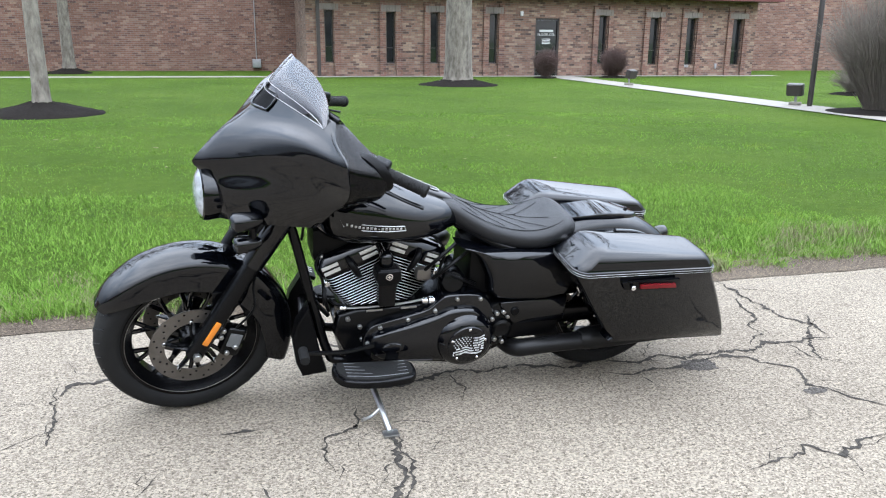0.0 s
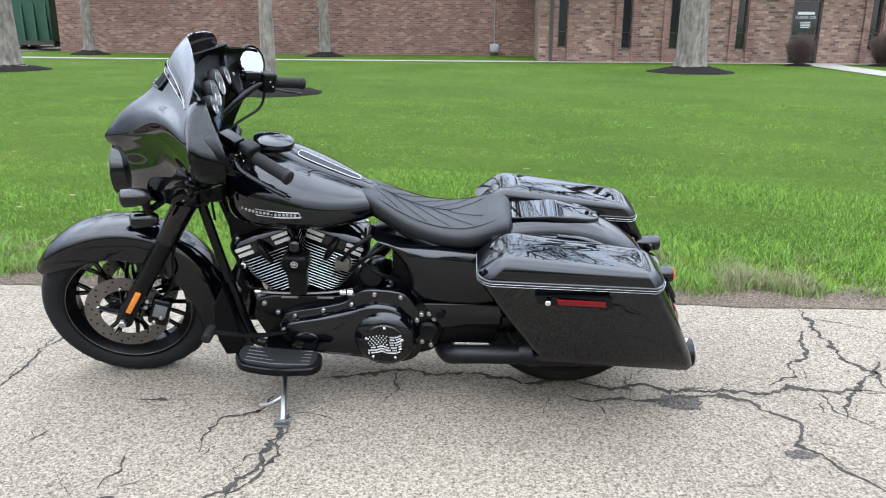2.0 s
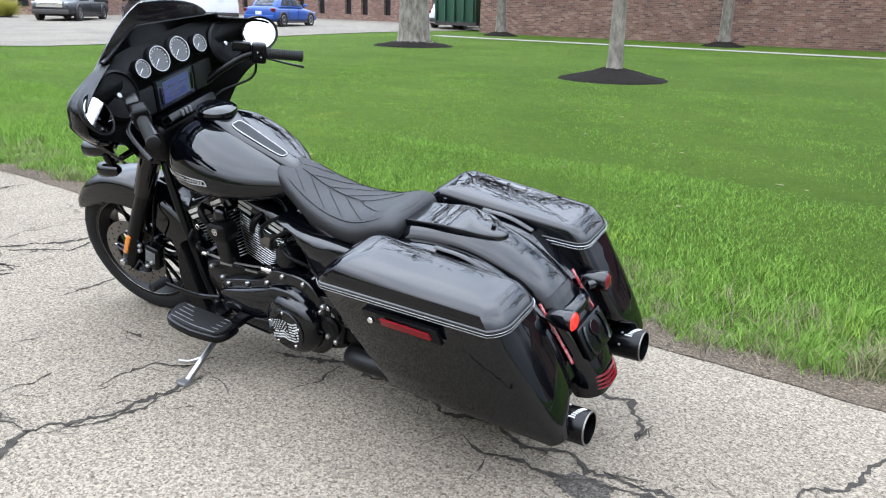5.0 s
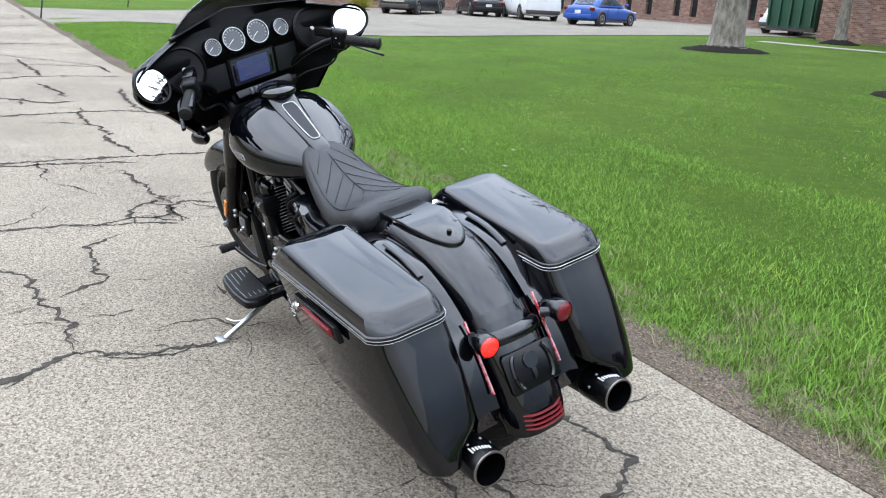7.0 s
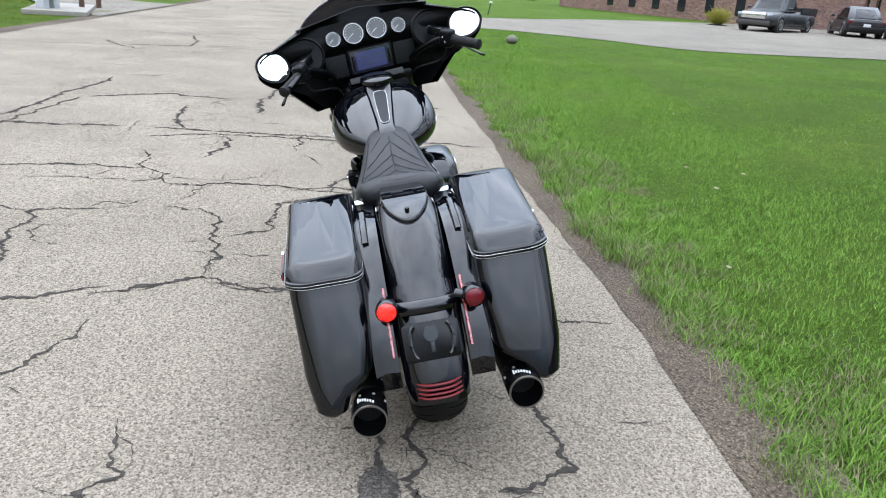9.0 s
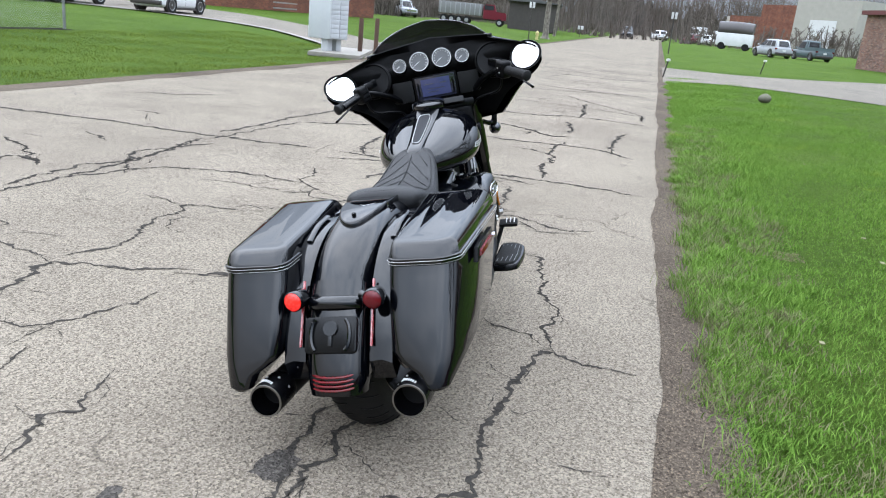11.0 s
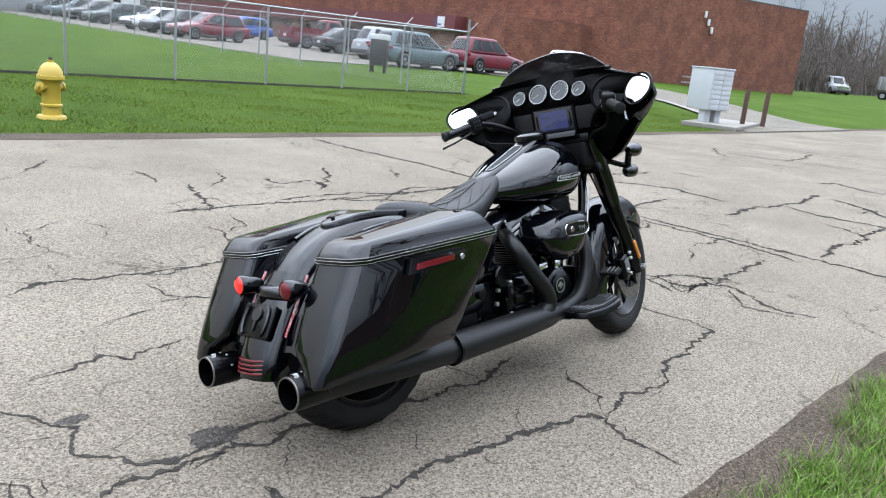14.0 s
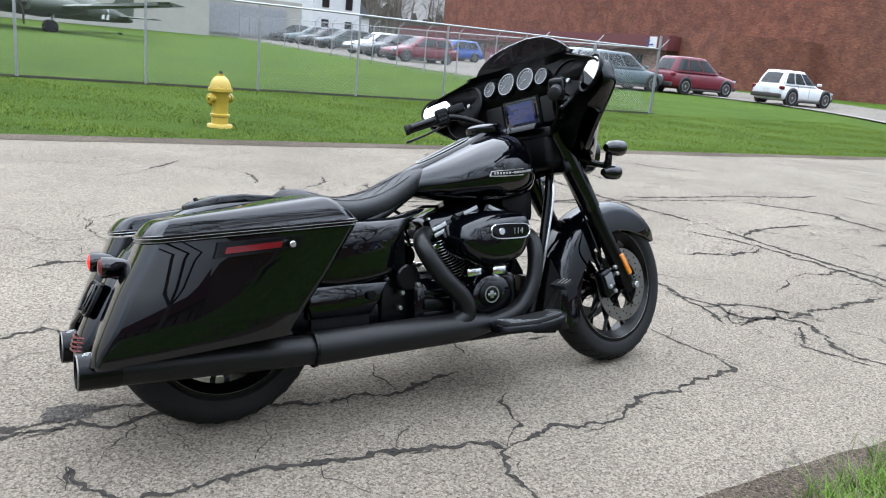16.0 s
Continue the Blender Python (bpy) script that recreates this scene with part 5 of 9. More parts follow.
# front lamps on their bar
lamp_bar = part("lamp_bracket", tube([(1.435, 0.215, 0.825), (1.43, 0.19, 0.80), (1.36, 0.12, 0.83), (1.35, 0.0, 0.83), (1.36, -0.12, 0.83), (1.43, -0.19, 0.80), (1.435, -0.215, 0.825)], 0.012, 8), M_SATIN, bike, "black lamp bracket", m=STEER)
for s in (1, -1):
    for nm, c, r, ln, tilt in (("turn_signal", (1.463, 0.225 * s, 0.862), 0.031, 0.098, 0), ("running_lamp", (1.458, 0.205 * s, 0.770), 0.029, 0.088, 0)):
        sh = lathe([(0.0, -ln * 0.55), (r * 0.45, -ln * 0.52), (r * 0.85, -ln * 0.3), (r, ln * 0.1), (r, ln * 0.36), (r * 0.93, ln * 0.40)], c, (1, 0.05 * s, 0), 24)
        lp = part(nm, sh, M_BLACK, lamp_bar, "black bullet lamp housing", m=STEER)
        part("lens", lathe([(r * 0.94, ln * 0.38), (r * 0.7, ln * 0.46), (0, ln * 0.5)], c, (1, 0.05 * s, 0), 24), M_DKGLASS, lp, "smoked lens", m=STEER)
    part("lamp_stalk", tube([(1.44, 0.215 * s, 0.845), (1.438, 0.21 * s, 0.81), (1.44, 0.205 * s, 0.785)], 0.014, 8), M_SATIN, lamp_bar, m=STEER)


TOPM = Matrix.Translation((0, 0.018, 0)) @ STEER
# fairing shell: levels from the top edge down (nose x, nose z, wing edge x, wing edge y, wing edge z, plan fullness, arch)
SHELL = [(1.318, 1.232, 1.203, 0.285, 1.196, 0.95, 0.000), (1.400, 1.148, 1.222, 0.352, 1.164, 0.78, 0.004), (1.495, 1.082, 1.214, 0.436, 1.128, 0.68, 0.030), (1.570, 1.004, 1.212, 0.455, 1.082, 0.62, 0.042), (1.578, 0.978, 1.210, 0.462, 1.056, 0.62, 0.046),
         (1.556, 0.945, 1.212, 0.432, 1.006, 0.80, 0.026), (1.550, 0.880, 1.232, 0.365, 0.940, 1.20, 0.010), (1.535, 0.800, 1.255, 0.285, 0.850, 1.60, 0.000)]
# the wing edge as (z, half width, rear x) for the inner panel
EDGE = [(0.860, 0.250, 1.205), (0.900, 0.283, 1.190), (0.942, 0.320, 1.168), (0.980, 0.385, 1.140), (1.010, 0.445, 1.120), (1.046, 0.480, 1.112), (1.072, 0.484, 1.108), (1.100, 0.478, 1.106), (1.128, 0.452, 1.112), (1.165, 0.355, 1.150), (1.193, 0.270, 1.176)]


def catmull(rows, per):
    """Smooth run through rows of any length."""
    p = np.array(rows, float)
    p = np.vstack([2 * p[0] - p[1], p, 2 * p[-1] - p[-2]])
    out = []
    for i in range(1, len(p) - 2):
        a, b, c, d = p[i - 1:i + 3]
        for k in range(per):
            t = k / per
            out.append(0.5 * (2 * b + (c - a) * t + (2 * a - 5 * b + 4 * c - d) * t * t + (3 * b - a - 3 * c + d) * t ** 3))
    return np.array(out + [p[-2]])


def shell_point(row, q):
    xn, zn, xr, w, ze, p, arch = row
    a = abs(q)
    blunt = (math.hypot(a, 0.12) - 0.12) / (math.hypot(1, 0.12) - 0.12)
    return Vector((xr + (xn - xr) * (1 - blunt ** p), w * q, zn + (ze - zn) * a + arch * math.sin(math.pi * min(1.0, a) ** 1.2) ** 1.6))

levels = catmull(SHELL, 5)
outer = [[shell_point(r, -1 + k / 24) for k in range(49)] for r in levels]
inner = [[v + Vector((-0.012, -math.copysign(min(0.008, abs(v.y)), v.y), 0)) for v in r] for r in outer]
fbm = bmesh.new()
vo = [[fbm.verts.new(p) for p in r] for r in outer]
vi = [[fbm.verts.new(p) for p in r] for r in inner]
for i in range(len(vo) - 1):
    for k in range(len(vo[0]) - 1):
        fbm.faces.new((vo[i][k], vo[i][k + 1], vo[i + 1][k + 1], vo[i + 1][k]))
        fbm.faces.new((vi[i][k], vi[i + 1][k], vi[i + 1][k + 1], vi[i][k + 1]))
    for k in (0, len(vo[0]) - 1):
        fbm.faces.new((vo[i][k], vo[i + 1][k], vi[i + 1][k], vi[i][k]))
for k in range(len(vo[0]) - 1):
    for i in (0, len(vo) - 1):
        fbm.faces.new((vo[i][k], vo[i][k + 1], vi[i][k + 1], vi[i][k]))
fairing = part("fairing", fbm, M_BLACK, bike, "gloss black bat-wing fairing", sharp=50, m=TOPM)
for s in (1, -1):
    # mirror pod that carries the wing back to the dash
    a_ = [levels[int(round(k * 29 / 24))] for k in range(25)]
    e_ = catmull(EDGE[:2:-1], 4)
    pod = []
    for f, dy, dx in ((0.0, -0.012, 0.006), (0.02, -0.004, 0.0), (0.30, 0.006, 0.0), (0.65, 0.008, 0.0), (0.92, 0.004, 0.0), (1.0, 0.0, 0.0), (1.0, -0.010, 0.004)):
        row_ = []
        for k in range(25):
            p0, e0 = shell_point(a_[k], 1.0), e_[int(round(k * (len(e_) - 1) / 24))]
            p1 = Vector((e0[2], e0[1], e0[0]))
            q_ = p0.lerp(p1, f)
            row_.append(Vector((q_.x + dx, s * (q_.y + dy), q_.z)))
        pod.append(row_)
    pbm = loft(pod, caps=False, wrap=False)
    bmesh.ops.solidify(pbm, geom=pbm.faces[:], thickness=0.004)
    part("mirror_pod", pbm, M_BLACK, fairing, "gloss black wing end round the mirror", sharp=60, m=TOPM)

# windscreen: short smoked dome that starts just below the shell's top edge
def screen_point(q, v):
    """q across from -1 to 1, v up from the lower edge to the rim."""
    b = shell_point(SHELL[0], q * 0.96)
    rise = 0.104 * max(0.0, 1 - abs(q) ** 2.6) ** 0.62 + 0.004
    lean = 0.80 - 0.18 * abs(q)
    return b + Vector((0.022, 0.006 * q, -0.020)) + v * rise * Vector((-lean, -0.10 * q, 0.98)) + Vector((0.010 * math.sin(math.pi * v), 0, 0))


wbm = loft([[screen_point(-1 + k / 16, v / 8) for k in range(33)] for v in range(9)], caps=False, wrap=False)
bmesh.ops.recalc_face_normals(wbm, faces=wbm.faces)
bmesh.ops.solidify(wbm, geom=wbm.faces[:], thickness=0.004)
windscreen = part("windscreen", wbm, M_SMOKE, fairing, "smoked short windscreen", m=TOPM)
part("windscreen_trim", tube([screen_point(-1 + k / 16, 0) + Vector((0.003, 0, 0.001)) for k in range(33)], 0.0012, 6, 1), M_SILVERLINE, windscreen, "thin bright edge strip", m=TOPM)
part("windscreen_trim", tube([screen_point(-1 + k / 16, 0.22) + Vector((0.003, 0, 0.001)) for k in range(33)], 0.0009, 6, 1), M_SILVERLINE, windscreen, "thin bright edge strip", m=TOPM)
bolt_row("windscreen_bolt", [screen_point(q, 0.14) + Vector((0.002, 0, 0)) for q in (-0.72, 0.0, 0.72)], (0.7, 0, 0.7), 0.007, 0.010, M_SATIN, windscreen, m=TOPM)
# hooded vent under the screen
def vent_point(i, q, out=0.0):
    p = shell_point(levels[i], q)
    return p + Vector((0.70, 0, 0.71)) * out


vbm = loft([[vent_point(i, -0.20 + 0.05 * k, 0.0015) for k in range(9)] for i in range(1, 5)], caps=False, wrap=False)
bmesh.ops.solidify(vbm, geom=vbm.faces[:], thickness=-0.003)
part("fairing_vent", vbm, M_PLASTIC, fairing, "dark vent opening under the windscreen", m=TOPM)
rim_ = [vent_point(1, -0.20 + 0.05 * k, 0.003) for k in range(9)] + [vent_point(i, 0.21, 0.003) for i in (2, 3)] + [vent_point(4, 0.20 - 0.05 * k, 0.004) for k in range(9)] + [vent_point(i, -0.21, 0.003) for i in (3, 2)]
part("vent_hood", tube(rim_ + rim_[:1], 0.0045, 8, 1), M_BLACK, fairing, "gloss black rim round the vent", m=TOPM)
# headlamp
hl = part("headlamp", lathe([(0.086, -0.05), (0.092, 0.0), (0.090, 0.014), (0.082, 0.018)], (1.548, 0, 0.872), (1, 0, 0.05), 32), M_BLACK, fairing, "round headlamp in a gloss black shell", m=TOPM)
part("headlamp_lens", lathe([(0.082, 0.016), (0.062, 0.028), (0.034, 0.035), (0.0, 0.037)], (1.548, 0, 0.872), (1, 0, 0.05), 32), M_HEADGLASS, hl, "clear headlamp lens", m=TOPM)
for dz in (0.026, -0.026):
    part("headlamp_bowl", lathe([(0.030, 0.010), (0.028, 0.016), (0.012, 0.002), (0.0, 0.000)], (1.556, 0, 0.872 + dz), (1, 0, 0.05), 20), M_CHROME, hl, "bright reflector bowl", m=TOPM)

# inner fairing and instruments
def dash_x(y, z):
    w, x = interp(z, [e[0] for e in EDGE], [e[1] for e in EDGE]), interp(z, [e[0] for e in EDGE], [e[2] for e in EDGE])
    return x + 0.010 + (0.070 + 0.042 * math.exp(-((z - 1.015) / 0.055) ** 2)) * (1 - min(1, abs(y) / w) ** 3.2)


ins = []
for z, w, xr in catmull(EDGE, 3):
    ins.append([Vector((dash_x(w * (k / 16 - 1), z) + 0.004, w * 0.99 * (k / 16 - 1), z)) for k in range(33)])
ins.append([shell_point(SHELL[0], 0.93 * (k / 16 - 1)) + Vector((-0.030, 0, 0.006)) for k in range(33)])
ins.append([shell_point(SHELL[0], 0.93 * (k / 16 - 1)) + Vector((-0.008, 0, -0.002)) for k in range(33)])
ibm = loft(ins, caps=False, wrap=False)
bmesh.ops.solidify(ibm, geom=ibm.faces[:], thickness=0.005)
inner_fairing = part("inner_fairing", ibm, M_PLASTIC, fairing, "black inner fairing panel", m=TOPM)
part("dash_lip", tube([shell_point(SHELL[0], 1.0 * (k / 16 - 1)) + Vector((-0.014, 0, 0.004)) for k in range(33)], 0.0065, 8, 1), M_SATIN, inner_fairing, "satin lip along the dash", m=TOPM)
DASH = Vector((-0.97, 0, 0.24)).normalized()


for y, z, r in ((0.144, 1.134, 0.029), (0.054, 1.139, 0.041), (-0.049, 1.140, 0.041), (-0.142, 1.132, 0.029)):
    c = Vector((dash_x(y, z) - 0.008, y, z))
    g = part("gauge", lathe([(r * 1.18, -0.012), (r * 1.18, 0.004), (r * 1.05, 0.012), (r, 0.010)], c, DASH, 32), M_PLASTIC, fairing, "round instrument", m=TOPM)
    part("bezel", lathe([(r * 1.05, 0.008), (r * 1.045, 0.013), (r * 0.985, 0.013), (r * 0.97, 0.008)], c, DASH, 36), M_STEEL, g, "chrome bezel ring", m=TOPM)
    part("dial", lathe([(r * 0.96, 0.007), (0, 0.007)], c, DASH, 32), M_DIAL, g, "grey dial face", m=TOPM)
    nd = bmesh.new()
    q = DASH.to_track_quat('Z', 'Y').to_matrix()
    for k in range(-6, 7):
        a = radians(k * 21 + 90)
        d_ = Vector((math.cos(a), math.sin(a), 0))
        add(nd, tube([c + q @ (d_ * r * 0.74 + Vector((0, 0, 0.0085))), c + q @ (d_ * r * 0.88 + Vector((0, 0, 0.0085)))], 0.0011, 4, 1))
    add(nd, tube([c + q @ Vector((0, 0, 0.009)), c + q @ Vector((-r * 0.55, -r * 0.35, 0.009))], 0.0014, 4, 1))
    part("dial_marks", nd, M_WHITE, g, "white scale and needle", m=TOPM)
for s in (1, -1):
    c = Vector((dash_x(0.274 * s, 1.092) + 0.002, 0.274 * s, 1.092))
    sp = part("speaker", lathe([(0.082, -0.004), (0.082, 0.006), (0.074, 0.012), (0.070, 0.004), (0.03, 0.000), (0, 0.002)], c, DASH, 36), M_PLASTIC, fairing, "round black speaker grille", m=TOPM)
    part("speaker_badge", disc_cyl(c + DASH * 0.006, DASH, 0.008, 0.006, 14), M_STEEL, sp, "small silver badge", m=TOPM)
    # side pockets
    part("dash_pocket", box(-0.006, 0, 0.002, 0.024, 0.094, 0.098, 0.006), M_POCKET, fairing, "black storage door", m=TOPM @ Matrix.Translation((dash_x(0.155 * s, 1.02) - 0.010, 0.152 * s, 1.018)) @ Matrix.Rotation(radians(-10), 4, 'Y'))
    # mirror in the wing
    mc = Vector((1.128, 0.412 * s, 1.087))
    out = [(0.068 * math.cos(a) * (1.0 if math.cos(a) * s > 0 else 0.82), 0.055 * math.sin(a) + 0.008 * math.cos(a) * s) for a in (2 * math.pi * k / 28 for k in range(28))]
    tilt = lambda u, v: 0.36 * v - 0.46 * u * s
    mh = part("mirror_shell", loft([[mc + Vector((x + tilt(u, v) * k, u * k, v * k)) for u, v in out] for k, x in ((1.02, 0.022), (1.14, 0.006), (1.12, -0.004), (1.0, 0.002))]), M_PLASTIC, fairing, "black mirror housing in the fairing wing", m=TOPM)
    part("mirror_glass", loft([[mc + Vector((x + tilt(u, v) * k, u * k, v * k)) for u, v in out] for k, x in ((0.99, 0.0), (0.97, -0.003))]), M_MIRROR, mh, "bright mirror glass", m=TOPM)
SCR = TOPM @ Matrix.Translation((dash_x(0, 1.02) - 0.016, 0.0, 1.022)) @ Matrix.Rotation(radians(-10), 4, 'Y')
radio = part("radio", box(0, 0, 0, 0.036, 0.205, 0.118, 0.012), M_PLASTIC, fairing, "black radio surround", m=SCR)
part("radio_glass", box(-0.017, 0, 0.002, 0.006, 0.182, 0.100, 0.003), M_SCREEN, radio, "black glass panel", m=SCR)
part("screen", box(-0.0195, 0.0, 0.003, 0.004, 0.132, 0.078, 0.001), M_DISPLAY, radio, "lit blue display", m=SCR)
part("screen_text", add(add(box(-0.022, 0.03, 0.018, 0.001, 0.045, 0.004), box(-0.022, -0.035, 0.018, 0.001, 0.03, 0.004)), add(box(-0.022, 0.0, -0.004, 0.001, 0.08, 0.003), box(-0.022, 0.015, -0.018, 0.001, 0.05, 0.003))), M_DIAL, radio, "small grey marks", m=SCR)
for s in (1, -1):
    part("radio_buttons", box(-0.020, 0.080 * s, 0.0, 0.004, 0.008, 0.060, 0.002), M_SATIN, radio, m=SCR)
ign = part("switch_panel", box(0, 0, 0, 0.030, 0.24, 0.030, 0.008), M_SATIN, fairing, "black switch panel below the radio", m=TOPM @ Matrix.Translation((1.165, 0, 0.945)) @ Matrix.Rotation(radians(30), 4, 'Y'))
for k in range(3):
    part("toggle_switch", box(1.152, 0.060 - 0.02 * k, 0.951, 0.012, 0.012, 0.022, 0.003), M_GAUGE, ign, "grey switch", m=TOPM)
# lower inner filler
part("fork_shroud", box(1.27, 0, 0.86, 0.16, 0.30, 0.14, 0.03, 3), M_PLASTIC, fairing, "black plastic shroud round the fork", m=TOPM)

# handlebar
bar = part("handlebar", tube([(1.235, 0.165, 0.975), (1.21, 0.185, 0.99), (1.165, 0.220, 1.018), (1.08, 0.300, 1.046), (0.955, 0.385, 1.008)], 0.0145, 12), M_SATIN, bike, "satin black handlebar", m=TOPM)
part("handlebar_half", tube([(1.235, -0.165, 0.975), (1.21, -0.185, 0.99), (1.165, -0.220, 1.018), (1.08, -0.304, 1.046), (0.965, -0.392, 1.010)], 0.0145, 12), M_SATIN, bar, m=TOPM)
for s in (1, -1):
    g0, g1 = Vector((1.052, 0.326 * s, 1.040)), Vector((0.950, 0.406 * s, 1.004))
    gd = (g1 - g0).normalized()
    prof = []
    for k in range(15):
        prof += [(0.0185, 0.004 + k * 0.0088), (0.0200, 0.006 + k * 0.0088)]
    gp = part("grip", lathe([(0.0, 0)] + [(0.021, 0.0), (0.021, 0.003)] + prof + [(0.022, 0.134), (0.022, 0.142), (0.016, 0.146), (0, 0.146)], g0, gd, 20), M_RUBBER, bar, "ribbed black rubber grip", m=TOPM)
    sw = part("switch_housing", box(0, 0, 0, 0.056, 0.052, 0.074, 0.014, 3), M_PLASTIC, bar, "black switch housing", m=TOPM @ Matrix.Translation(g0 - gd * 0.018) @ gd.to_track_quat('X', 'Z').to_matrix().to_4x4())
    for k in range(3):
        for j in range(2):
            for side in (-0.0265, 0.0265):
                part("switch_button", box(-0.012 + 0.012 * k, side, -0.010 + 0.018 * j, 0.009, 0.005, 0.012, 0.002), M_SATIN, sw, m=TOPM @ Matrix.Translation(g0 - gd * 0.018) @ gd.to_track_quat('X', 'Z').to_matrix().to_4x4())
    part("button_symbols", add(box(-0.006, -0.0294, 0.008, 0.004, 0.001, 0.005), box(0.008, -0.0294, -0.010, 0.004, 0.001, 0.005)), M_WHITE, sw, "pale symbols", m=TOPM @ Matrix.Translation(g0 - gd * 0.018) @ gd.to_track_quat('X', 'Z').to_matrix().to_4x4())
    part("reservoir", box(0, 0, 0, 0.070, 0.042, 0.036, 0.008), M_SATIN, bar, "black fluid reservoir", m=TOPM @ Matrix.Translation(g0 - gd * 0.065 + Vector((0.015, 0, 0.022))) @ gd.to_track_quat('X', 'Z').to_matrix().to_4x4())
    l0 = g0 - gd * 0.02 + Vector((0.040, 0.0, -0.012))
    part("lever", tube([l0, l0 + gd * 0.05 + Vector((0.018, 0.018 * s, -0.008)), l0 + gd * 0.12 + Vector((0.006, 0.012 * s, -0.022)), l0 + gd * 0.185 + Vector((-0.010, 0.002 * s, -0.030))], [0.010, 0.0085, 0.007, 0.0085], 8, 6, flat=0.6), M_SATIN, bar, "black lever", m=TOPM)
    part("cable", tube([g0 - gd * 0.03 + Vector((0, 0, -0.02)), (1.10, 0.28 * s, 0.96), (1.19, 0.17 * s, 0.93), (1.24, 0.12 * s, 0.82), (1.25, 0.09 * s, 0.70)], 0.005, 6), M_PLASTIC, bar, "black cable", m=TOPM)

# tank
TANK = [(1.195, 0.035, 0.735, 0.800), (1.185, 0.085, 0.715, 0.860), (1.15, 0.150, 0.695, 0.905), (1.08, 0.198, 0.683, 0.930), (1.0, 0.214, 0.680, 0.925), (0.92, 0.212, 0.681, 0.893), (0.84, 0.190, 0.683, 0.856), (0.77, 0.152, 0.688, 0.824), (0.71, 0.105, 0.697, 0.796), (0.665, 0.06, 0.708, 0.768), (0.65, 0.025, 0.718, 0.750)]
tank = part("fuel_tank", xloft(TANK, e=2.75, n=48, wide=0.50, top=0.90), M_BLACK, bike, "gloss black teardrop fuel tank", sharp=60)
con = [(1.10, 0.045, 0.90, 0.944), (1.06, 0.056, 0.90, 0.956), (1.0, 0.058, 0.89, 0.952), (0.94, 0.054, 0.86, 0.914), (0.86, 0.047, 0.82, 0.876), (0.78, 0.040, 0.78, 0.841), (0.70, 0.036, 0.75, 0.808), (0.675, 0.03, 0.745, 0.790)]
console = part("tank_console", xloft(con, e=4.0, n=28, wide=0.6, top=0.88), M_BLACK, tank, "gloss black console strip along the tank", sharp=50)
part("fuel_cap", lathe([(0.066, -0.014), (0.070, 0.0), (0.068, 0.010), (0.058, 0.016), (0.03, 0.021), (0, 0.022)], (1.024, 0.0, 0.954), (-0.16, 0, 0.98), 36), M_BLACK, console, "round black fuel cap")


def on_console(x):
    return interp(-x, [-1.10, -1.06, -1.0, -0.94, -0.86, -0.78, -0.70], [0.944, 0.956, 0.952, 0.914, 0.876, 0.841, 0.808])


tr = []
for k in range(33):
    a = 2 * math.pi * k / 32
    x = 0.838 + 0.104 * sup(a, 5)
    tr.append((x, (0.019 + 0.008 * (x - 0.76) / 0.16) * sup(a - math.pi / 2, 5), on_console(x) + 0.003))
part("console_trim", tube(tr, 0.0017, 6, 1), M_SILVERLINE, console, "bright metal outline")
part("console_inset", loft([[(x, y * 0.9, z - 0.006) for x, y, z in tr[:-1]], [(x, y * 0.9, z - 0.0005) for x, y, z in tr[:-1]]]), M_INSET, console, "dark grey inset plate")


def tank_side(x, z, s):
    i = interp
    xs = [-t[0] for t in TANK]
    w, zb, zt = i(-x, xs, [t[1] for t in TANK]), i(-x, xs, [t[2] for t in TANK]), i(-x, xs, [t[3] for t in TANK])
    zc = (zb + zt) / 2
    q = min(0.98, abs(z - zc) / ((zt - zb) / 2))
    y = w * (1 - q ** 2.75) ** (1 / 2.75) * (1 - 0.10 * q if z > zc else 1)
    return s * (y + 0.0025)


for s in (1, -1):
    badge = bmesh.new()
    edge = [(0.905, 0.769), (0.97, 0.770), (1.05, 0.775), (1.112, 0.784), (1.122, 0.804), (1.05, 0.797), (0.97, 0.790), (0.912, 0.786), (0.905, 0.769)]
    add(badge, tube([(x, tank_side(x, z, s), z) for x, z in edge], 0.0022, 6, 1))
    bd = part("tank_badge", badge, M_SILVERLINE, tank, "silver-edged side badge")
    lt = bmesh.new()
    for k in range(15):
        x = 0.924 + k * 0.0126
        z = interp(x, [0.91, 0.97, 1.05, 1.115], [0.778, 0.780, 0.786, 0.794])
        if k == 6:
            add(lt, box(x, tank_side(x, z, s), z, 0.006, 0.002, 0.003))
        else:
            add(lt, box(x, tank_side(x, z, s), z, 0.0085, 0.003, 0.0085, 0.0008, 1))
    part("badge_marks", lt, M_SILVERLINE, bd, "row of raised silver bars")

# seat
SEAT = [(0.745, 0.038, 0.760, 0.790), (0.73, 0.066, 0.742, 0.806), (0.68, 0.090, 0.705, 0.794), (0.62, 0.108, 0.668, 0.763), (0.55, 0.124, 0.632, 0.730), (0.47, 0.140, 0.614, 0.710), (0.40, 0.150, 0.606, 0.704), (0.34, 0.153, 0.608, 0.713), (0.29, 0.148, 0.616, 0.729), (0.25, 0.138, 0.628, 0.736), (0.222, 0.120, 0.645, 0.724), (0.21, 0.09, 0.662, 0.706)]
seat = part("seat", xloft(SEAT, e=3.0, n=40, wide=0.62, top=0.90), M_LEATHER, bike, "black stitched vinyl rider seat", sharp=70)


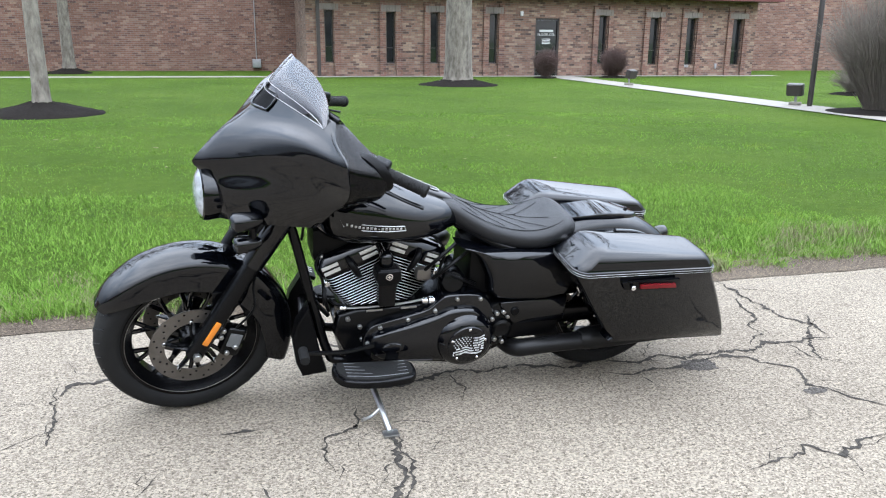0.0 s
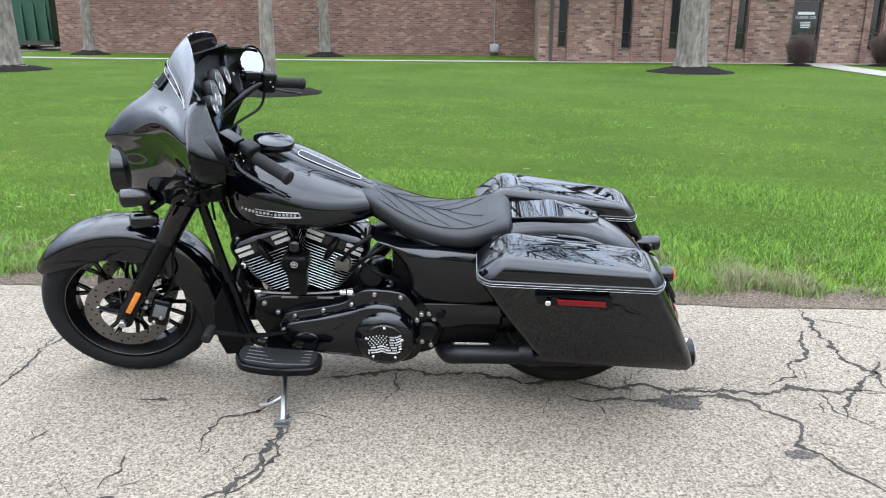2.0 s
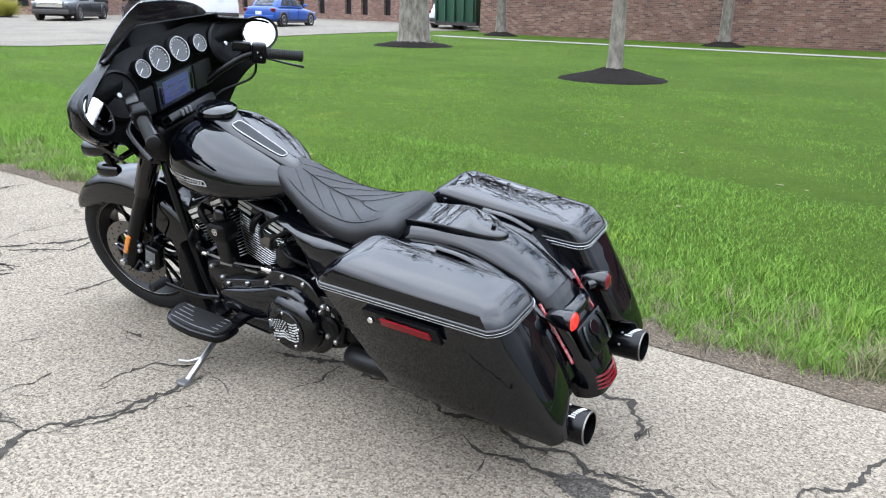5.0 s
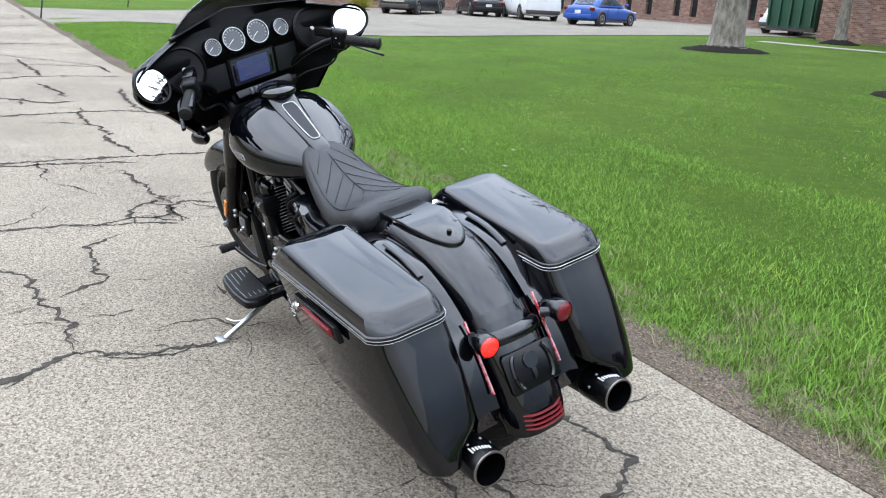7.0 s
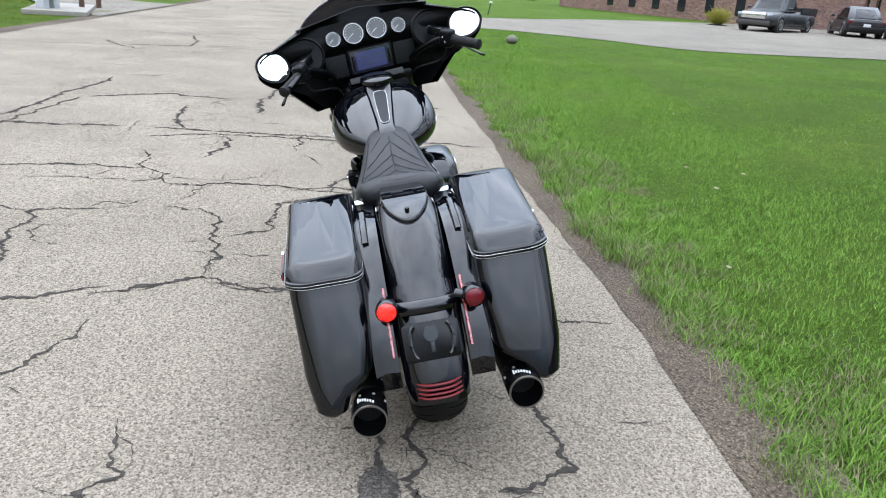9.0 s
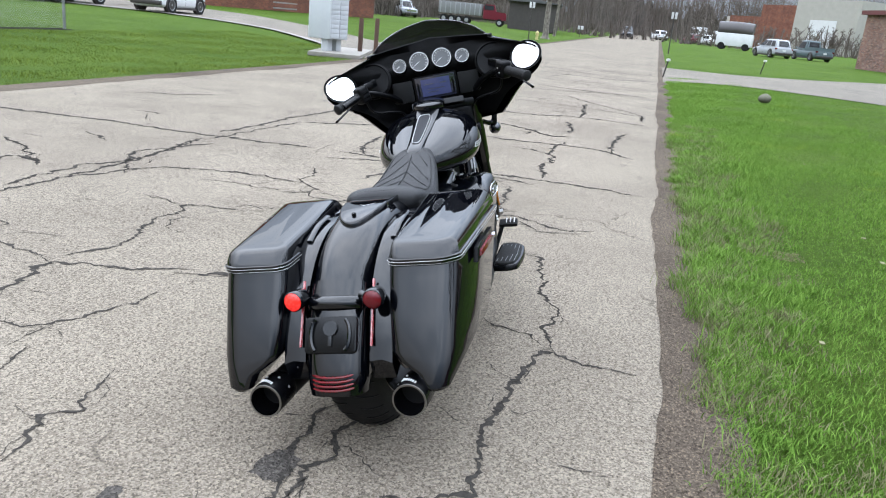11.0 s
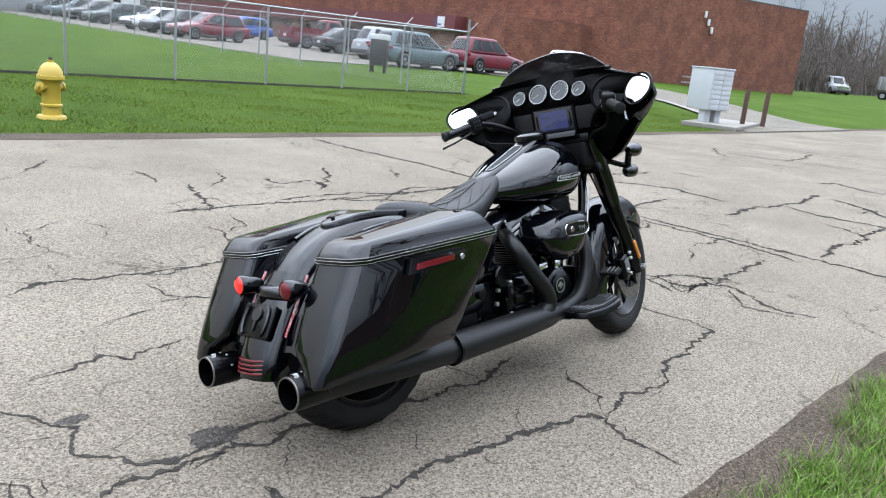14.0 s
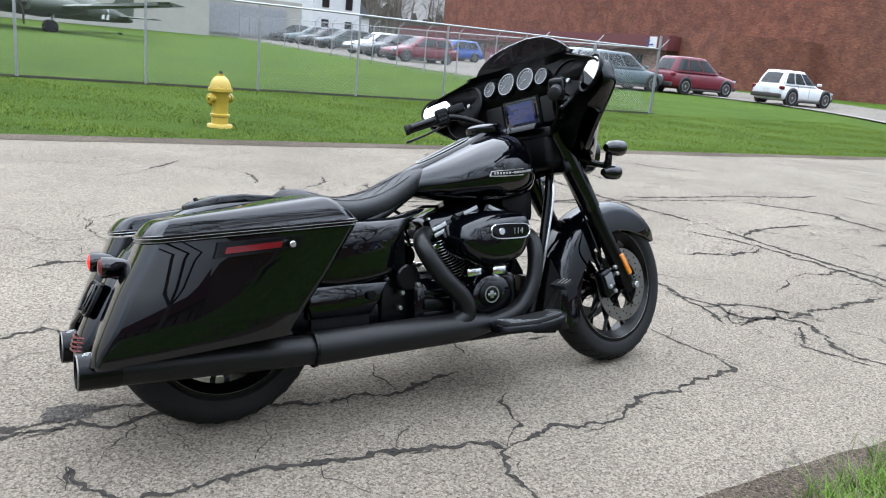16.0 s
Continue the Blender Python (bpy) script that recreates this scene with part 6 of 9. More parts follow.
def seat_top(x, y):
    i = interp
    xs = [-t[0] for t in SEAT]
    w, zb, zt = i(-x, xs, [t[1] for t in SEAT]), i(-x, xs, [t[2] for t in SEAT]), i(-x, xs, [t[3] for t in SEAT])
    zc = zb + 0.62 * (zt - zb)
    for _ in range(3):
        q = min(0.97, abs(y) / (w * 0.93))
        z = zc + (zt - zc) * (1 - q ** 3.0) ** (1 / 3.0)
    return z + 0.0005


st = bmesh.new()
for s in (1, -1):
    for x0, y0, x1, y1 in ((0.70, 0.004, 0.60, 0.076), (0.63, 0.004, 0.50, 0.100), (0.56, 0.004, 0.42, 0.112), (0.49, 0.004, 0.34, 0.116), (0.43, 0.004, 0.31, 0.07)):
        add(st, tube([(x0 + (x1 - x0) * k / 8, s * (y0 + (y1 - y0) * k / 8), seat_top(x0 + (x1 - x0) * k / 8, y0 + (y1 - y0) * k / 8)) for k in range(9)], 0.0009, 5, 1))
    add(st, tube([(x, s * y, seat_top(x, y)) for x, y in ((0.72, 0.045), (0.66, 0.074), (0.60, 0.090), (0.52, 0.106), (0.44, 0.118), (0.37, 0.124), (0.31, 0.122), (0.27, 0.11), (0.235, 0.07), (0.225, 0.0))], 0.0012, 5, 4))
add(st, tube([(x, 0, seat_top(x, 0)) for x in (0.735, 0.66, 0.58, 0.50, 0.42)], 0.0014, 5, 4))
part("seat_seam", st, M_PLASTIC, seat, "stitched seams in a chevron")

# rear fender and its extension
def fender_ring(x, z, nx, nz, w, depth, th=0.005):
    out = []
    for k in range(15):
        u = -1 + 2 * k / 14
        y = w * math.sin(u * math.pi / 2)
        dr = -w * 0.66 * (1 - math.sqrt(max(0.0, 1 - abs(math.sin(u * math.pi / 2)) ** 3.0)))
        out.append((y, dr))
    out = [(-w, -w * 0.66 - depth), *out, (w, -w * 0.66 - depth)]
    ring = out + [(y * 0.95, r - th) for y, r in reversed(out)]
    return [(x + nx * r, y, z + nz * r) for y, r in ring]


def fender(path, th=0.005):
    pts = spline([Vector((x, z, 0)) for x, z, w, d in path], 5)
    wd = spline([Vector((w, d, 0)) for x, z, w, d in path], 5)
    rings = []
    for i, p in enumerate(pts):
        t = pts[min(i + 1, len(pts) - 1)] - pts[max(0, i - 1)]
        t.normalize()
        rings.append(fender_ring(p.x, p.y, t.y, -t.x, wd[i].x, wd[i].y, th))
    return loft(rings)


rear_fender = part("rear_fender", fender([(0.33, 0.660, 0.105, 0.02), (0.24, 0.695, 0.104, 0.03), (0.12, 0.712, 0.102, 0.03), (0.0, 0.705, 0.099, 0.03), (-0.12, 0.666, 0.096, 0.03), (-0.22, 0.603, 0.093, 0.025), (-0.29, 0.525, 0.090, 0.02), (-0.315, 0.48, 0.088, 0.01)]), M_BLACK, bike, "gloss black rear mudguard", sharp=50)
tail = part("tail_section", fender([(-0.285, 0.540, 0.094, 0.02), (-0.325, 0.480, 0.094, 0.03), (-0.365, 0.410, 0.092, 0.03), (-0.398, 0.340, 0.090, 0.03), (-0.412, 0.300, 0.088, 0.03), (-0.418, 0.262, 0.084, 0.02)], 0.006), M_BLACK, rear_fender, "gloss black stretched fender tail", sharp=50)
def pad_z(x, y, d):
    return x, y, interp(x, [-0.12, -0.06, 0.0, 0.06, 0.12, 0.24], [0.6685, 0.690, 0.7065, 0.7125, 0.714, 0.699]) - 0.9 * y * y + d


pad_edge = [(0.215, 0.066), (0.215, -0.066)] + [(0.08 - 0.178 * math.cos(a), 0.074 * math.sin(a)) for a in (radians(-88 + 176 * k / 24) for k in range(25))]
part("passenger_pad_cover", slab(pad_edge, pad_z, -0.006, 0.013, 0.006), M_BLACK, rear_fender, "flat black cover plate behind the seat")
part("cover_bolt", bolts([(-0.055, 0, 0.705)], (-0.3, 0, 0.95), 0.007, 0.014), M_SATIN, rear_fender)
for k in range(4):
    bm = bmesh.new()
    z = 0.318 - k * 0.012
    add(bm, tube([(interp(z, [0.26, 0.30, 0.34], [-0.426, -0.420, -0.406]) + 0.055 * (abs(u) ** 3) , 0.082 * u, z) for u in [x / 6 for x in range(-6, 7)]], 0.0038, 6, 1))
    part("tail_light_strip", bm, M_REDLENS, tail, "red light strip")
# plate mount recess and bracket
PL = Matrix.Translation((-0.362, 0, 0.425)) @ Matrix.Rotation(radians(27), 4, 'Y')
plate = part("plate_mount", slab(rrect(-0.078, 0.078, -0.052, 0.052, 0.012), lambda u, v, d: (d, u, v), 0.004, -0.008, 0.003), M_SATIN, tail, "empty black licence plate mount", m=PL)
part("mount_disc", add(disc_cyl((-0.010, 0, 0.018), (1, 0, 0), 0.022, 0.008), box(-0.010, 0, -0.008, 0.006, 0.012, 0.05, 0.002)), M_BLACK, plate, m=PL)
for s in (1, -1):
    part("mount_arc", tube([(-0.010, s * (0.040 + 0.018 * math.cos(a)), 0.045 * math.sin(a)) for a in (radians(-75 + 150 * k / 10) for k in range(11))], 0.006, 6, 1), M_BLACK, plate, m=PL)
# rear turn lamps
part("tail_collar", fender([(-0.268, 0.562, 0.0965, 0.0), (-0.292, 0.528, 0.098, 0.0), (-0.315, 0.492, 0.0975, 0.0)], 0.005), M_BLACK, tail, "gloss black collar across the fender", sharp=50)
part("plate_hood", loft([[(-0.296 - 0.026 * c_ + dx, y_, 0.508 + 0.010 * c_ + dz) for dx, dz in ((0.004, -0.026), (-0.010, -0.024), (-0.012, -0.008), (-0.002, 0.004), (0.016, 0.006))] for y_, c_ in ((y0 / 10 * 0.082, 1 - (abs(y0) / 10) ** 2.5) for y0 in range(-10, 11))]), M_BLACK, tail, "gloss black hood over the plate mount", sharp=60)
for s in (1, -1):
    part("lamp_stalk", tube([(-0.305, 0.088 * s, 0.522), (-0.318, 0.105 * s, 0.522), (-0.326, 0.116 * s - 0.010, 0.522)], [0.016, 0.013, 0.014], 10), M_BLACK, tail)
for s, mt, lb in ((1, M_LITRED, "lit red lens"), (-1, M_DARKLENS, "smoked red lens")):
    c = (-0.330, 0.118 * s - 0.012, 0.522)
    h_ = part("tail_lamp", lathe([(0.0, -0.060), (0.014, -0.058), (0.026, -0.035), (0.030, 0.0), (0.030, 0.018), (0.027, 0.022)], c, (-1, 0.06 * s, 0.05), 24), M_BLACK, tail, "black bullet tail lamp")
    part("lens", lathe([(0.0275, 0.019), (0.020, 0.026), (0, 0.030)], c, (-1, 0.06 * s, 0.05), 24), mt, h_, lb)
# filler panels between fender and bags with chromed slots
for s in (1, -1):
    fp = bmesh.new()
    ring = []
    prof = spline([Vector((x, z, 0)) for x, z in ((0.20, 0.665), (0.08, 0.672), (-0.05, 0.655), (-0.16, 0.605), (-0.25, 0.525), (-0.31, 0.43), (-0.35, 0.34))], 4)
    rows = [[(p.x, s * 0.098, p.y), (p.x, s * 0.135, p.y + 0.004), (p.x, s * 0.165, p.y - 0.006), (p.x + 0.02, s * 0.165, p.y - 0.06), (p.x + 0.02, s * 0.098, p.y - 0.06)] for p in prof]
    fpo = part("filler_panel", loft(rows), M_BLACK, rear_fender, "gloss black filler panel beside the fender")
    slot = [(0.06, 0.680), (-0.03, 0.668), (-0.11, 0.638)]
    part("panel_rail", tube([(x, s * 0.137, z + 0.002) for x, z in slot], 0.010, 8, 5, flat=0.5), M_BLACK, fpo)
    led = tube([(-0.249, s * 0.108, 0.553), (-0.290, s * 0.108, 0.482), (-0.322, s * 0.108, 0.426), (-0.346, s * 0.108, 0.384)], 0.0045, 6, 4)
    part("led_strip", led, M_LEDRED, fpo, "narrow red light strip")


# saddlebags: outlines (rear x, front x, inner y, outer y) stacked in height
def bag_ring(x0, x1, y0, y1, zr, zf, r, s, bow=0.03):
    out = []
    for x, y in rrect(x0, x1, y0, y1, r, 4):
        u = (x - x0) / (x1 - x0)
        k_ = 1.0 if u < 0.5 else 0.45
        y2 = y - (bow * k_ * abs(2 * u - 1) ** 3.6 * (1 if y > (y0 + y1) / 2 else 0))
        out.append((x, s * y2, zr + (zf - zr) * u))
    return out


for s in (1, -1):
    bag = thing_ = part("saddlebag", loft([bag_ring(-0.402, 0.135, 0.268, 0.366, 0.270, 0.318, 0.022, s, 0.055), bag_ring(-0.408, 0.122, 0.252, 0.378, 0.280, 0.330, 0.026, s, 0.062), bag_ring(-0.398, 0.140, 0.235, 0.381, 0.318, 0.355, 0.03, s, 0.06), bag_ring(-0.383, 0.160, 0.185, 0.384, 0.350, 0.380, 0.033, s, 0.056), bag_ring(-0.374, 0.170, 0.168, 0.386, 0.372, 0.398, 0.035, s, 0.055), bag_ring(-0.330, 0.235, 0.162, 0.391, 0.47, 0.485, 0.035, s, 0.058), bag_ring(-0.282, 0.300, 0.158, 0.395, 0.560, 0.585, 0.035, s, 0.056), bag_ring(-0.268, 0.325, 0.158, 0.396, 0.590, 0.622, 0.035, s, 0.056)]), M_BLACK, bike, "gloss black stretched hard saddlebag", sharp=45)
    lidr = []
    for e, h, r in ((0.0, 0.0, 0.038), (-0.005, 0.002, 0.04), (-0.0055, 0.017, 0.04), (-0.001, 0.0195, 0.04), (0.000, 0.023, 0.040), (0.002, 0.040, 0.038), (0.006, 0.060, 0.036), (0.011, 0.0715, 0.034), (0.018, 0.0790, 0.032), (0.028, 0.0830, 0.030), (0.045, 0.0850, 0.026), (0.080, 0.0865, 0.020), (0.115, 0.0870, 0.012)):
        up_ = max(0.0, h - 0.023)
        x0, x1, y0, y1 = -0.268 + e * 0.7 + up_ * 0.42, 0.325 - e * 0.8 - up_ * 1.05, 0.158 + e * 0.50, 0.396 - e * 0.92
        ring = []
        for x, y, z in bag_ring(x0, x1, y0, y1, 0.593, 0.626, min(r, (y1 - y0) * 0.3), s, 0.056):
            u = (x + 0.268) / 0.593
            rise = (0.56 + 0.44 * math.sin(min(1.0, max(0.0, u) * 1.15) * math.pi / 2)) * (1 - 0.10 * max(0.0, (u - 0.78) / 0.22) ** 2)
            ring.append((x, y, z + 0.020 + (h - 0.020) * rise if h > 0.0198 else z + h))
        lidr.append(ring)
    lid = part("bag_lid", loft(lidr), M_BLACK, bag, "gloss black bag lid", sharp=30)
    seam = bag_ring(-0.2745, 0.331, 0.152, 0.4025, 0.6035, 0.6365, 0.042, s, 0.056)
    seam2 = bag_ring(-0.2735, 0.330, 0.153, 0.4015, 0.5945, 0.6275, 0.042, s, 0.056)
    part("lid_pinstripe", tube(seam2 + [seam2[0]], 0.0007, 5, 1), M_SILVERLINE, lid, "fine bright line round the lid")
    part("lid_pinstripe", tube(seam + [seam[0]], 0.0009, 5, 1), M_SILVERLINE, lid, "fine bright line round the lid")
    rf = [(-0.078, 0.560), (0.076, 0.571), (0.080, 0.587), (-0.072, 0.577)]
    hold = part("reflector_frame", slab([(-0.105, 0.547), (0.135, 0.566), (0.148, 0.596), (-0.092, 0.590)], lambda x, z, d: (x, s * (0.395 - 0.06 * ((x - 0.03) / 0.3) ** 2 + d), z), -0.010, 0.004, 0.002), M_SATIN, bag, "black latch and reflector frame")
    part("reflector", slab(rf, lambda x, z, d: (x, s * (0.400 - 0.06 * ((x - 0.03) / 0.3) ** 2 + d), z), -0.004, 0.004, 0.002), M_REDLENS, hold, "long red side reflector")
    part("lock", disc_cyl((0.108, s * 0.402, 0.578), (0, s, 0), 0.009, 0.010, 16), M_CHROME, hold, "chrome lock")
    part("lid_hinge", tube([(0.21, s * 0.165, 0.675), (0.26, s * 0.19, 0.682), (0.28, s * 0.24, 0.676)], 0.012, 8), M_BLACK, bag, "black hinge lever")
    for x, z in ((0.26, 0.655), (-0.10, 0.60)):
        part("docking_post", disc_cyl((x, s * 0.145, z), (0, 1, 0), 0.014, 0.05), M_CHROME, bag, "chrome docking post")

# mufflers
for s in (1, -1):
    y = 0.200 if s > 0 else -0.228
    my = tube([(0.30 if s < 0 else 0.175, y, 0.242), (0.13 if s > 0 else 0.2, y, 0.242), (0.0, y, 0.247), (-0.36, y, 0.256)], [0.047 if s < 0 else 0.036, 0.046, 0.048, 0.047], 24, 3)
    mf = part("muffler", my, M_MATTE, bike, "matte black muffler")
    tip = part("muffler_tip", lathe([(0.047, -0.06), (0.0495, -0.05), (0.0495, 0.045), (0.0475, 0.050), (0.0435, 0.049), (0.042, 0.03), (0.041, -0.05), (0.0, -0.05)], (-0.385, y, 0.2565), (-1, 0, 0.018), 40), M_SATIN, mf, "black contrast-cut muffler tip")
    part("tip_ring", lathe([(0.0490, 0.0455), (0.0480, 0.0505), (0.0435, 0.0503)], (-0.385, y, 0.2565), (-1, 0, 0.018), 40), M_DISC, tip, "thin machined ring")
    mk = bmesh.new()
    for k in range(7):
        a = radians(62 + k * 8)
        add(mk, box(-0.392 - 0.0035 * k, y + 0.0497 * math.cos(a), 0.2565 + 0.0497 * math.sin(a), 0.013 if k else 0.022, 0.004, 0.002))
    part("tip_marks", mk, M_WHITE, tip, "small white script-like bars")
    bolt_row("tip_rivet", [(-0.37, y + 0.049 * math.cos(a), 0.2565 + 0.049 * math.sin(a)) for a in (0.4, 1.2, 2.0, 2.8)], (0, 0, 1), 0.004, 0.006, M_STEEL, tip)
part("crossover_pipe", tube([(0.165, 0.200, 0.236), (0.30, 0.195, 0.230), (0.375, 0.185, 0.222), (0.425, 0.155, 0.205), (0.450, 0.06, 0.195), (0.45, -0.10, 0.20)], [0.036, 0.034, 0.035, 0.036, 0.036, 0.036], 16), M_MATTE, bike, "matte black crossover pipe")
rp = part("exhaust_collector", tube([(0.30, -0.228, 0.242), (0.22, -0.228, 0.243), (0.60, -0.222, 0.250), (0.78, -0.212, 0.252), (0.90, -0.200, 0.252)][1:], [0.053, 0.052, 0.048, 0.032], 20, 4), M_MATTE, bike, "matte black exhaust collector and heat shield")
part("collector_clamp", lathe([(0.054, -0.005), (0.057, -0.005), (0.057, 0.005), (0.054, 0.005)], (0.225, -0.228, 0.243), (1, 0, 0), 28, True), M_SATIN, rp, "black clamp ring")
part("rear_header", tube([(0.715, -0.085, 0.575), (0.66, -0.150, 0.560), (0.645, -0.200, 0.520), (0.70, -0.225, 0.430), (0.775, -0.228, 0.350), (0.785, -0.222, 0.290), (0.70, -0.220, 0.252)], [0.026, 0.029, 0.031, 0.032, 0.032, 0.034, 0.036], 16), M_MATTE, rp, "matte black rear cylinder header")
part("front_header", tube([(1.10, -0.085, 0.575), (1.125, -0.150, 0.545), (1.12, -0.185, 0.480), (1.095, -0.200, 0.380), (1.03, -0.205, 0.295), (0.93, -0.203, 0.257), (0.86, -0.205, 0.252)], [0.026, 0.028, 0.029, 0.029, 0.030, 0.031, 0.033], 16), M_MATTE, rp, "matte black front cylinder header")

# frame
frame_tubes = bmesh.new()
for s in (1, -1):
    add(frame_tubes, tube([(1.30, s * 0.045, 0.84), (1.268, s * 0.085, 0.72), (1.206, s * 0.105, 0.45), (1.155, s * 0.110, 0.25), (1.10, s * 0.115, 0.205), (0.85, s * 0.120, 0.195), (0.55, s * 0.125, 0.200), (0.46, s * 0.125, 0.26), (0.42, s * 0.125, 0.42), (0.46, s * 0.12, 0.60)], 0.017, 10))
    add(frame_tubes, tube([(1.27, s * 0.03, 0.86), (1.0, s * 0.03, 0.84), (0.72, s * 0.05, 0.74), (0.46, s * 0.12, 0.62), (0.1, s * 0.13, 0.60)], 0.016, 10))
frame_ob = part("frame", frame_tubes, M_SATIN, bike, "black tubular frame")
part("steering_neck", tube([(1.30, 0, 0.78), (1.235, 0, 0.92)], 0.04, 16, 1), M_SATIN, frame_ob)
for s in (1, -1):
    part("swingarm", box(0.24, 0.118 * s, 0.315, 0.52, 0.032, 0.070, 0.012), M_SATIN, frame_ob, "black swingarm")
    # Black box added to close the open gap behind the pipe.
    part("gap_filler", box(0.355, 0.120 * s, 0.285, 0.21, 0.060, 0.085, 0.015), M_PLASTIC, frame_ob, "black filler box behind the pipe")
for s in (1, -1):
    part("shock_absorber", tube([(0.10, s * 0.140, 0.36), (0.17, s * 0.142, 0.57)], 0.024, 12, 1), M_SATIN, frame_ob)
    up_ = [(0.690, 0.662), (0.640, 0.640), (0.598, 0.590), (0.560, 0.515), (0.522, 0.432), (0.235, 0.432), (0.235, 0.600), (0.300, 0.622), (0.420, 0.630), (0.560, 0.634), (0.640, 0.652)]
    part("side_cover", slab([(p.x, p.y) for p in spline([Vector((*p, 0)) for p in up_ + up_[:1]], 3)[:-1]], lambda x, z, d: (x, s * (0.100 + d - 0.035 * max(0.0, (x - 0.50) / 0.19)), z), 0.0, 0.080, 0.030), M_BLACK, bike, "gloss black frame cover under the seat", sharp=60)
    lo_ = [(0.518, 0.426), (0.490, 0.370), (0.455, 0.322), (0.235, 0.322), (0.235, 0.426)]
    part("battery_cover", slab(lo_, lambda x, z, d: (x, s * (0.100 + d), z), 0.0, 0.074, 0.012), M_BLACK, bike, "gloss black lower side cover", sharp=60)
    part("cover_knob", disc_cyl((0.452, s * 0.176, 0.385), (0, 1, 0), 0.017, 0.016, 18), M_PLASTIC, frame_ob, "black rubber plug")

# engine
crank = part("crankcase", add(box(0.93, 0, 0.315, 0.34, 0.22, 0.20, 0.04, 3), box(0.66, 0, 0.33, 0.30, 0.23, 0.22, 0.03, 3)), M_SATIN, bike, "black V-twin crankcase and gearbox", sharp=50)
CB = Vector((0.951, 0, 0.315))
for nm, ang, yoff in (("front_cylinder", 22.5, 0.012), ("rear_cylinder", -22.5, -0.012)):
    out_ = 1 if ang > 0 else -1
    Q = Matrix.Translation(CB + Vector((0, yoff, 0))) @ Matrix.Rotation(radians(ang), 4, 'Y')
    cyl = part(nm, disc_cyl((0, 0, 0.185), (0, 0, 1), 0.054, 0.17, 28), M_SATIN, bike, "black finned cylinder", m=Q)
    for k in range(15):
        h = k / 14
        wu, wv = 0.068 + 0.036 * min(1.0, h * 1.5), 0.080 + 0.014 * h
        z = 0.118 + k * 0.0118
        fin = slab(rrect(-wu, wu, -wv, wv, 0.026, 4), lambda u, v, dd: (u, v, dd), z, z + 0.0042)
        fo = part("fin", fin, M_SATIN, cyl, m=Q)
        o = rrect(-wu - 0.0004, wu + 0.0004, -wv - 0.0004, wv + 0.0004, 0.026, 4)
        part("fin_edge", tube([(u, v, z + 0.0021) for u, v in o + o[:1]], 0.0013, 4, 1), M_STEEL, fo, "bright cut fin edge", m=Q)
    part("cylinder_head", box(0, 0, 0.296, 0.196, 0.180, 0.030, 0.008), M_SATIN, cyl, m=Q)
    hd = part("rocker_box", loft([[(u, v, z) for u, v in rrect(-a, a, -b, b, 0.030, 4)] for a, b, z in ((0.112, 0.088, 0.296), (0.120, 0.094, 0.303), (0.121, 0.095, 0.340), (0.112, 0.088, 0.350), (0.106, 0.082, 0.362), (0.090, 0.070, 0.371))]), M_BLACK, cyl, "black rocker cover", m=Q)
    for s in (1, -1):
        for u, v, ln in ((-0.072, 0.334, 0.062), (0.072, 0.334, 0.062), (-0.072, 0.312, 0.060), (0.072, 0.312, 0.060)):
            part("head_highlight", box(u, s * 0.0945, v, ln, 0.004, 0.0135, 0.0018), M_PAD, hd, "bright machined pad", m=Q)
        part("plug_boot", tube([(0.004 * out_, s * 0.094, 0.342), (0.000, s * 0.118, 0.322), (-0.006 * out_, s * 0.122, 0.286), (-0.008 * out_, s * 0.112, 0.262)], [0.011, 0.0135, 0.012, 0.010], 10), M_PLASTIC, cyl, "black spark plug boot", m=Q)
        part("head_bolt", disc_cyl((0.108 * out_, s * 0.080, 0.272), (0, s, 0), 0.011, 0.024, 10), M_CHROME, cyl, "bright hose union", m=Q)
    bolt_row("rocker_bolt", [(u, v, 0.366) for u in (-0.085, 0.085) for v in (-0.062, 0.062)], (0, 0, 1), 0.008, 0.014, M_STEEL, hd, m=Q)
    for u in (-0.02, 0.02):
        part("pushrod_tube", tube([Q @ Vector((u, -0.098, 0.31)), Vector((0.951 + (0.03 if ang > 0 else -0.03) + u * 0.5, -0.115, 0.425))], 0.0095, 10, 1), M_SATIN, cyl, "pushrod tube")
    part("rocker_vent", tube([Q @ Vector((-0.02 * out_, 0.03, 0.372)), Q @ Vector((0.05 * out_, 0.05, 0.392)), Q @ Vector((0.115 * out_, 0.07, 0.352)), Q @ Vector((0.118 * out_, 0.088, 0.290)), Vector((0.951 + 0.215 * out_, 0.10, 0.44))], 0.0055, 8), M_PLASTIC, cyl, "thin black breather hose")
# horn cover between the cylinders: black stem, faceted collar, dome
horn = part("horn_cover", loft([[(0.950 + u * a, 0.150 + v * b, z) for u, v in rrect(-0.045, 0.045, -0.040, 0.040, 0.012)] for a, b, z in ((0.66, 0.6, 0.455), (0.74, 0.62, 0.530), (0.80, 0.7, 0.548))]), M_SATIN, bike, "black horn cover between the cylinders", sharp=30)
part("horn_collar", loft([[(0.950 + u * a, 0.152 + v * b, z) for u, v in rrect(-0.045, 0.045, -0.040, 0.040, 0.008, 2)] for a, b, z in ((0.80, 0.70, 0.544), (1.02, 0.86, 0.566), (0.98, 0.84, 0.598), (0.72, 0.66, 0.606))]), M_PLASTIC, horn, "grey-black faceted collar", sharp=25)
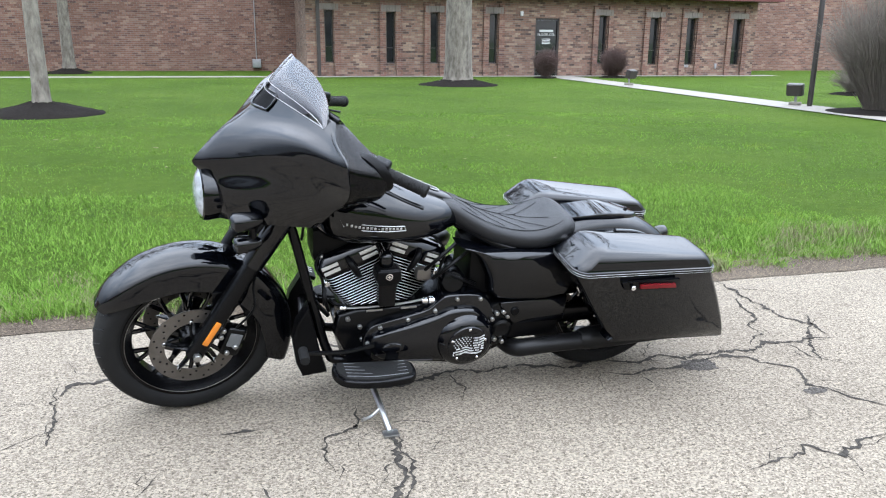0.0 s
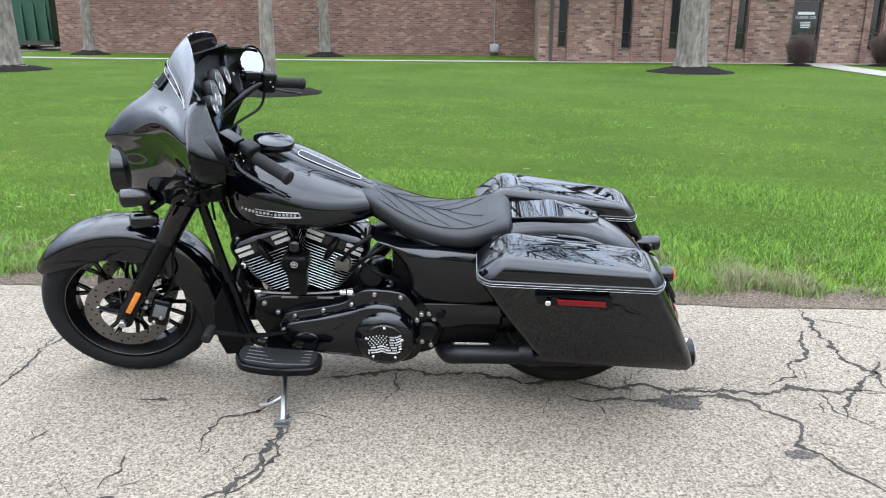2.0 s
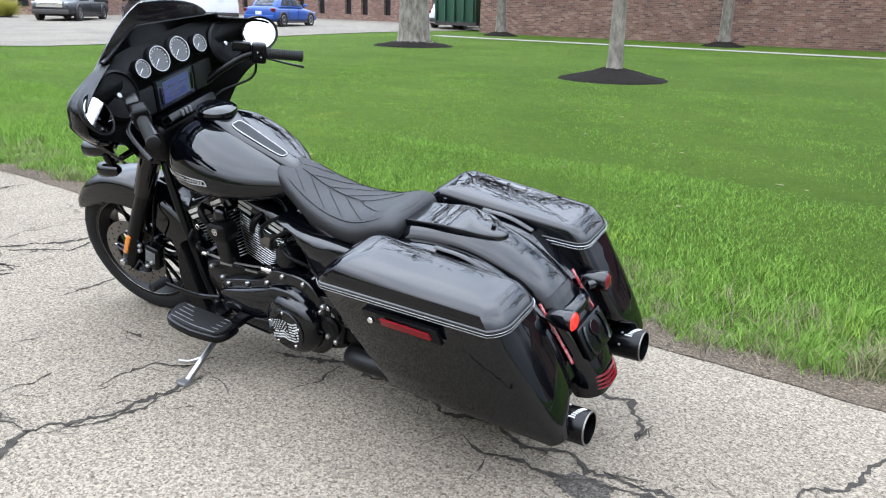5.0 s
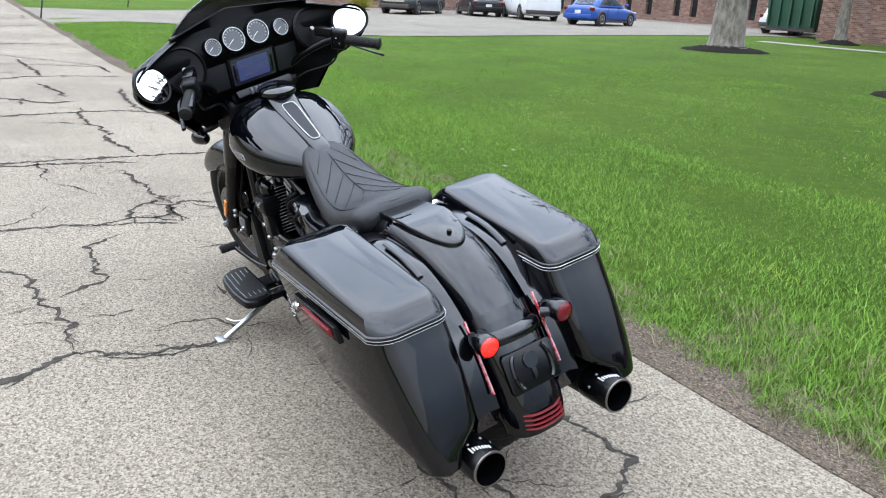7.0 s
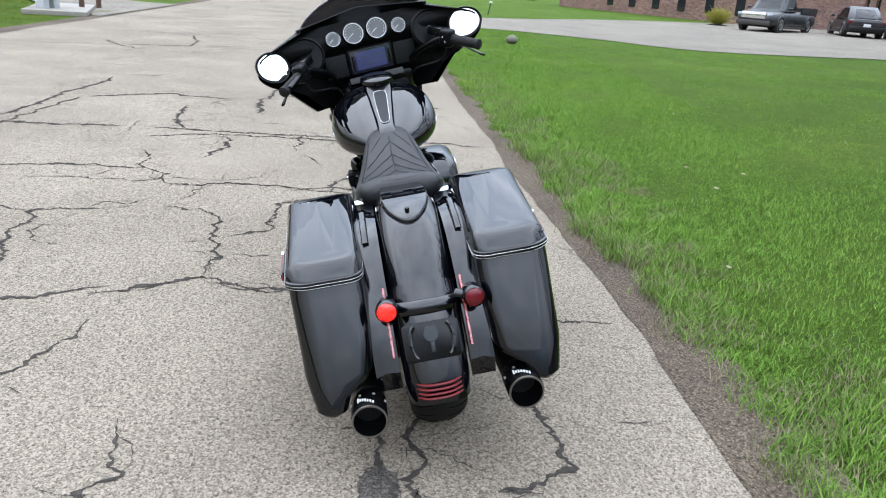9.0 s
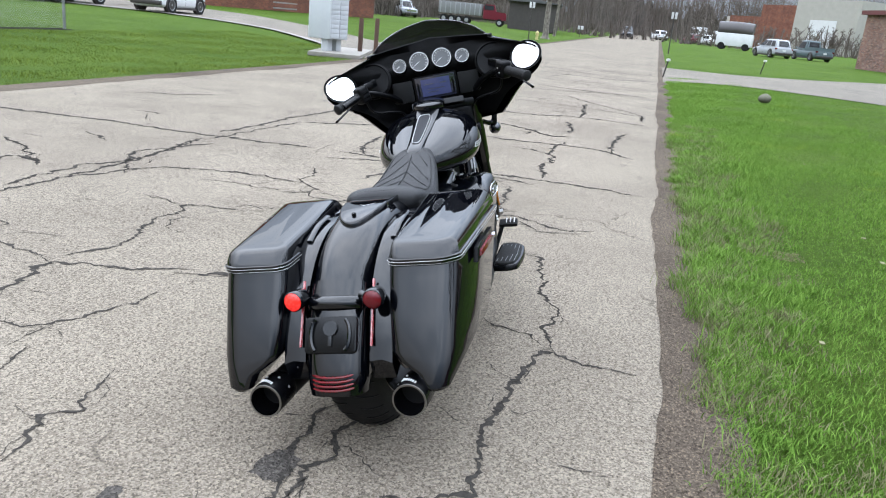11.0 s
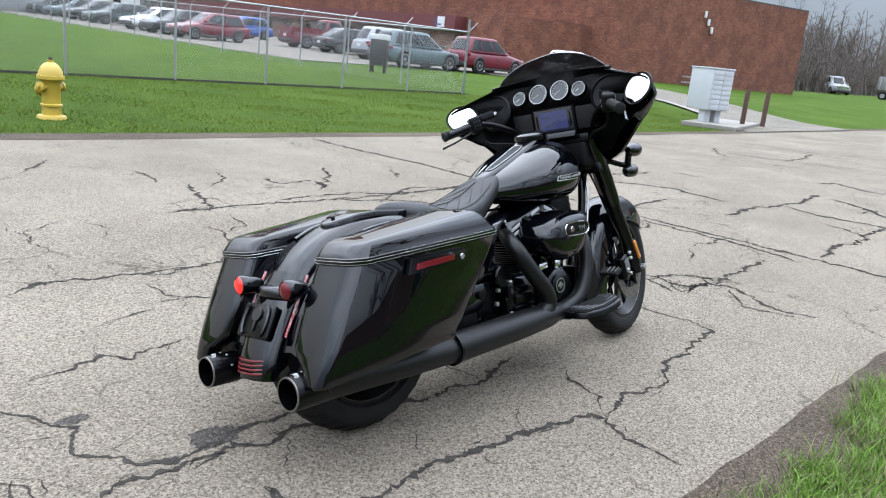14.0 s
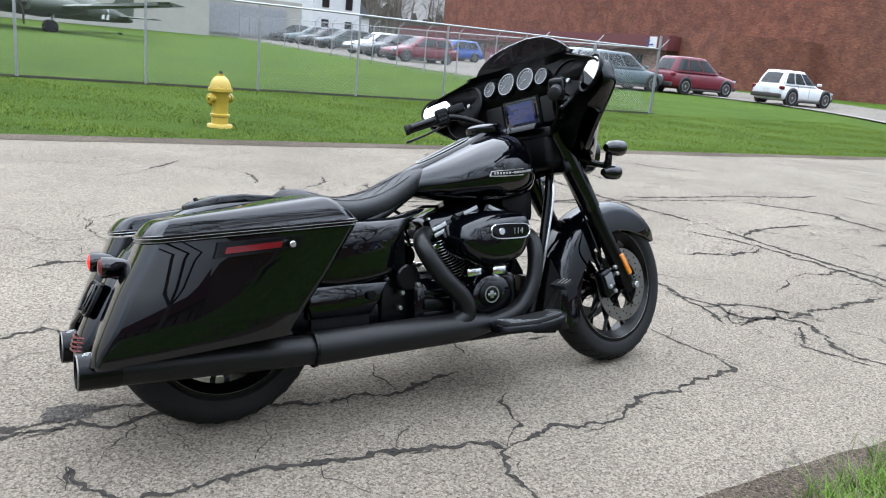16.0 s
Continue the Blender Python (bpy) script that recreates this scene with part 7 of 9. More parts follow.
part("horn_ball", lathe([(0, 0.034), (0.011, 0.031), (0.021, 0.020), (0.025, 0.006), (0.025, -0.020), (0.021, -0.030)], (0.953, 0.142, 0.628), (0, 0.12, 1), 24), M_BLACK, horn, "gloss black dome")
part("horn_badge", add(add(lathe([(0.0125, 0), (0.0125, 0.004), (0.0095, 0.004), (0.0095, 0)], (0.950, 0.186, 0.582), (0, 1, 0), 24, True), box(0.950, 0.188, 0.582, 0.015, 0.003, 0.004)), box(0.950, 0.188, 0.582, 0.005, 0.003, 0.012)), M_CHROME, horn, "small chrome ring badge")
part("oil_line", tube([(1.105, 0.120, 0.432), (1.02, 0.130, 0.433), (0.90, 0.132, 0.436), (0.79, 0.132, 0.448)], 0.0045, 8), M_STEEL, crank, "thin bright oil line")
for x, r_ in ((1.105, 0.010), (0.80, 0.012), (0.775, 0.016)):
    part("line_union", disc_cyl((x, 0.132, 0.440), (1, 0, 0.1), r_, 0.022, 10), M_CHROME, crank, "bright union")
for x in (0.990, 0.862):
    part("silver_clip", box(x, 0.142, 0.424, 0.060, 0.006, 0.008, 0.002), M_STEEL, crank, "silver nameplate strip")
# black crankcase face in front of the primary cover
part("crankcase_face", slab([(1.10, 0.250), (1.135, 0.330), (1.120, 0.405), (1.060, 0.425), (0.760, 0.428), (0.740, 0.30), (0.80, 0.230)], lambda x, z, d: (x, 0.09 + d, z), 0.0, 0.040, 0.016), M_SATIN, crank, "black case half with ribs")
for x, z in ((1.085, 0.392), (1.040, 0.355), (1.030, 0.300)):
    part("case_bolt", bolts([(x, 0.134, z)], (0, 1, 0), 0.009, 0.014), M_STEEL, crank, "bright case bolt")
# primary cover: a thin flange with bolts, and a raised body that swells to the clutch
fl_ = [(1.030, 0.320), (1.012, 0.358), (0.975, 0.377), (0.866, 0.399), (0.790, 0.420), (0.748, 0.455), (0.712, 0.470), (0.600, 0.462), (0.548, 0.420), (0.516, 0.330), (0.520, 0.230), (0.560, 0.175), (0.640, 0.165), (0.780, 0.185), (0.960, 0.210), (1.018, 0.245), (1.034, 0.285)]
primary = part("primary_cover", slab([(p.x, p.y) for p in spline([Vector((*p, 0)) for p in fl_ + fl_[:1]], 3)[:-1]], lambda x, z, d: (x, 0.095 + d, z), 0.0, 0.068, 0.008), M_BLACK, bike, "gloss black primary drive cover", sharp=50)
body_ = [(1.012, 0.312), (0.990, 0.346), (0.880, 0.373), (0.770, 0.402), (0.700, 0.424), (0.610, 0.414), (0.555, 0.340), (0.553, 0.250), (0.600, 0.192), (0.760, 0.205), (0.950, 0.232), (1.004, 0.268)]
part("primary_body", slab([(p.x, p.y) for p in spline([Vector((*p, 0)) for p in body_ + body_[:1]], 4)[:-1]], lambda x, z, d: (x, 0.160 + d, z), 0.0, 0.036, 0.020), M_BLACK, primary, "raised gloss black cover body", sharp=60)
bolt_row("primary_bolt", [(0.972, 0.166, 0.363), (0.869, 0.166, 0.386), (0.767, 0.166, 0.413), (0.684, 0.166, 0.455), (0.592, 0.166, 0.446), (0.536, 0.166, 0.352), (1.018, 0.166, 0.300), (0.900, 0.166, 0.212)], (0, 1, 0), 0.0085, 0.014, M_STEEL, primary, "bright cover bolt")
ov_ = [(0.930 + 0.040 * math.cos(a), 0.290 + 0.021 * math.sin(a)) for a in (2 * math.pi * k / 24 for k in range(24))]
part("inspection_cover", slab(ov_, lambda x, z, d: (x, 0.194 + d, z), 0, 0.010, 0.004), M_BLACK, primary, "oval inspection cover")
part("inspection_rim", tube([(x, 0.198, z) for x, z in ov_ + ov_[:1]], 0.0030, 6, 1), M_BLACK, primary)
part("cover_ledge", tube([(0.925, 0.192, 0.233), (0.85, 0.193, 0.224), (0.775, 0.193, 0.218)], 0.005, 6, 3), M_BLACK, primary, "raised lower ledge")
DC = (0.649, 0.215, 0.291)
derby = part("derby_cover", lathe([(0.116, -0.050), (0.113, -0.026), (0.105, -0.010), (0.092, 0.002), (0.080, 0.008), (0.0775, 0.009), (0.0775, 0.014), (0.074, 0.017), (0, 0.018)], DC, (0, 1, 0), 56), M_BLACK, primary, "round black derby cover")
bolt_row("derby_bolt", [(DC[0] + 0.067 * math.cos(a), 0.233, DC[2] + 0.067 * math.sin(a)) for a in (radians(92 + 72 * k) for k in range(5))], (0, 1, 0), 0.0055, 0.007, M_CHROME, derby, "bright bolt")
# worn white flag: broken stripes and a field of small stars, rippled
FY = DC[1] + 0.0185
FLAGM = Matrix.Translation((DC[0], 0, DC[2])) @ Matrix.Diagonal((1.12, 1, 1.12, 1)) @ Matrix.Translation((-DC[0], 0, -DC[2]))
stripes = bmesh.new()
rp_ = random.Random(21)
for k in range(7):
    z0 = DC[2] + 0.029 - k * 0.0098
    right = -0.016 if k < 4 else 0.052
    n_ = 22
    for j in range(n_):
        x0 = -0.054 + (right + 0.054) * j / n_
        x1 = -0.054 + (right + 0.054) * (j + 0.92) / n_
        if rp_.random() < 0.10:
            continue
        rip = lambda x: 0.0035 * math.sin(x * 95 + 0.6) + 0.0012 * math.sin(x * 210)
        hh = 0.0024 + 0.0007 * rp_.random()
        add(stripes, loft([[(DC[0] + x, FY, z0 + rip(x) - hh), (DC[0] + x, FY + 0.0006, z0 + rip(x) - hh), (DC[0] + x, FY + 0.0006, z0 + rip(x) + hh), (DC[0] + x, FY, z0 + rip(x) + hh)] for x in (x0, x1)]))
tagged(part("flag_stripes", stripes, M_FLAG, derby, "worn white flag stripes", m=FLAGM), "worn white flag stripes", kind="stuff")
stars = bmesh.new()
for i in range(6):
    for j in range(5):
        x = -0.008 + 0.0105 * i + (0.005 if j % 2 else 0)
        add(stars, disc_cyl((DC[0] + x, FY, DC[2] + 0.030 - 0.0078 * j + 0.003 * math.sin(x * 95 + 0.6)), (0, 1, 0), 0.0026, 0.001, 5))
tagged(part("flag_stars", stars, M_FLAG, derby, "small white stars", m=FLAGM), "small white stars", kind="stuff")
# gearbox end behind the clutch
part("rear_bracket", slab([(0.545, 0.215), (0.465, 0.235), (0.440, 0.300), (0.462, 0.385), (0.515, 0.420), (0.560, 0.40)], lambda x, z, d: (x, 0.110 + d, z), 0.0, 0.050, 0.014), M_SATIN, crank, "black swingarm bracket")
part("bracket_hub", lathe([(0.040, 0.0), (0.038, 0.016), (0.028, 0.022), (0.016, 0.018), (0, 0.018)], (0.498, 0.158, 0.310), (0, 1, 0), 24), M_SATIN, crank, "round black pivot cap")
bolt_row("bracket_bolt", [(0.520, 0.166, 0.377), (0.493, 0.166, 0.380), (0.475, 0.166, 0.360), (0.520, 0.166, 0.262), (0.488, 0.166, 0.248)], (0, 1, 0), 0.0095, 0.016, M_STEEL, crank, "bright bolt")
part("starter_dome", lathe([(0.048, -0.06), (0.048, 0.030), (0.038, 0.048), (0.0, 0.055)], (0.690, 0.090, 0.500), (0.15, 1, 0.25), 24), M_SATIN, crank, "black starter housing")
part("throttle_body", box(0.800, 0.085, 0.535, 0.055, 0.05, 0.045, 0.008), M_DISC, crank, "dull metal sensor block")
for x0, z0, x1, z1 in ((0.770, 0.520, 0.640, 0.620), (0.800, 0.560, 0.690, 0.655), (0.720, 0.545, 0.600, 0.480), (1.150, 0.470, 1.085, 0.430), (1.165, 0.520, 1.150, 0.420)):
    part("engine_hose", tube([(x0, 0.115, z0), ((x0 + x1) / 2 + 0.01, 0.140, (z0 + z1) / 2 + 0.012), (x1, 0.110, z1)], 0.007, 8), M_PLASTIC, crank, "black hose")
# right side: cam cover, gearbox cover, air cleaner
cam_cover = part("cam_cover", slab([(0.925 + 0.085 * math.cos(a) * (1.15 if math.cos(a) > 0 else 1.0), 0.345 + 0.078 * math.sin(a)) for a in (2 * math.pi * k / 32 for k in range(32))], lambda x, z, d: (x, -0.11 - d, z), 0, 0.075, 0.02), M_BLACK, bike, "gloss black cam cover")
part("timer_cover", lathe([(0.047, -0.004), (0.047, 0.006), (0.040, 0.010), (0.0, 0.011)], (0.915, -0.187, 0.352), (0, -1, 0), 32), M_SATIN, cam_cover, "round timer cover")
part("timer_badge", add(lathe([(0.030, 0.010), (0.030, 0.0125), (0.026, 0.0125), (0.026, 0.010)], (0.915, -0.187, 0.352), (0, -1, 0), 28, True), add(box(0.915, -0.1985, 0.352, 0.034, 0.002, 0.010, 0.001), box(0.915, -0.1985, 0.352, 0.014, 0.002, 0.026, 0.001))), M_STEEL, cam_cover, "silver ring and shield shape")
for x in (0.985, 0.875):
    part("lifter_block", box(x, -0.125, 0.43, 0.06, 0.05, 0.03, 0.006), M_CHROME, cam_cover, "chrome lifter block")
gear = part("gearbox_cover", slab([(0.70 + x, 0.345 + z) for x, z in rrect(-0.085, 0.085, -0.075, 0.075, 0.03)], lambda x, z, d: (x, -0.115 - d, z), 0, 0.055, 0.012), M_BLACK, bike, "gloss black gearbox cover")
part("gearbox_rib", add(add(box(0.70, -0.172, 0.375, 0.09, 0.012, 0.018, 0.005), box(0.705, -0.174, 0.335, 0.115, 0.016, 0.04, 0.008)), box(0.70, -0.170, 0.300, 0.10, 0.010, 0.02, 0.005)), M_SATIN, gear, "raised black ribs")
bolt_row("gearbox_bolt", [(0.63, -0.172, 0.405), (0.765, -0.172, 0.405), (0.63, -0.172, 0.285), (0.765, -0.172, 0.285), (0.58, -0.150, 0.38), (0.57, -0.150, 0.33)], (0, -1, 0), 0.009, 0.014, M_STEEL, gear, "bright bolt")
part("starter_motor", disc_cyl((0.60, -0.10, 0.43), (0, 1, 0), 0.045, 0.13), M_SATIN, gear)
acp = spline([Vector((x, z, 0)) for x, z in ((0.765, 0.560), (0.790, 0.605), (0.86, 0.638), (0.95, 0.648), (1.04, 0.640), (1.062, 0.600), (1.055, 0.535), (1.02, 0.480), (0.94, 0.455), (0.86, 0.462), (0.79, 0.50), (0.765, 0.540))], 4)
air = part("air_cleaner", slab([(p.x, p.y) for p in acp], lambda x, z, d: (x, -0.105 - d, z), 0, 0.155, 0.045), M_BLACK, bike, "gloss black air cleaner cover", sharp=60)
inset = [(0.955 + 0.082 * sup(a, 4), 0.578 + 0.026 * sup(a - math.pi / 2, 3)) for a in (2 * math.pi * k / 32 for k in range(32))]
part("air_cleaner_inset", slab(inset, lambda x, z, d: (x, -0.256 - d, z), 0, 0.006, 0.002), M_SATIN, air, "satin inset plate")
part("inset_trim", tube([(x, -0.262, z) for x, z in inset + inset[:1]], 0.0024, 6, 1), M_CHROME, air, "bright metal outline")
part("inset_bolt", disc_cyl((0.915, -0.263, 0.578), (0, -1, 0), 0.012, 0.008, 18), M_CHROME, air, "chrome bolt")
text_mesh("displacement_number", "114", 0.030, Matrix.Translation((0.985, -0.2635, 0.577)) @ Matrix.Rotation(radians(90), 4, 'X'), M_STEEL, air, 0.001)
# footboards, stand, pedals
for s in (1, -1):
    ol = [(1.155, 0.235), (1.165, 0.275), (1.15, 0.325), (1.10, 0.350), (0.92, 0.345), (0.875, 0.325), (0.865, 0.28), (0.885, 0.238), (1.0, 0.225)]
    ol = [(p.x, p.y) for p in spline([Vector((*p, 0)) for p in ol + ol[:1]], 4)[:-1]]
    fb_ = part("footboard", slab(ol, lambda x, y, d: (x, s * y, 0.232 + 0.16 * max(0, x - 1.02) + d), 0, 0.026, 0.008), M_SATIN, bike, "black swept footboard")
    part("footboard_pad", slab([(1.01 + (x - 1.01) * 0.90, 0.29 + (y - 0.29) * 0.82) for x, y in ol], lambda x, y, d: (x, s * y, 0.257 + 0.16 * max(0, x - 1.02) + d), 0, 0.010, 0.004), M_RUBBER, fb_, "black rubber pad")
    rb = bmesh.new()
    for k in range(5):
        y = 0.252 + 0.019 * k
        add(rb, tube([(0.90, s * y, 0.2685), (1.02, s * y, 0.2685), (1.12, s * y, 0.2685 + 0.016)], 0.0016, 5, 3))
    part("pad_ribs", rb, M_GAUGE, fb_, "pale worn pad ribs")
    part("footboard_bracket", add(box(1.05, s * 0.18, 0.228, 0.09, 0.14, 0.025, 0.006), box(0.93, s * 0.18, 0.228, 0.05, 0.12, 0.025, 0.006)), M_SATIN, fb_)
part("heel_toe_shifter", tube([(1.255, 0.235, 0.335), (1.20, 0.225, 0.320), (1.10, 0.205, 0.300), (1.00, 0.195, 0.310)], 0.009, 8), M_SATIN, bike, "black shift lever")
part("shift_peg", disc_cyl((1.258, 0.255, 0.337), (0, 1, 0), 0.017, 0.07), M_RUBBER, bike, "rubber shift peg")
bp = part("brake_pedal", add(box(0, 0, 0, 0.045, 0.085, 0.018, 0.006), tube([(0, 0.03, -0.01), (-0.05, 0.06, -0.08), (-0.13, 0.08, -0.12)], 0.010, 8)), M_RUBBER, bike, "black brake pedal pad", m=Matrix.Translation((1.17, -0.275, 0.375)) @ Matrix.Rotation(radians(-25), 4, 'Y'))
part("pedal_ribs", add(add(box(0.008, -0.01, 0.0095, 0.034, 0.005, 0.002), box(0.008, 0.008, 0.0095, 0.034, 0.005, 0.002)), box(0.008, -0.028, 0.0095, 0.034, 0.005, 0.002)), M_STEEL, bp, "bright pedal ribs", m=Matrix.Translation((1.17, -0.275, 0.375)) @ Matrix.Rotation(radians(-25), 4, 'Y'))
stand = part("side_stand", tube([(1.03, 0.125, 0.215), (1.01, 0.24, 0.165), (0.985, 0.425, 0.100)], [0.015, 0.012, 0.011], 10, 4), M_STEEL, bike, "bare steel side stand")
part("stand_foot", box(0, 0, 0, 0.055, 0.045, 0.012, 0.004), M_STEEL, stand, "steel stand foot", m=Matrix.Translation((0.985, 0.437, 0.098)) @ Matrix.Rotation(radians(12), 4, 'X'))
part("stand_tang", tube([(0.995, 0.33, 0.135), (1.04, 0.36, 0.122), (1.075, 0.38, 0.128)], 0.006, 8), M_STEEL, stand)
# oil cooler, front splash guards
cool = part("oil_cooler", box(1.215, 0, 0.30, 0.035, 0.20, 0.17, 0.008), M_SATIN, bike, "black finned oil cooler")
cf = bmesh.new()
for k in range(12):
    add(cf, box(1.235, 0, 0.228 + 0.013 * k, 0.006, 0.17, 0.004))
part("cooler_fins", cf, M_GAUGE, cool, "grey cooling fins")
for s in (1, -1):
    cc_ = [(1.226, 0.462), (1.268, 0.392), (1.284, 0.318), (1.272, 0.225), (1.250, 0.168), (1.160, 0.176), (1.186, 0.270), (1.206, 0.380)]
    part("cooler_cover", slab(cc_, lambda x, z, d: (x, s * (0.090 + d), z), 0.0, 0.055, 0.010), M_PLASTIC, cool, "black plastic cooler side cover", sharp=30)
    for k in range(6):
        z0 = 0.235 + 0.030 * k
        part("cooler_louvre", box(interp(z0, [0.22, 0.32, 0.40], [1.262, 1.272, 1.258]), s * 0.117, z0, 0.012, 0.050, 0.010, 0.002), M_SATIN, cool)
part("coil_cover", box(1.13, 0, 0.66, 0.15, 0.14, 0.13, 0.03), M_PLASTIC, frame_ob)
part("battery_box", box(0.53, 0, 0.52, 0.19, 0.21, 0.19, 0.02), M_PLASTIC, frame_ob, "black battery and oil box")
part("wiring_loom", tube([(1.285, -0.07, 0.84), (1.262, -0.118, 0.70), (1.215, -0.13, 0.50), (1.178, -0.13, 0.35)], 0.005, 8), M_STEEL, frame_ob, "braided hose down the frame tube")
part("under_pan", box(0.75, 0, 0.205, 0.70, 0.16, 0.05, 0.02), M_SATIN, crank)
part("rear_brake_caliper", box(-0.09, -0.125, 0.42, 0.09, 0.045, 0.07, 0.014), M_SATIN, frame_ob)
part("belt_pulley", add(disc_cyl((0, 0.105, 0.325), (0, 1, 0), 0.11, 0.03), tube([(0.0, 0.105, 0.435), (0.5, 0.105, 0.38)], 0.010, 6, 1, flat=1.5)), M_SATIN, frame_ob, "drive belt and pulley")


# ---------------------------------------------------------------- across the road
def at_ground(x, y, turn=0.0, dz=0.0):
    return Matrix.Translation((x, y, float(height(x, y)) + dz)) @ Matrix.Rotation(radians(turn), 4, 'Z')


def hydrant(m, label, paint):
    h = thing("fire_hydrant", m, label, "fire hydrant")
    part("barrel", lathe([(0, -0.05), (0.155, -0.05), (0.155, 0.035), (0.145, 0.05), (0.105, 0.06), (0.100, 0.16), (0.118, 0.165), (0.118, 0.19), (0.100, 0.20), (0.100, 0.46), (0.128, 0.50), (0.145, 0.505), (0.145, 0.545), (0.130, 0.55)], (0, 0, 0), (0, 0, 1), 28), paint, h)
    part("bonnet", lathe([(0.130, 0.55), (0.122, 0.60), (0.100, 0.66), (0.065, 0.70), (0.034, 0.715), (0.034, 0.745), (0, 0.745)], (0, 0, 0), (0, 0, 1), 28), paint, h, "domed bonnet")
    part("operating_nut", disc_cyl((0, 0, 0.760), (0, 0, 1), 0.024, 0.04, 5), M_DKFRAME, h, "dark pentagon nut")
    for s in (1, -1):
        n = part("hose_nozzle", lathe([(0.052, 0.08), (0.052, 0.125), (0.062, 0.128), (0.062, 0.150), (0.050, 0.155), (0.022, 0.158), (0.022, 0.178), (0, 0.178)], (0, 0, 0.41), (s, 0, 0), 18), paint, h)
    part("pumper_nozzle", lathe([(0.070, 0.08), (0.070, 0.13), (0.085, 0.135), (0.085, 0.165), (0.070, 0.17), (0.026, 0.175), (0.026, 0.20), (0, 0.20)], (0, 0, 0.36), (0, 1, 0), 22), paint, h)
    part("chain", tube([(0.05, 0.15, 0.30), (0.02, 0.13, 0.25), (-0.02, 0.12, 0.26), (-0.05, 0.12, 0.31)], 0.007, 6), M_DKFRAME, h, "dark chain")
    bolt_row("flange_bolt", [(0.132 * math.cos(a), 0.132 * math.sin(a), 0.553) for a in (2 * math.pi * k / 8 for k in range(8))], (0, 0, 1), 0.012, 0.02, paint, h)
    return h


hydrant(at_ground(-0.67, -6.24, 200) @ Matrix.Diagonal((1.16, 1.16, 1.03, 1.0)), "yellow cast-iron fire hydrant on the verge", M_YELLOW)
hydrant(at_ground(-65.0, -6.55, 60), "pale yellow fire hydrant far down the road", material("faded_hydrant_paint", (0.434, 0.3596, 0.155), 0.6, second=(0.372, 0.31, 0.155), scale=6))

# cluster mailbox on its slab
mbx = thing("cluster_mailbox", at_ground(-18.5, -5.85, -18, 0.10), "pale grey cluster mailbox on two legs", "mailbox")
M_MAIL = material("pale_grey_enamel", (0.3596, 0.372, 0.3782), 0.5, second=(0.31, 0.3224, 0.3286), scale=3)
part("body", box(0, -0.15, 0.95, 0.80, 0.86, 1.15, 0.02), M_MAIL, mbx)
part("leg", box(-0.2, 0, 0.2, 0.22, 0.25, 0.45, 0.02), M_MAIL, mbx)
part("leg", box(0.2, 0, 0.2, 0.22, 0.25, 0.45, 0.02), M_MAIL, mbx)
for i in range(2):
    for j in range(8):
        part("mail_door", box(-0.19 + 0.38 * i, 0.283, 0.47 + 0.135 * j, 0.35, 0.02, 0.122, 0.004), M_MAIL, mbx)
part("mailbox_top", box(0, -0.15, 1.54, 0.84, 0.90, 0.04, 0.01), M_MAIL, mbx)
slabm = thing("mailbox_slab", at_ground(-18.9, -5.7, 15, 0.06), "concrete slab under the mailbox", "slab", kind="structure")
part("slab", box(-0.6, 0, 0.0, 4.2, 1.5, 0.12, 0.01), M_CONCRETE, slabm)
for x, y in ((-20.0, -5.5), (-21.6, -5.55)):
    bo = thing("bollard", at_ground(x, y), "rusty brown steel bollard beside the mailbox", "bollard", "bollards by the mailbox")
    part("post", tube([(0, 0, -0.1), (0, 0, 1.05), (0, 0, 1.08)], [0.075, 0.075, 0.05], 14, 2), M_RUST, bo)

# chain-link fence with its return
fence = thing("chain_link_fence", Matrix.Translation((0, -11.2, 0)), "galvanised chain-link fence with a top rail", "fence")


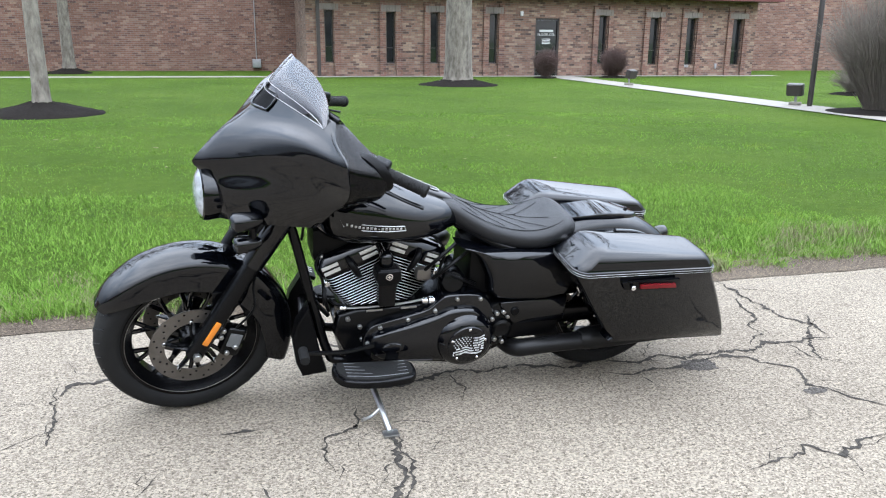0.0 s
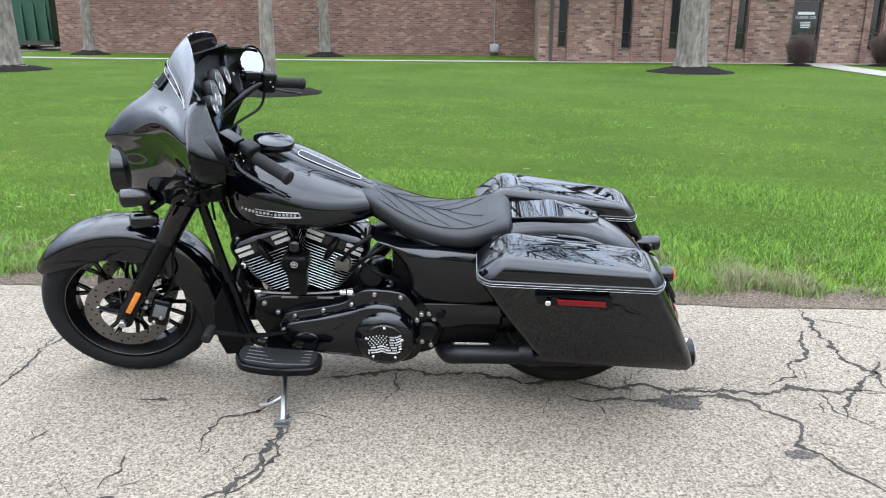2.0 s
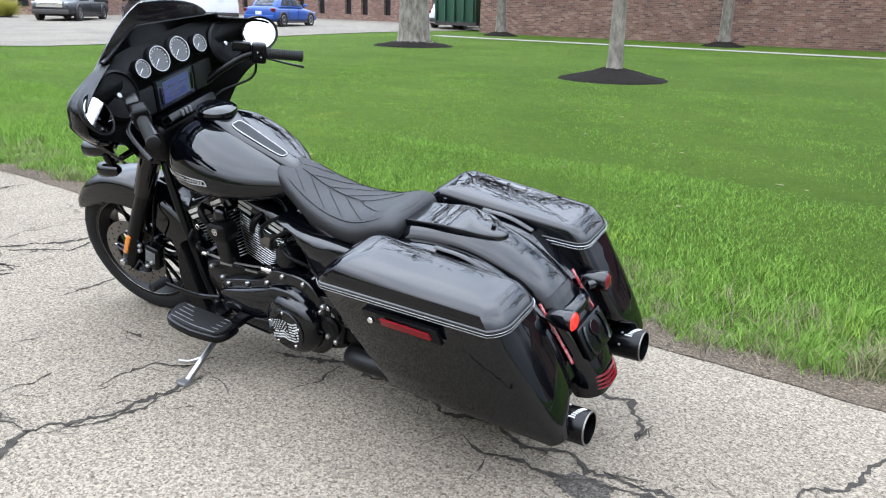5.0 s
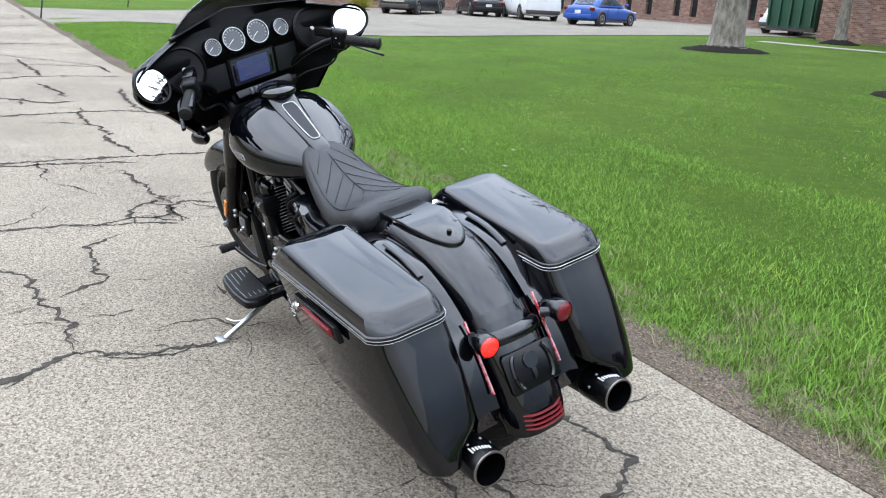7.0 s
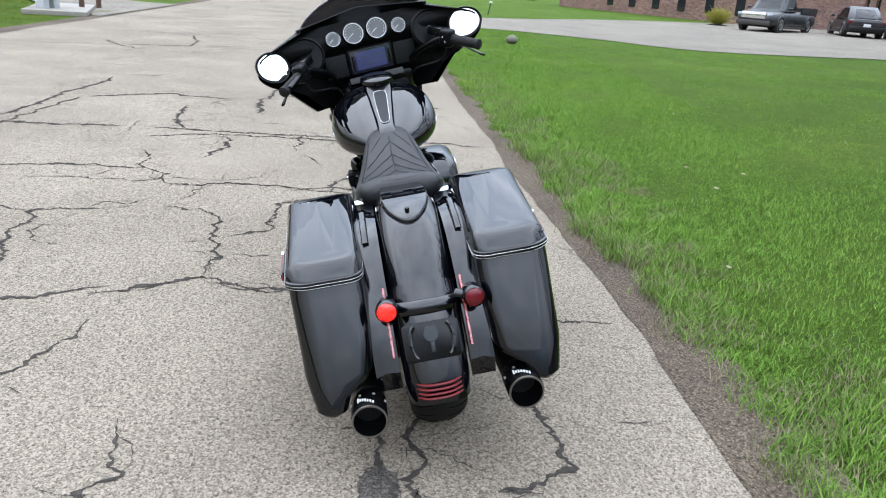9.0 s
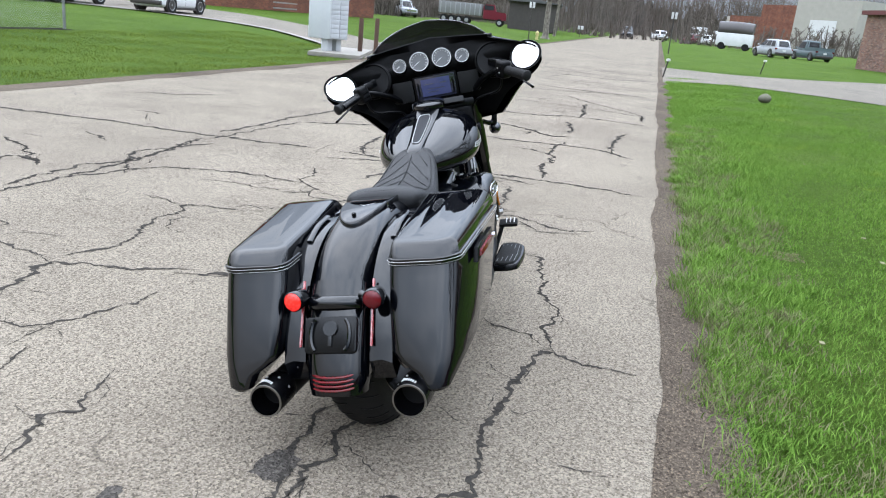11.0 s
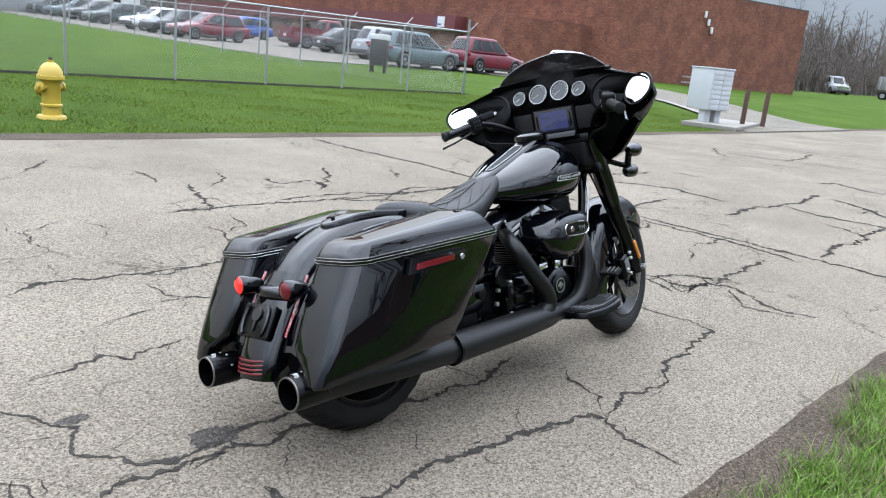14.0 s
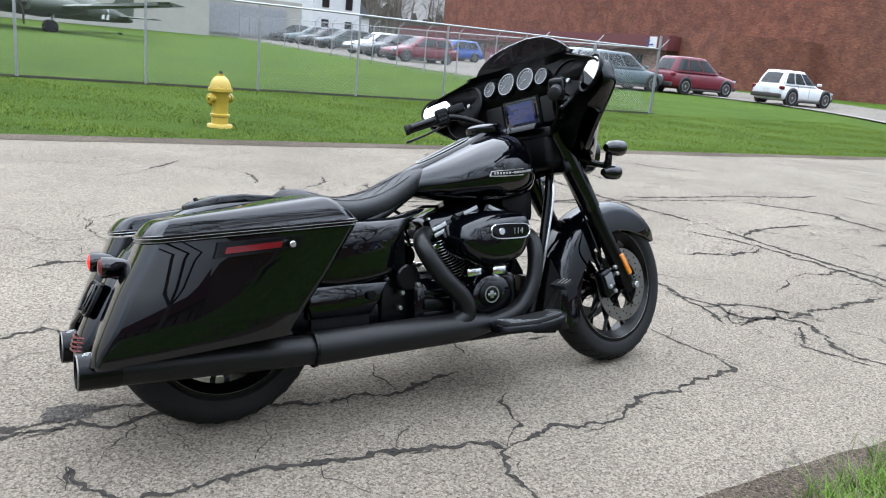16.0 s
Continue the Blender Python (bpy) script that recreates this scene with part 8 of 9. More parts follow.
def fence_run(p, q, n, hgt, arms=False):
    p, q = Vector(p), Vector(q)
    d = q - p
    for k in range(n + 1):
        c = p + d * k / n
        z = float(height(c.x, c.y - 11.2))
        e = k in (0, n)
        part("post", tube([(c.x, c.y, z - 0.1), (c.x, c.y, z + hgt + (0.35 if e else 0.0))], 0.038 if e else 0.027, 8, 1), M_GALV, fence)
        if arms:
            part("post_arm", tube([(c.x, c.y, z + hgt), (c.x - 0.22, c.y + 0.1, z + hgt + 0.28)], 0.014, 6, 1), M_GALV, fence)
    rail = [(p.x + d.x * k / n, p.y + d.y * k / n, float(height(p.x + d.x * k / n, p.y + d.y * k / n - 11.2)) + hgt) for k in range(n + 1)]
    part("top_rail", tube(rail, 0.020, 8, 1), M_GALV, fence)
    L = d.length
    u = d.normalized()
    V, F = [], []
    step = 0.075
    for s in (1, -1):
        for k in range(int(L / step)):
            t0 = k * step
            t1 = t0 + s * hgt
            a, b = 0.03, hgt
            if t1 > L:
                b = hgt * (L - t0) / (t1 - t0) if s > 0 else hgt
                t1 = L
            if t1 < 0:
                b = hgt * t0 / hgt
                t1 = 0
            p0, p1 = p + u * t0, p + u * t1
            z0, z1 = float(height(p0.x, p0.y - 11.2)), float(height(p1.x, p1.y - 11.2))
            A, B = Vector((p0.x, p0.y, z0 + a)), Vector((p1.x, p1.y, z1 + b))
            w = 0.0013
            side = Vector((-u.y, u.x, 0)) * w
            upv = Vector((0, 0, w))
            o = len(V)
            for c in (A, B):
                V.extend([tuple(c + side), tuple(c - side * 0.5 + upv), tuple(c - side * 0.5 - upv)])
            for j in range(3):
                j2 = (j + 1) % 3
                F.append((o + j, o + j2, o + 3 + j2, o + 3 + j))
    ob = new("chain_link", mesh_np("chain_link", V, F, M_GALV))
    ob.parent = fence
    tagged(ob, "fine diamond wire mesh", kind="stuff")


fence_run((8.5, 0, 0), (-13.7, 0, 0), 10, 1.75)
fence_run((-13.7, 0, 0), (-13.4, -44, 0), 16, 1.75, True)
tagged(sheet("lot_strip", steps((-13.9, 9, 2.0)), np.array([-11.45, -11.05]), M_MULCH, 0.006), "dark bare strip under the fence", "soil", kind="structure")


# ---------------------------------------------------------------- vehicles
def car(name, m, paint, label, L=4.4, W=1.78, H=1.47, kind="sedan", category="car"):
    t = thing(name, m, label, category)
    g = 0.20
    belt = 0.60 * H if kind != "truck" else 0.56 * H
    hood = 0.55 * H if kind != "truck" else 0.56 * H
    if kind in ("van", "truck"):
        hood = 0.54 * H
    x0, x1 = -L / 2, L / 2
    rows = [(x0, W * 0.38, g + 0.22, belt - 0.20), (x0 + 0.05, W * 0.44, g + 0.09, belt - 0.07), (x0 + 0.30, W * 0.485, g + 0.02, belt), (-0.2, W * 0.50, g, belt + 0.01), (x1 - 1.30, W * 0.50, g, belt - 0.01), (x1 - 0.80, W * 0.49, g, hood), (x1 - 0.28, W * 0.46, g + 0.05, hood - 0.08), (x1 - 0.06, W * 0.41, g + 0.12, hood - 0.20), (x1, W * 0.35, g + 0.20, hood - 0.30)]
    body = part("body", xloft(rows, e=5.0, n=32, wide=0.5, top=0.93), paint, t, sharp=60)
    if kind == "truck":
        xa, xb, xc, xd = -0.35, -0.20, 0.75, 1.45
    elif kind == "van":
        xa, xb, xc, xd = x0 + 0.05, x0 + 0.15, x1 - 1.35, x1 - 0.70
    elif kind in ("suv", "hatch"):
        xa, xb, xc, xd = x0 + 0.10, x0 + 0.50, x1 - 2.05, x1 - 1.05
    else:
        xa, xb, xc, xd = x0 + 0.35, x0 + 1.20, x1 - 2.10, x1 - 1.00
    wi, wt = W * 0.465, W * (0.37 if kind != "van" else 0.43)

    def cabin_at(v):
        """Centre, half length, half width and height of the glasshouse at a share of its height."""
        k = v ** 1.25
        a, b = xa + (xb - xa) * v ** 1.5, xd + (xc - xd) * v ** 0.92
        return (a + b) / 2, (b - a) / 2, wi + (wt - wi) * k, belt - 0.03 + (H - 0.05 - belt + 0.03) * v

    rings = []
    for v in (0.0, 0.25, 0.5, 0.75, 0.92, 1.0):
        c, a, w, z = cabin_at(v)
        rings.append([(c + a * sup(q, 5), w * sup(q - math.pi / 2, 5), z) for q in (2 * math.pi * k / 36 for k in range(36))])
    c, a, w, z = cabin_at(1.0)
    for k_, dz in ((0.93, 0.028), (0.75, 0.044), (0.3, 0.05)):
        rings.append([(c + a * k_ * sup(q, 5), w * k_ * sup(q - math.pi / 2, 5), z + dz) for q in (2 * math.pi * k / 36 for k in range(36))])
    part("cabin", loft(rings), paint, t, sharp=60)

    def glass(points, lab):
        """A thin curved pane over the cabin; points(u, v) gives its outer face."""
        b_ = loft([[points(u / 6, v) for u in range(7)] for v in (0.12, 0.4, 0.66, 0.88)], caps=False, wrap=False)
        bmesh.ops.solidify(b_, geom=b_.faces[:], thickness=0.006)
        part("window", b_, M_DKGLASS, t, lab)

    spans = ((-0.72, 0.72),) if kind == "truck" else (((0.42, 0.86),) if kind == "van" else (((-0.84, -0.44), (-0.38, 0.16), (0.22, 0.80)) if kind == "suv" else ((-0.74, -0.04), (0.03, 0.78))))
    for sd in (-1, 1):
        for f0, f1 in spans:
            def side(u, v, f0=f0, f1=f1, sd=sd):
                c, a, w, z = cabin_at(v)
                f = f0 + (f1 - f0) * u
                return Vector((c + a * f, sd * (w * (1 - abs(f) ** 5) ** 0.2 + 0.010), z))
            glass(side, "dark window glass")
        def screen(u, v, sd=sd):
            c, a, w, z = cabin_at(v)
            f = -0.86 + 1.72 * u
            return Vector((c + sd * (a * (1 - abs(f) ** 5) ** 0.2 + 0.010), w * f, z))
        if not (kind == "van" and sd < 0):
            glass(screen, "dark screen glass")
    for s in (-1, 1):
        part("mirror", box(xd - 0.38, s * (W / 2 + 0.05), belt + 0.09, 0.13, 0.18, 0.12, 0.04, 3), paint, t)
        for dx in (xa + 0.9 if kind != "truck" else 0.2, (xa + xd) / 2 + 0.4):
            part("door_line", box(dx, s * W / 2, (g + belt) / 2 + 0.06, 0.012, 0.008, belt - g - 0.16), M_DKFRAME, t)
        part("sill", box(0, s * (W / 2 - 0.04), g + 0.03, L * 0.55, 0.08, 0.10, 0.02), M_DKFRAME, t)
        part("tail_lamp", box(x0 + 0.10, s * W * 0.41, belt - 0.16, 0.18, 0.20, 0.16, 0.04, 3), M_REDLENS, t, "red lamp")
        part("headlamp", box(x1 - 0.17, s * W * 0.37, hood - 0.20, 0.26, 0.20, 0.12, 0.04, 3), M_HEADGLASS, t, "clear lamp")
        for x in (x0 + L * 0.19, x1 - L * 0.19):
            R_ = 0.32 if kind in ("sedan", "hatch") else 0.37
            part("wheel_arch", disc_cyl((x, s * (W / 2 - 0.10), R_ + 0.02), (0, s, 0), R_ + 0.05, 0.21, 28), M_DKFRAME, t)
            w_ = part("wheel", lathe([(R_ * 0.66, 0.10), (R_ * 0.92, 0.11), (R_, 0.08), (R_, -0.10), (R_ * 0.6, -0.10)], (x, s * (W / 2 - 0.085), R_), (0, s, 0), 24), M_RUBBER, t, "black tyre")
            part("rim", lathe([(R_ * 0.68, 0.085), (R_ * 0.62, 0.10), (R_ * 0.5, 0.07), (R_ * 0.15, 0.09), (0, 0.10)], (x, s * (W / 2 - 0.085), R_), (0, s, 0), 20), M_GALV, w_, "silver rim")
    part("rear_bumper", box(x0 + 0.02, 0, g + 0.22, 0.16, W * 0.90, 0.20, 0.05), paint if kind == "sedan" else M_DKFRAME, t)
    part("front_bumper", box(x1 - 0.04, 0, g + 0.20, 0.16, W * 0.84, 0.22, 0.05), paint if kind == "sedan" else M_DKFRAME, t)
    part("plate", box(x0 - 0.01, 0, belt - 0.30, 0.02, 0.32, 0.16), M_WHITEPAINT, t, "plain pale plate")
    if kind == "truck":
        part("bed", add(add(box(x0 + 1.05, W * 0.46, belt + 0.05, 2.0, 0.08, 0.30), box(x0 + 1.05, -W * 0.46, belt + 0.05, 2.0, 0.08, 0.30)), box(x0 + 0.06, 0, belt + 0.02, 0.08, W * 0.92, 0.34)), paint, t)
        part("grille", box(x1 + 0.0, 0, hood - 0.25, 0.08, W * 0.6, 0.28, 0.02), M_CHROME, t, "bright grille")
    return t


def paint(name, c, second=None):
    return material(name, c, 0.35, coat=0.25, spec=0.25, second=second or tuple(x * 0.85 for x in c), scale=1.5, amount=0.7)


P_BLUE, P_WHITE, P_DARK, P_RED, P_TEAL, P_SILVER, P_GREEN = paint("blue_car_paint", (0.0124, 0.0527, 0.2232)), paint("white_car_paint", (0.5184, 0.5184, 0.5184)), paint("black_car_paint", (0.00744, 0.00744, 0.00868)), paint("maroon_car_paint", (0.1054, 0.00744, 0.0155)), paint("grey_teal_car_paint", (0.0682, 0.093, 0.0992)), paint("silver_car_paint", (0.2604, 0.2728, 0.2852)), paint("dark_green_car_paint", (0.0124, 0.0217, 0.0186))
car("sedan", at_ground(-26.3, 28.6, 105), P_BLUE, "bright blue compact sedan in the parking lot", 4.1, 1.74, 1.52)
car("van", at_ground(-31.7, 28.3, 158), P_WHITE, "white cargo van in the parking lot", 5.4, 2.0, 2.3, "van", "van")
car("sedan", at_ground(-35.0, 27.2, 160), P_DARK, "black sedan in the parking lot", 4.7, 1.8, 1.45)
car("pickup_truck", at_ground(-35.1, 23.0, -50), paint("dark_grey_truck_paint", (0.0120, 0.0140, 0.0150)), "dark grey pickup truck in the parking lot", 5.5, 1.95, 1.82, "truck", "pickup truck")
car("suv", at_ground(-21.5, 37.0, 100), P_WHITE, "white car beyond the dumpster", 4.4, 1.8, 1.6, "suv")
car("suv", at_ground(-29.5, -18.7, 181), P_WHITE, "white compact crossover with a magnetic door sign", 3.8, 1.72, 1.55, "suv", "car")
car("suv", at_ground(-27.2, -22.7, 180), P_RED, "maroon sport utility vehicle in the lot", 4.4, 1.85, 1.72, "suv")
car("suv", at_ground(-22.9, -23.3, 178), P_TEAL, "grey-green sport utility vehicle behind the fence", 4.6, 1.85, 1.65, "suv")
car("suv", at_ground(-25.2, -27.4, 172), P_SILVER, "silver sport utility vehicle behind the fence", 4.6, 1.85, 1.7, "suv")
car("sedan", at_ground(-26.0, -32.0, 172), P_DARK, "dark sedan behind the fence", 4.6, 1.8, 1.45)
car("pickup_truck", at_ground(-26.8, -36.0, 172), P_RED, "maroon pickup behind the fence", 5.4, 1.9, 1.8, "truck", "pickup truck")
for x, y, p, lb in ((-19.2, -36.5, P_RED, "red hatchback parked behind the fence"), (-19.4, -40.2, P_DARK, "dark green car parked behind the fence"), (-19.6, -43.6, P_WHITE, "white car parked behind the fence"), (-26.5, -45.5, P_BLUE, "blue car parked behind the fence"), (-19.8, -50, P_GREEN, "dark car in the parked row"), (-19.9, -54, P_DARK, "black car in the parked row"), (-20, -58, P_TEAL, "grey car in the parked row"), (-20, -62, P_DARK, "dark car in the parked row"), (-20.3, -66, P_TEAL, "grey car in the parked row")):
    car("parked_car", at_ground(x, y, 5), p, lb, 4.5, 1.8, 1.5, "hatch")
car("pickup_truck", at_ground(-92.0, -27.6, 40), P_SILVER, "silver pickup with a flat trailer", 5.6, 2.0, 1.95, "truck", "pickup truck")
car("utility_vehicle", at_ground(-118.0, -1.0, 0), P_DARK, "open dark jeep far down the road", 4.0, 1.8, 1.8, "suv")
for x, y, p, kd, lb, h in ((-137, 3.6, P_WHITE, "suv", "white car at the end of the road", 1.6), (-124, 11.0, P_WHITE, "hatch", "white car beside the far building", 1.5), (-131, 12.6, P_WHITE, "van", "white van beside the far building", 2.2), (-76.5, 14.0, P_SILVER, "suv", "silver sport utility vehicle on the far lot", 1.65), (-77.3, 17.6, P_TEAL, "truck", "pale blue pickup on the far lot", 1.8), (-128, 8.6, P_RED, "suv", "red tractor-like vehicle by the bus", 1.4)):
    car("parked_vehicle", at_ground(x, y, 200), p, lb, 4.6, 1.85, h, kd)
bus = car("minibus", at_ground(-150, 10.4, 195), P_WHITE, "white minibus with a row of dark windows", 7.0, 2.2, 2.7, "van", "bus")
part("window_band", add(box(-0.6, 1.0, 1.9, 4.4, 0.25, 0.7), box(-0.6, -1.0, 1.9, 4.4, 0.25, 0.7)), M_DKGLASS, bus, "dark side windows")

# dump truck
dt = thing("dump_truck", at_ground(-93.0, -18.6, 98) @ Matrix.Scale(0.86, 4), "red dump truck with a ribbed grey tipper body", "truck")
M_TIP = material("grey_tipper_steel", (0.186, 0.186, 0.186), 0.5, 0.4, second=(0.124, 0.124, 0.124), scale=2)
part("tipper_body", box(-2.1, 0, 2.05, 6.2, 2.4, 1.6, 0.05), M_TIP, dt, "ribbed grey tipper")
for k in range(9):
    part("rib", box(-4.9 + 0.7 * k, -1.22, 2.0, 0.12, 0.08, 1.5), M_GALV, dt)
part("cab", loft([[(x, y, z) for y, z in ((-1.1, 0.9), (1.1, 0.9), (1.1, h_), (-1.1, h_))] for x, h_ in ((1.2, 2.5), (1.5, 2.9), (2.7, 2.9), (3.0, 2.0), (4.3, 1.9), (4.5, 1.6))]), P_RED, dt, "red cab")
part("cab_glass", box(2.0, 0, 2.45, 1.3, 2.24, 0.6), M_DKGLASS, dt)
part("chassis", box(-0.5, 0, 0.85, 9.5, 0.9, 0.3), M_DKFRAME, dt)
for x in (-4.4, -3.3, -2.2, -1.1, 3.6):
    for s in (-1, 1):
        part("wheel", disc_cyl((x, s * 1.0, 0.52), (0, 1, 0), 0.52, 0.32, 20), M_RUBBER, dt)
        part("wheel_rim", disc_cyl((x, s * 1.17, 0.52), (0, 1, 0), 0.28, 0.03, 16), M_GALV, dt)
trl = thing("flat_trailer", at_ground(-93.5, -32.4, 98), "low dark flat trailer with racks", "trailer")
part("deck", box(0, 0, 0.7, 6, 2.0, 0.15), M_DKFRAME, trl)
for s in (-1, 1):
    part("rack", add(add(box(-2.5, s, 1.6, 0.08, 0.08, 1.8), box(2.5, s, 1.6, 0.08, 0.08, 1.8)), box(0, s, 2.5, 5, 0.08, 0.08)), M_DKFRAME, trl)
    for x in (-0.6, 0.6):
        part("wheel", disc_cyl((x, s, 0.38), (0, 1, 0), 0.38, 0.25, 16), M_RUBBER, trl)

# ---------------------------------------------------------------- warehouse
wh = thing("warehouse", Matrix.Identity(4), "large orange-red brick warehouse with a low red-roofed annex", "building")
C1, C2, TOP = Vector((-46, -27, 0)), Vector((-65.3, -21.7, 0)), 7.4
nv = (C2 - C1).normalized()
bk = Vector((nv.y, -nv.x, 0)) if nv.y < 0 else Vector((-nv.y, nv.x, 0))
bk = Vector((-0.30, -0.95, 0)).normalized()
E1 = Vector((-41.5, -75, 0))
foot = [C1, C2, C2 + Vector((-6, -46, 0)), E1]
brick_part("wall", loft([[(p.x, p.y, 0.2) for p in foot], [(p.x, p.y, TOP) for p in foot]]), M_BRICK_OR, wh, "weathered orange-red brick wall")
part("coping", loft([[(p.x * 1.001, p.y * 1.001, TOP) for p in foot], [(p.x * 1.001, p.y * 1.001, TOP + 0.12) for p in foot]]), M_DKFRAME, wh, "thin dark roof edge")
ann = [(-38.6, -31.5), (-46.2, -29.3), (-46.5, -36), (-38.9, -36)]
brick_part("annex_block", loft([[(x, y, 0.2) for x, y in ann], [(x, y, 4.15) for x, y in ann]]), M_BRICK_OR, wh, "lower brick block")
ann2 = [(-38.2, -36.0), (-43.5, -36.0), (-42.0, -75), (-36.6, -75)]
brick_part("annex_wall", loft([[(x, y, 0.2) for x, y in ann2], [(x, y, 3.0) for x, y in ann2]]), M_BRICK_TAN, wh, "mottled annex wall")
part("annex_fascia", loft([[(x, y, z) for x, y in ((-37.6, -35.4), (-43.0, -35.6), (-42.0, -75), (-36.0, -75))] for z in (2.85, 3.85)]), M_FASCIA, wh, "deep red annex fascia")
for k in range(12):
    y = -38.5 - 2.9 * k
    x = -38.2 + 1.6 * (-36 - y) / 39 + 0.03
    part("window", box(x, y, 1.75, 0.08, 0.55, 1.5), M_DKGLASS, wh, "narrow dark window")
sg = part("lease_sign", box(-37.56, -37.6, 3.35, 0.06, 2.4, 0.75, 0.01), M_WHITEPAINT, wh, "white sign board with blue lettering")
M_SIGNBLUE = material("sign_blue", (0.0186, 0.0558, 0.186), 0.5)
text_mesh("sign_lettering", "FOR LEASE", 0.30, Matrix.Translation((-37.52, -37.75, 3.45)) @ Matrix.Rotation(radians(90), 4, 'Z') @ Matrix.Rotation(radians(90), 4, 'X'), M_SIGNBLUE, sg, 0.004)
part("sign_bars", add(box(-37.525, -37.6, 3.18, 0.01, 1.8, 0.10), box(-37.525, -38.55, 3.36, 0.01, 0.3, 0.35)), M_SIGNBLUE, sg, "blue bars of small lettering")
for k in range(3):
    t_ = 0.40 + 0.022 * k
    c = C1 + (C2 - C1) * t_
    part("wall_number_bar", box(c.x, c.y + 0.10, 5.95 - 0.55 * k, 0.30, 0.10, 0.48, 0.02), M_WHITEPAINT, wh, "white bar in place of a wall number", m=None)
part("cart_rack", add(box(-52.0, -23.9, 1.25, 3.4, 0.3, 0.10), box(-52.0, -23.9, 0.85, 3.4, 0.3, 0.10)), M_GALV, wh, "row of grey carts against the wall")
part("roof_vents", add(add(box(-43, -45, TOP + 0.3, 0.15, 0.15, 0.9), box(-43.2, -41, TOP + 0.3, 0.15, 0.15, 0.9)), box(-42.5, -52, TOP + 0.2, 0.6, 0.4, 0.4)), M_DKFRAME, wh)
bn = thing("drop_box", at_ground(-16.4, -18.3, 130), "dark brown parcel drop box beside the lot", "drop box")
M_DARKBROWN = material("dark_brown_enamel", (0.01364, 0.00992, 0.00744), 0.5, second=(0.0186, 0.01364, 0.00992), scale=4)
part("box_body", box(0, 0, 0.75, 0.62, 0.55, 0.95, 0.03), M_DARKBROWN, bn)
part("hood", box(0, 0.05, 1.3, 0.66, 0.62, 0.22, 0.04), M_WHITEPAINT, bn, "pale top")
part("shield_mark", box(0, 0.285, 0.95, 0.20, 0.02, 0.26, 0.03), M_YELLOW, bn, "yellow shield shape")
part("box_leg", box(-0.25, 0, 0.15, 0.08, 0.5, 0.3), M_DARKBROWN, bn)
part("box_leg", box(0.25, 0, 0.15, 0.08, 0.5, 0.3), M_DARKBROWN, bn)

# house, hangar, aeroplane
hs = thing("house", at_ground(-27.0, -78, 20), "white two-storey wooden house with gables", "house")
part("wall", box(0, 0, 2.9, 6.5, 8, 5.8), M_WHITEPAINT, hs, "white siding")
M_ROOF = material("grey_shingles", (0.062, 0.062, 0.0651), 0.9, second=(0.093, 0.093, 0.093), scale=8)
part("roof", loft([[(-3.6, y, 5.6), (0, y, 8.6), (3.6, y, 5.6)] for y in (-4.5, 4.5)]), M_ROOF, hs, "grey gable roof")
part("gable", loft([[(-3.2, y, 5.7), (0, y, 8.3), (3.2, y, 5.7)] for y in (4.3, 4.55)]), M_WHITEPAINT, hs)
part("wing", box(-4.8, -1, 1.5, 3.5, 6, 3.4), M_WHITEPAINT, hs)
part("wing_roof", loft([[(-6.9, y, 3.1), (-4.8, y, 4.6), (-2.8, y, 3.1)] for y in (-4.3, 2.3)]), M_ROOF, hs)
for x, z in ((-1.6, 1.6), (1.6, 1.6), (-1.6, 4.2), (1.6, 4.2), (0, 6.6)):
    part("window", box(x, 4.05 if z < 6 else 4.58, z, 0.9, 0.1, 1.4 if z < 6 else 1.0), M_DKGLASS, hs, "dark window")
hg = thing("hangar", at_ground(-2.0, -66, 8), "long cream metal hangar with a shallow roof", "building")
part("wall", box(3, 0, 3.0, 24, 16, 6.2), M_CREAM, hg, "cream metal wall")
part("roof", loft([[(-9.4, y, 6.0), (3, y, 9.0), (15.4, y, 6.0)] for y in (-8.3, 8.3)]), M_ROOF, hg)
part("lean_to", box(-13.5, 2, 1.6, 9, 8, 3.4), M_CREAM, hg, "lower cream wing")
part("grey_door", box(-13.0, 6.05, 1.4, 7.0, 0.1, 2.4), M_GALV, hg, "grey metal fence panel")
pn = thing("aeroplane", at_ground(0.5, -39.0, 36, -0.15) @ Matrix.Diagonal((0.70, 0.70, 0.60, 1.0)), "olive green twin-engined propeller aeroplane on display", "aeroplane")
M_OLIVE = material("olive_drab_paint", (0.0341, 0.0434, 0.0279), 0.55, second=(0.0496, 0.0589, 0.0372), scale=2)
part("fuselage", tube([(9.0, 0, 3.2), (7.5, 0, 3.0), (4, 0, 2.7), (0, 0, 2.5), (-4, 0, 2.2), (-7, 0, 1.8), (-8.2, 0, 1.6)], [0.3, 0.95, 1.25, 1.25, 0.95, 0.45, 0.15], 20, 4), M_OLIVE, pn)
part("wing", loft([[(1.6 - abs(y) * 0.10, y, 1.9 + abs(y) * 0.08), (0.6, y, 2.12 + abs(y) * 0.08), (-1.4 + abs(y) * 0.04, y, 1.9 + abs(y) * 0.08), (0.4, y, 1.78 + abs(y) * 0.08)] for y in (-12.5, -11.5, -6, 0, 6, 11.5, 12.5)]), M_OLIVE, pn)
part("tailplane", loft([[(-6.2, y, 1.9), (-7.0, y, 2.0), (-7.9, y, 1.9), (-7.0, y, 1.82)] for y in (-3.6, 0, 3.6)]), M_OLIVE, pn)
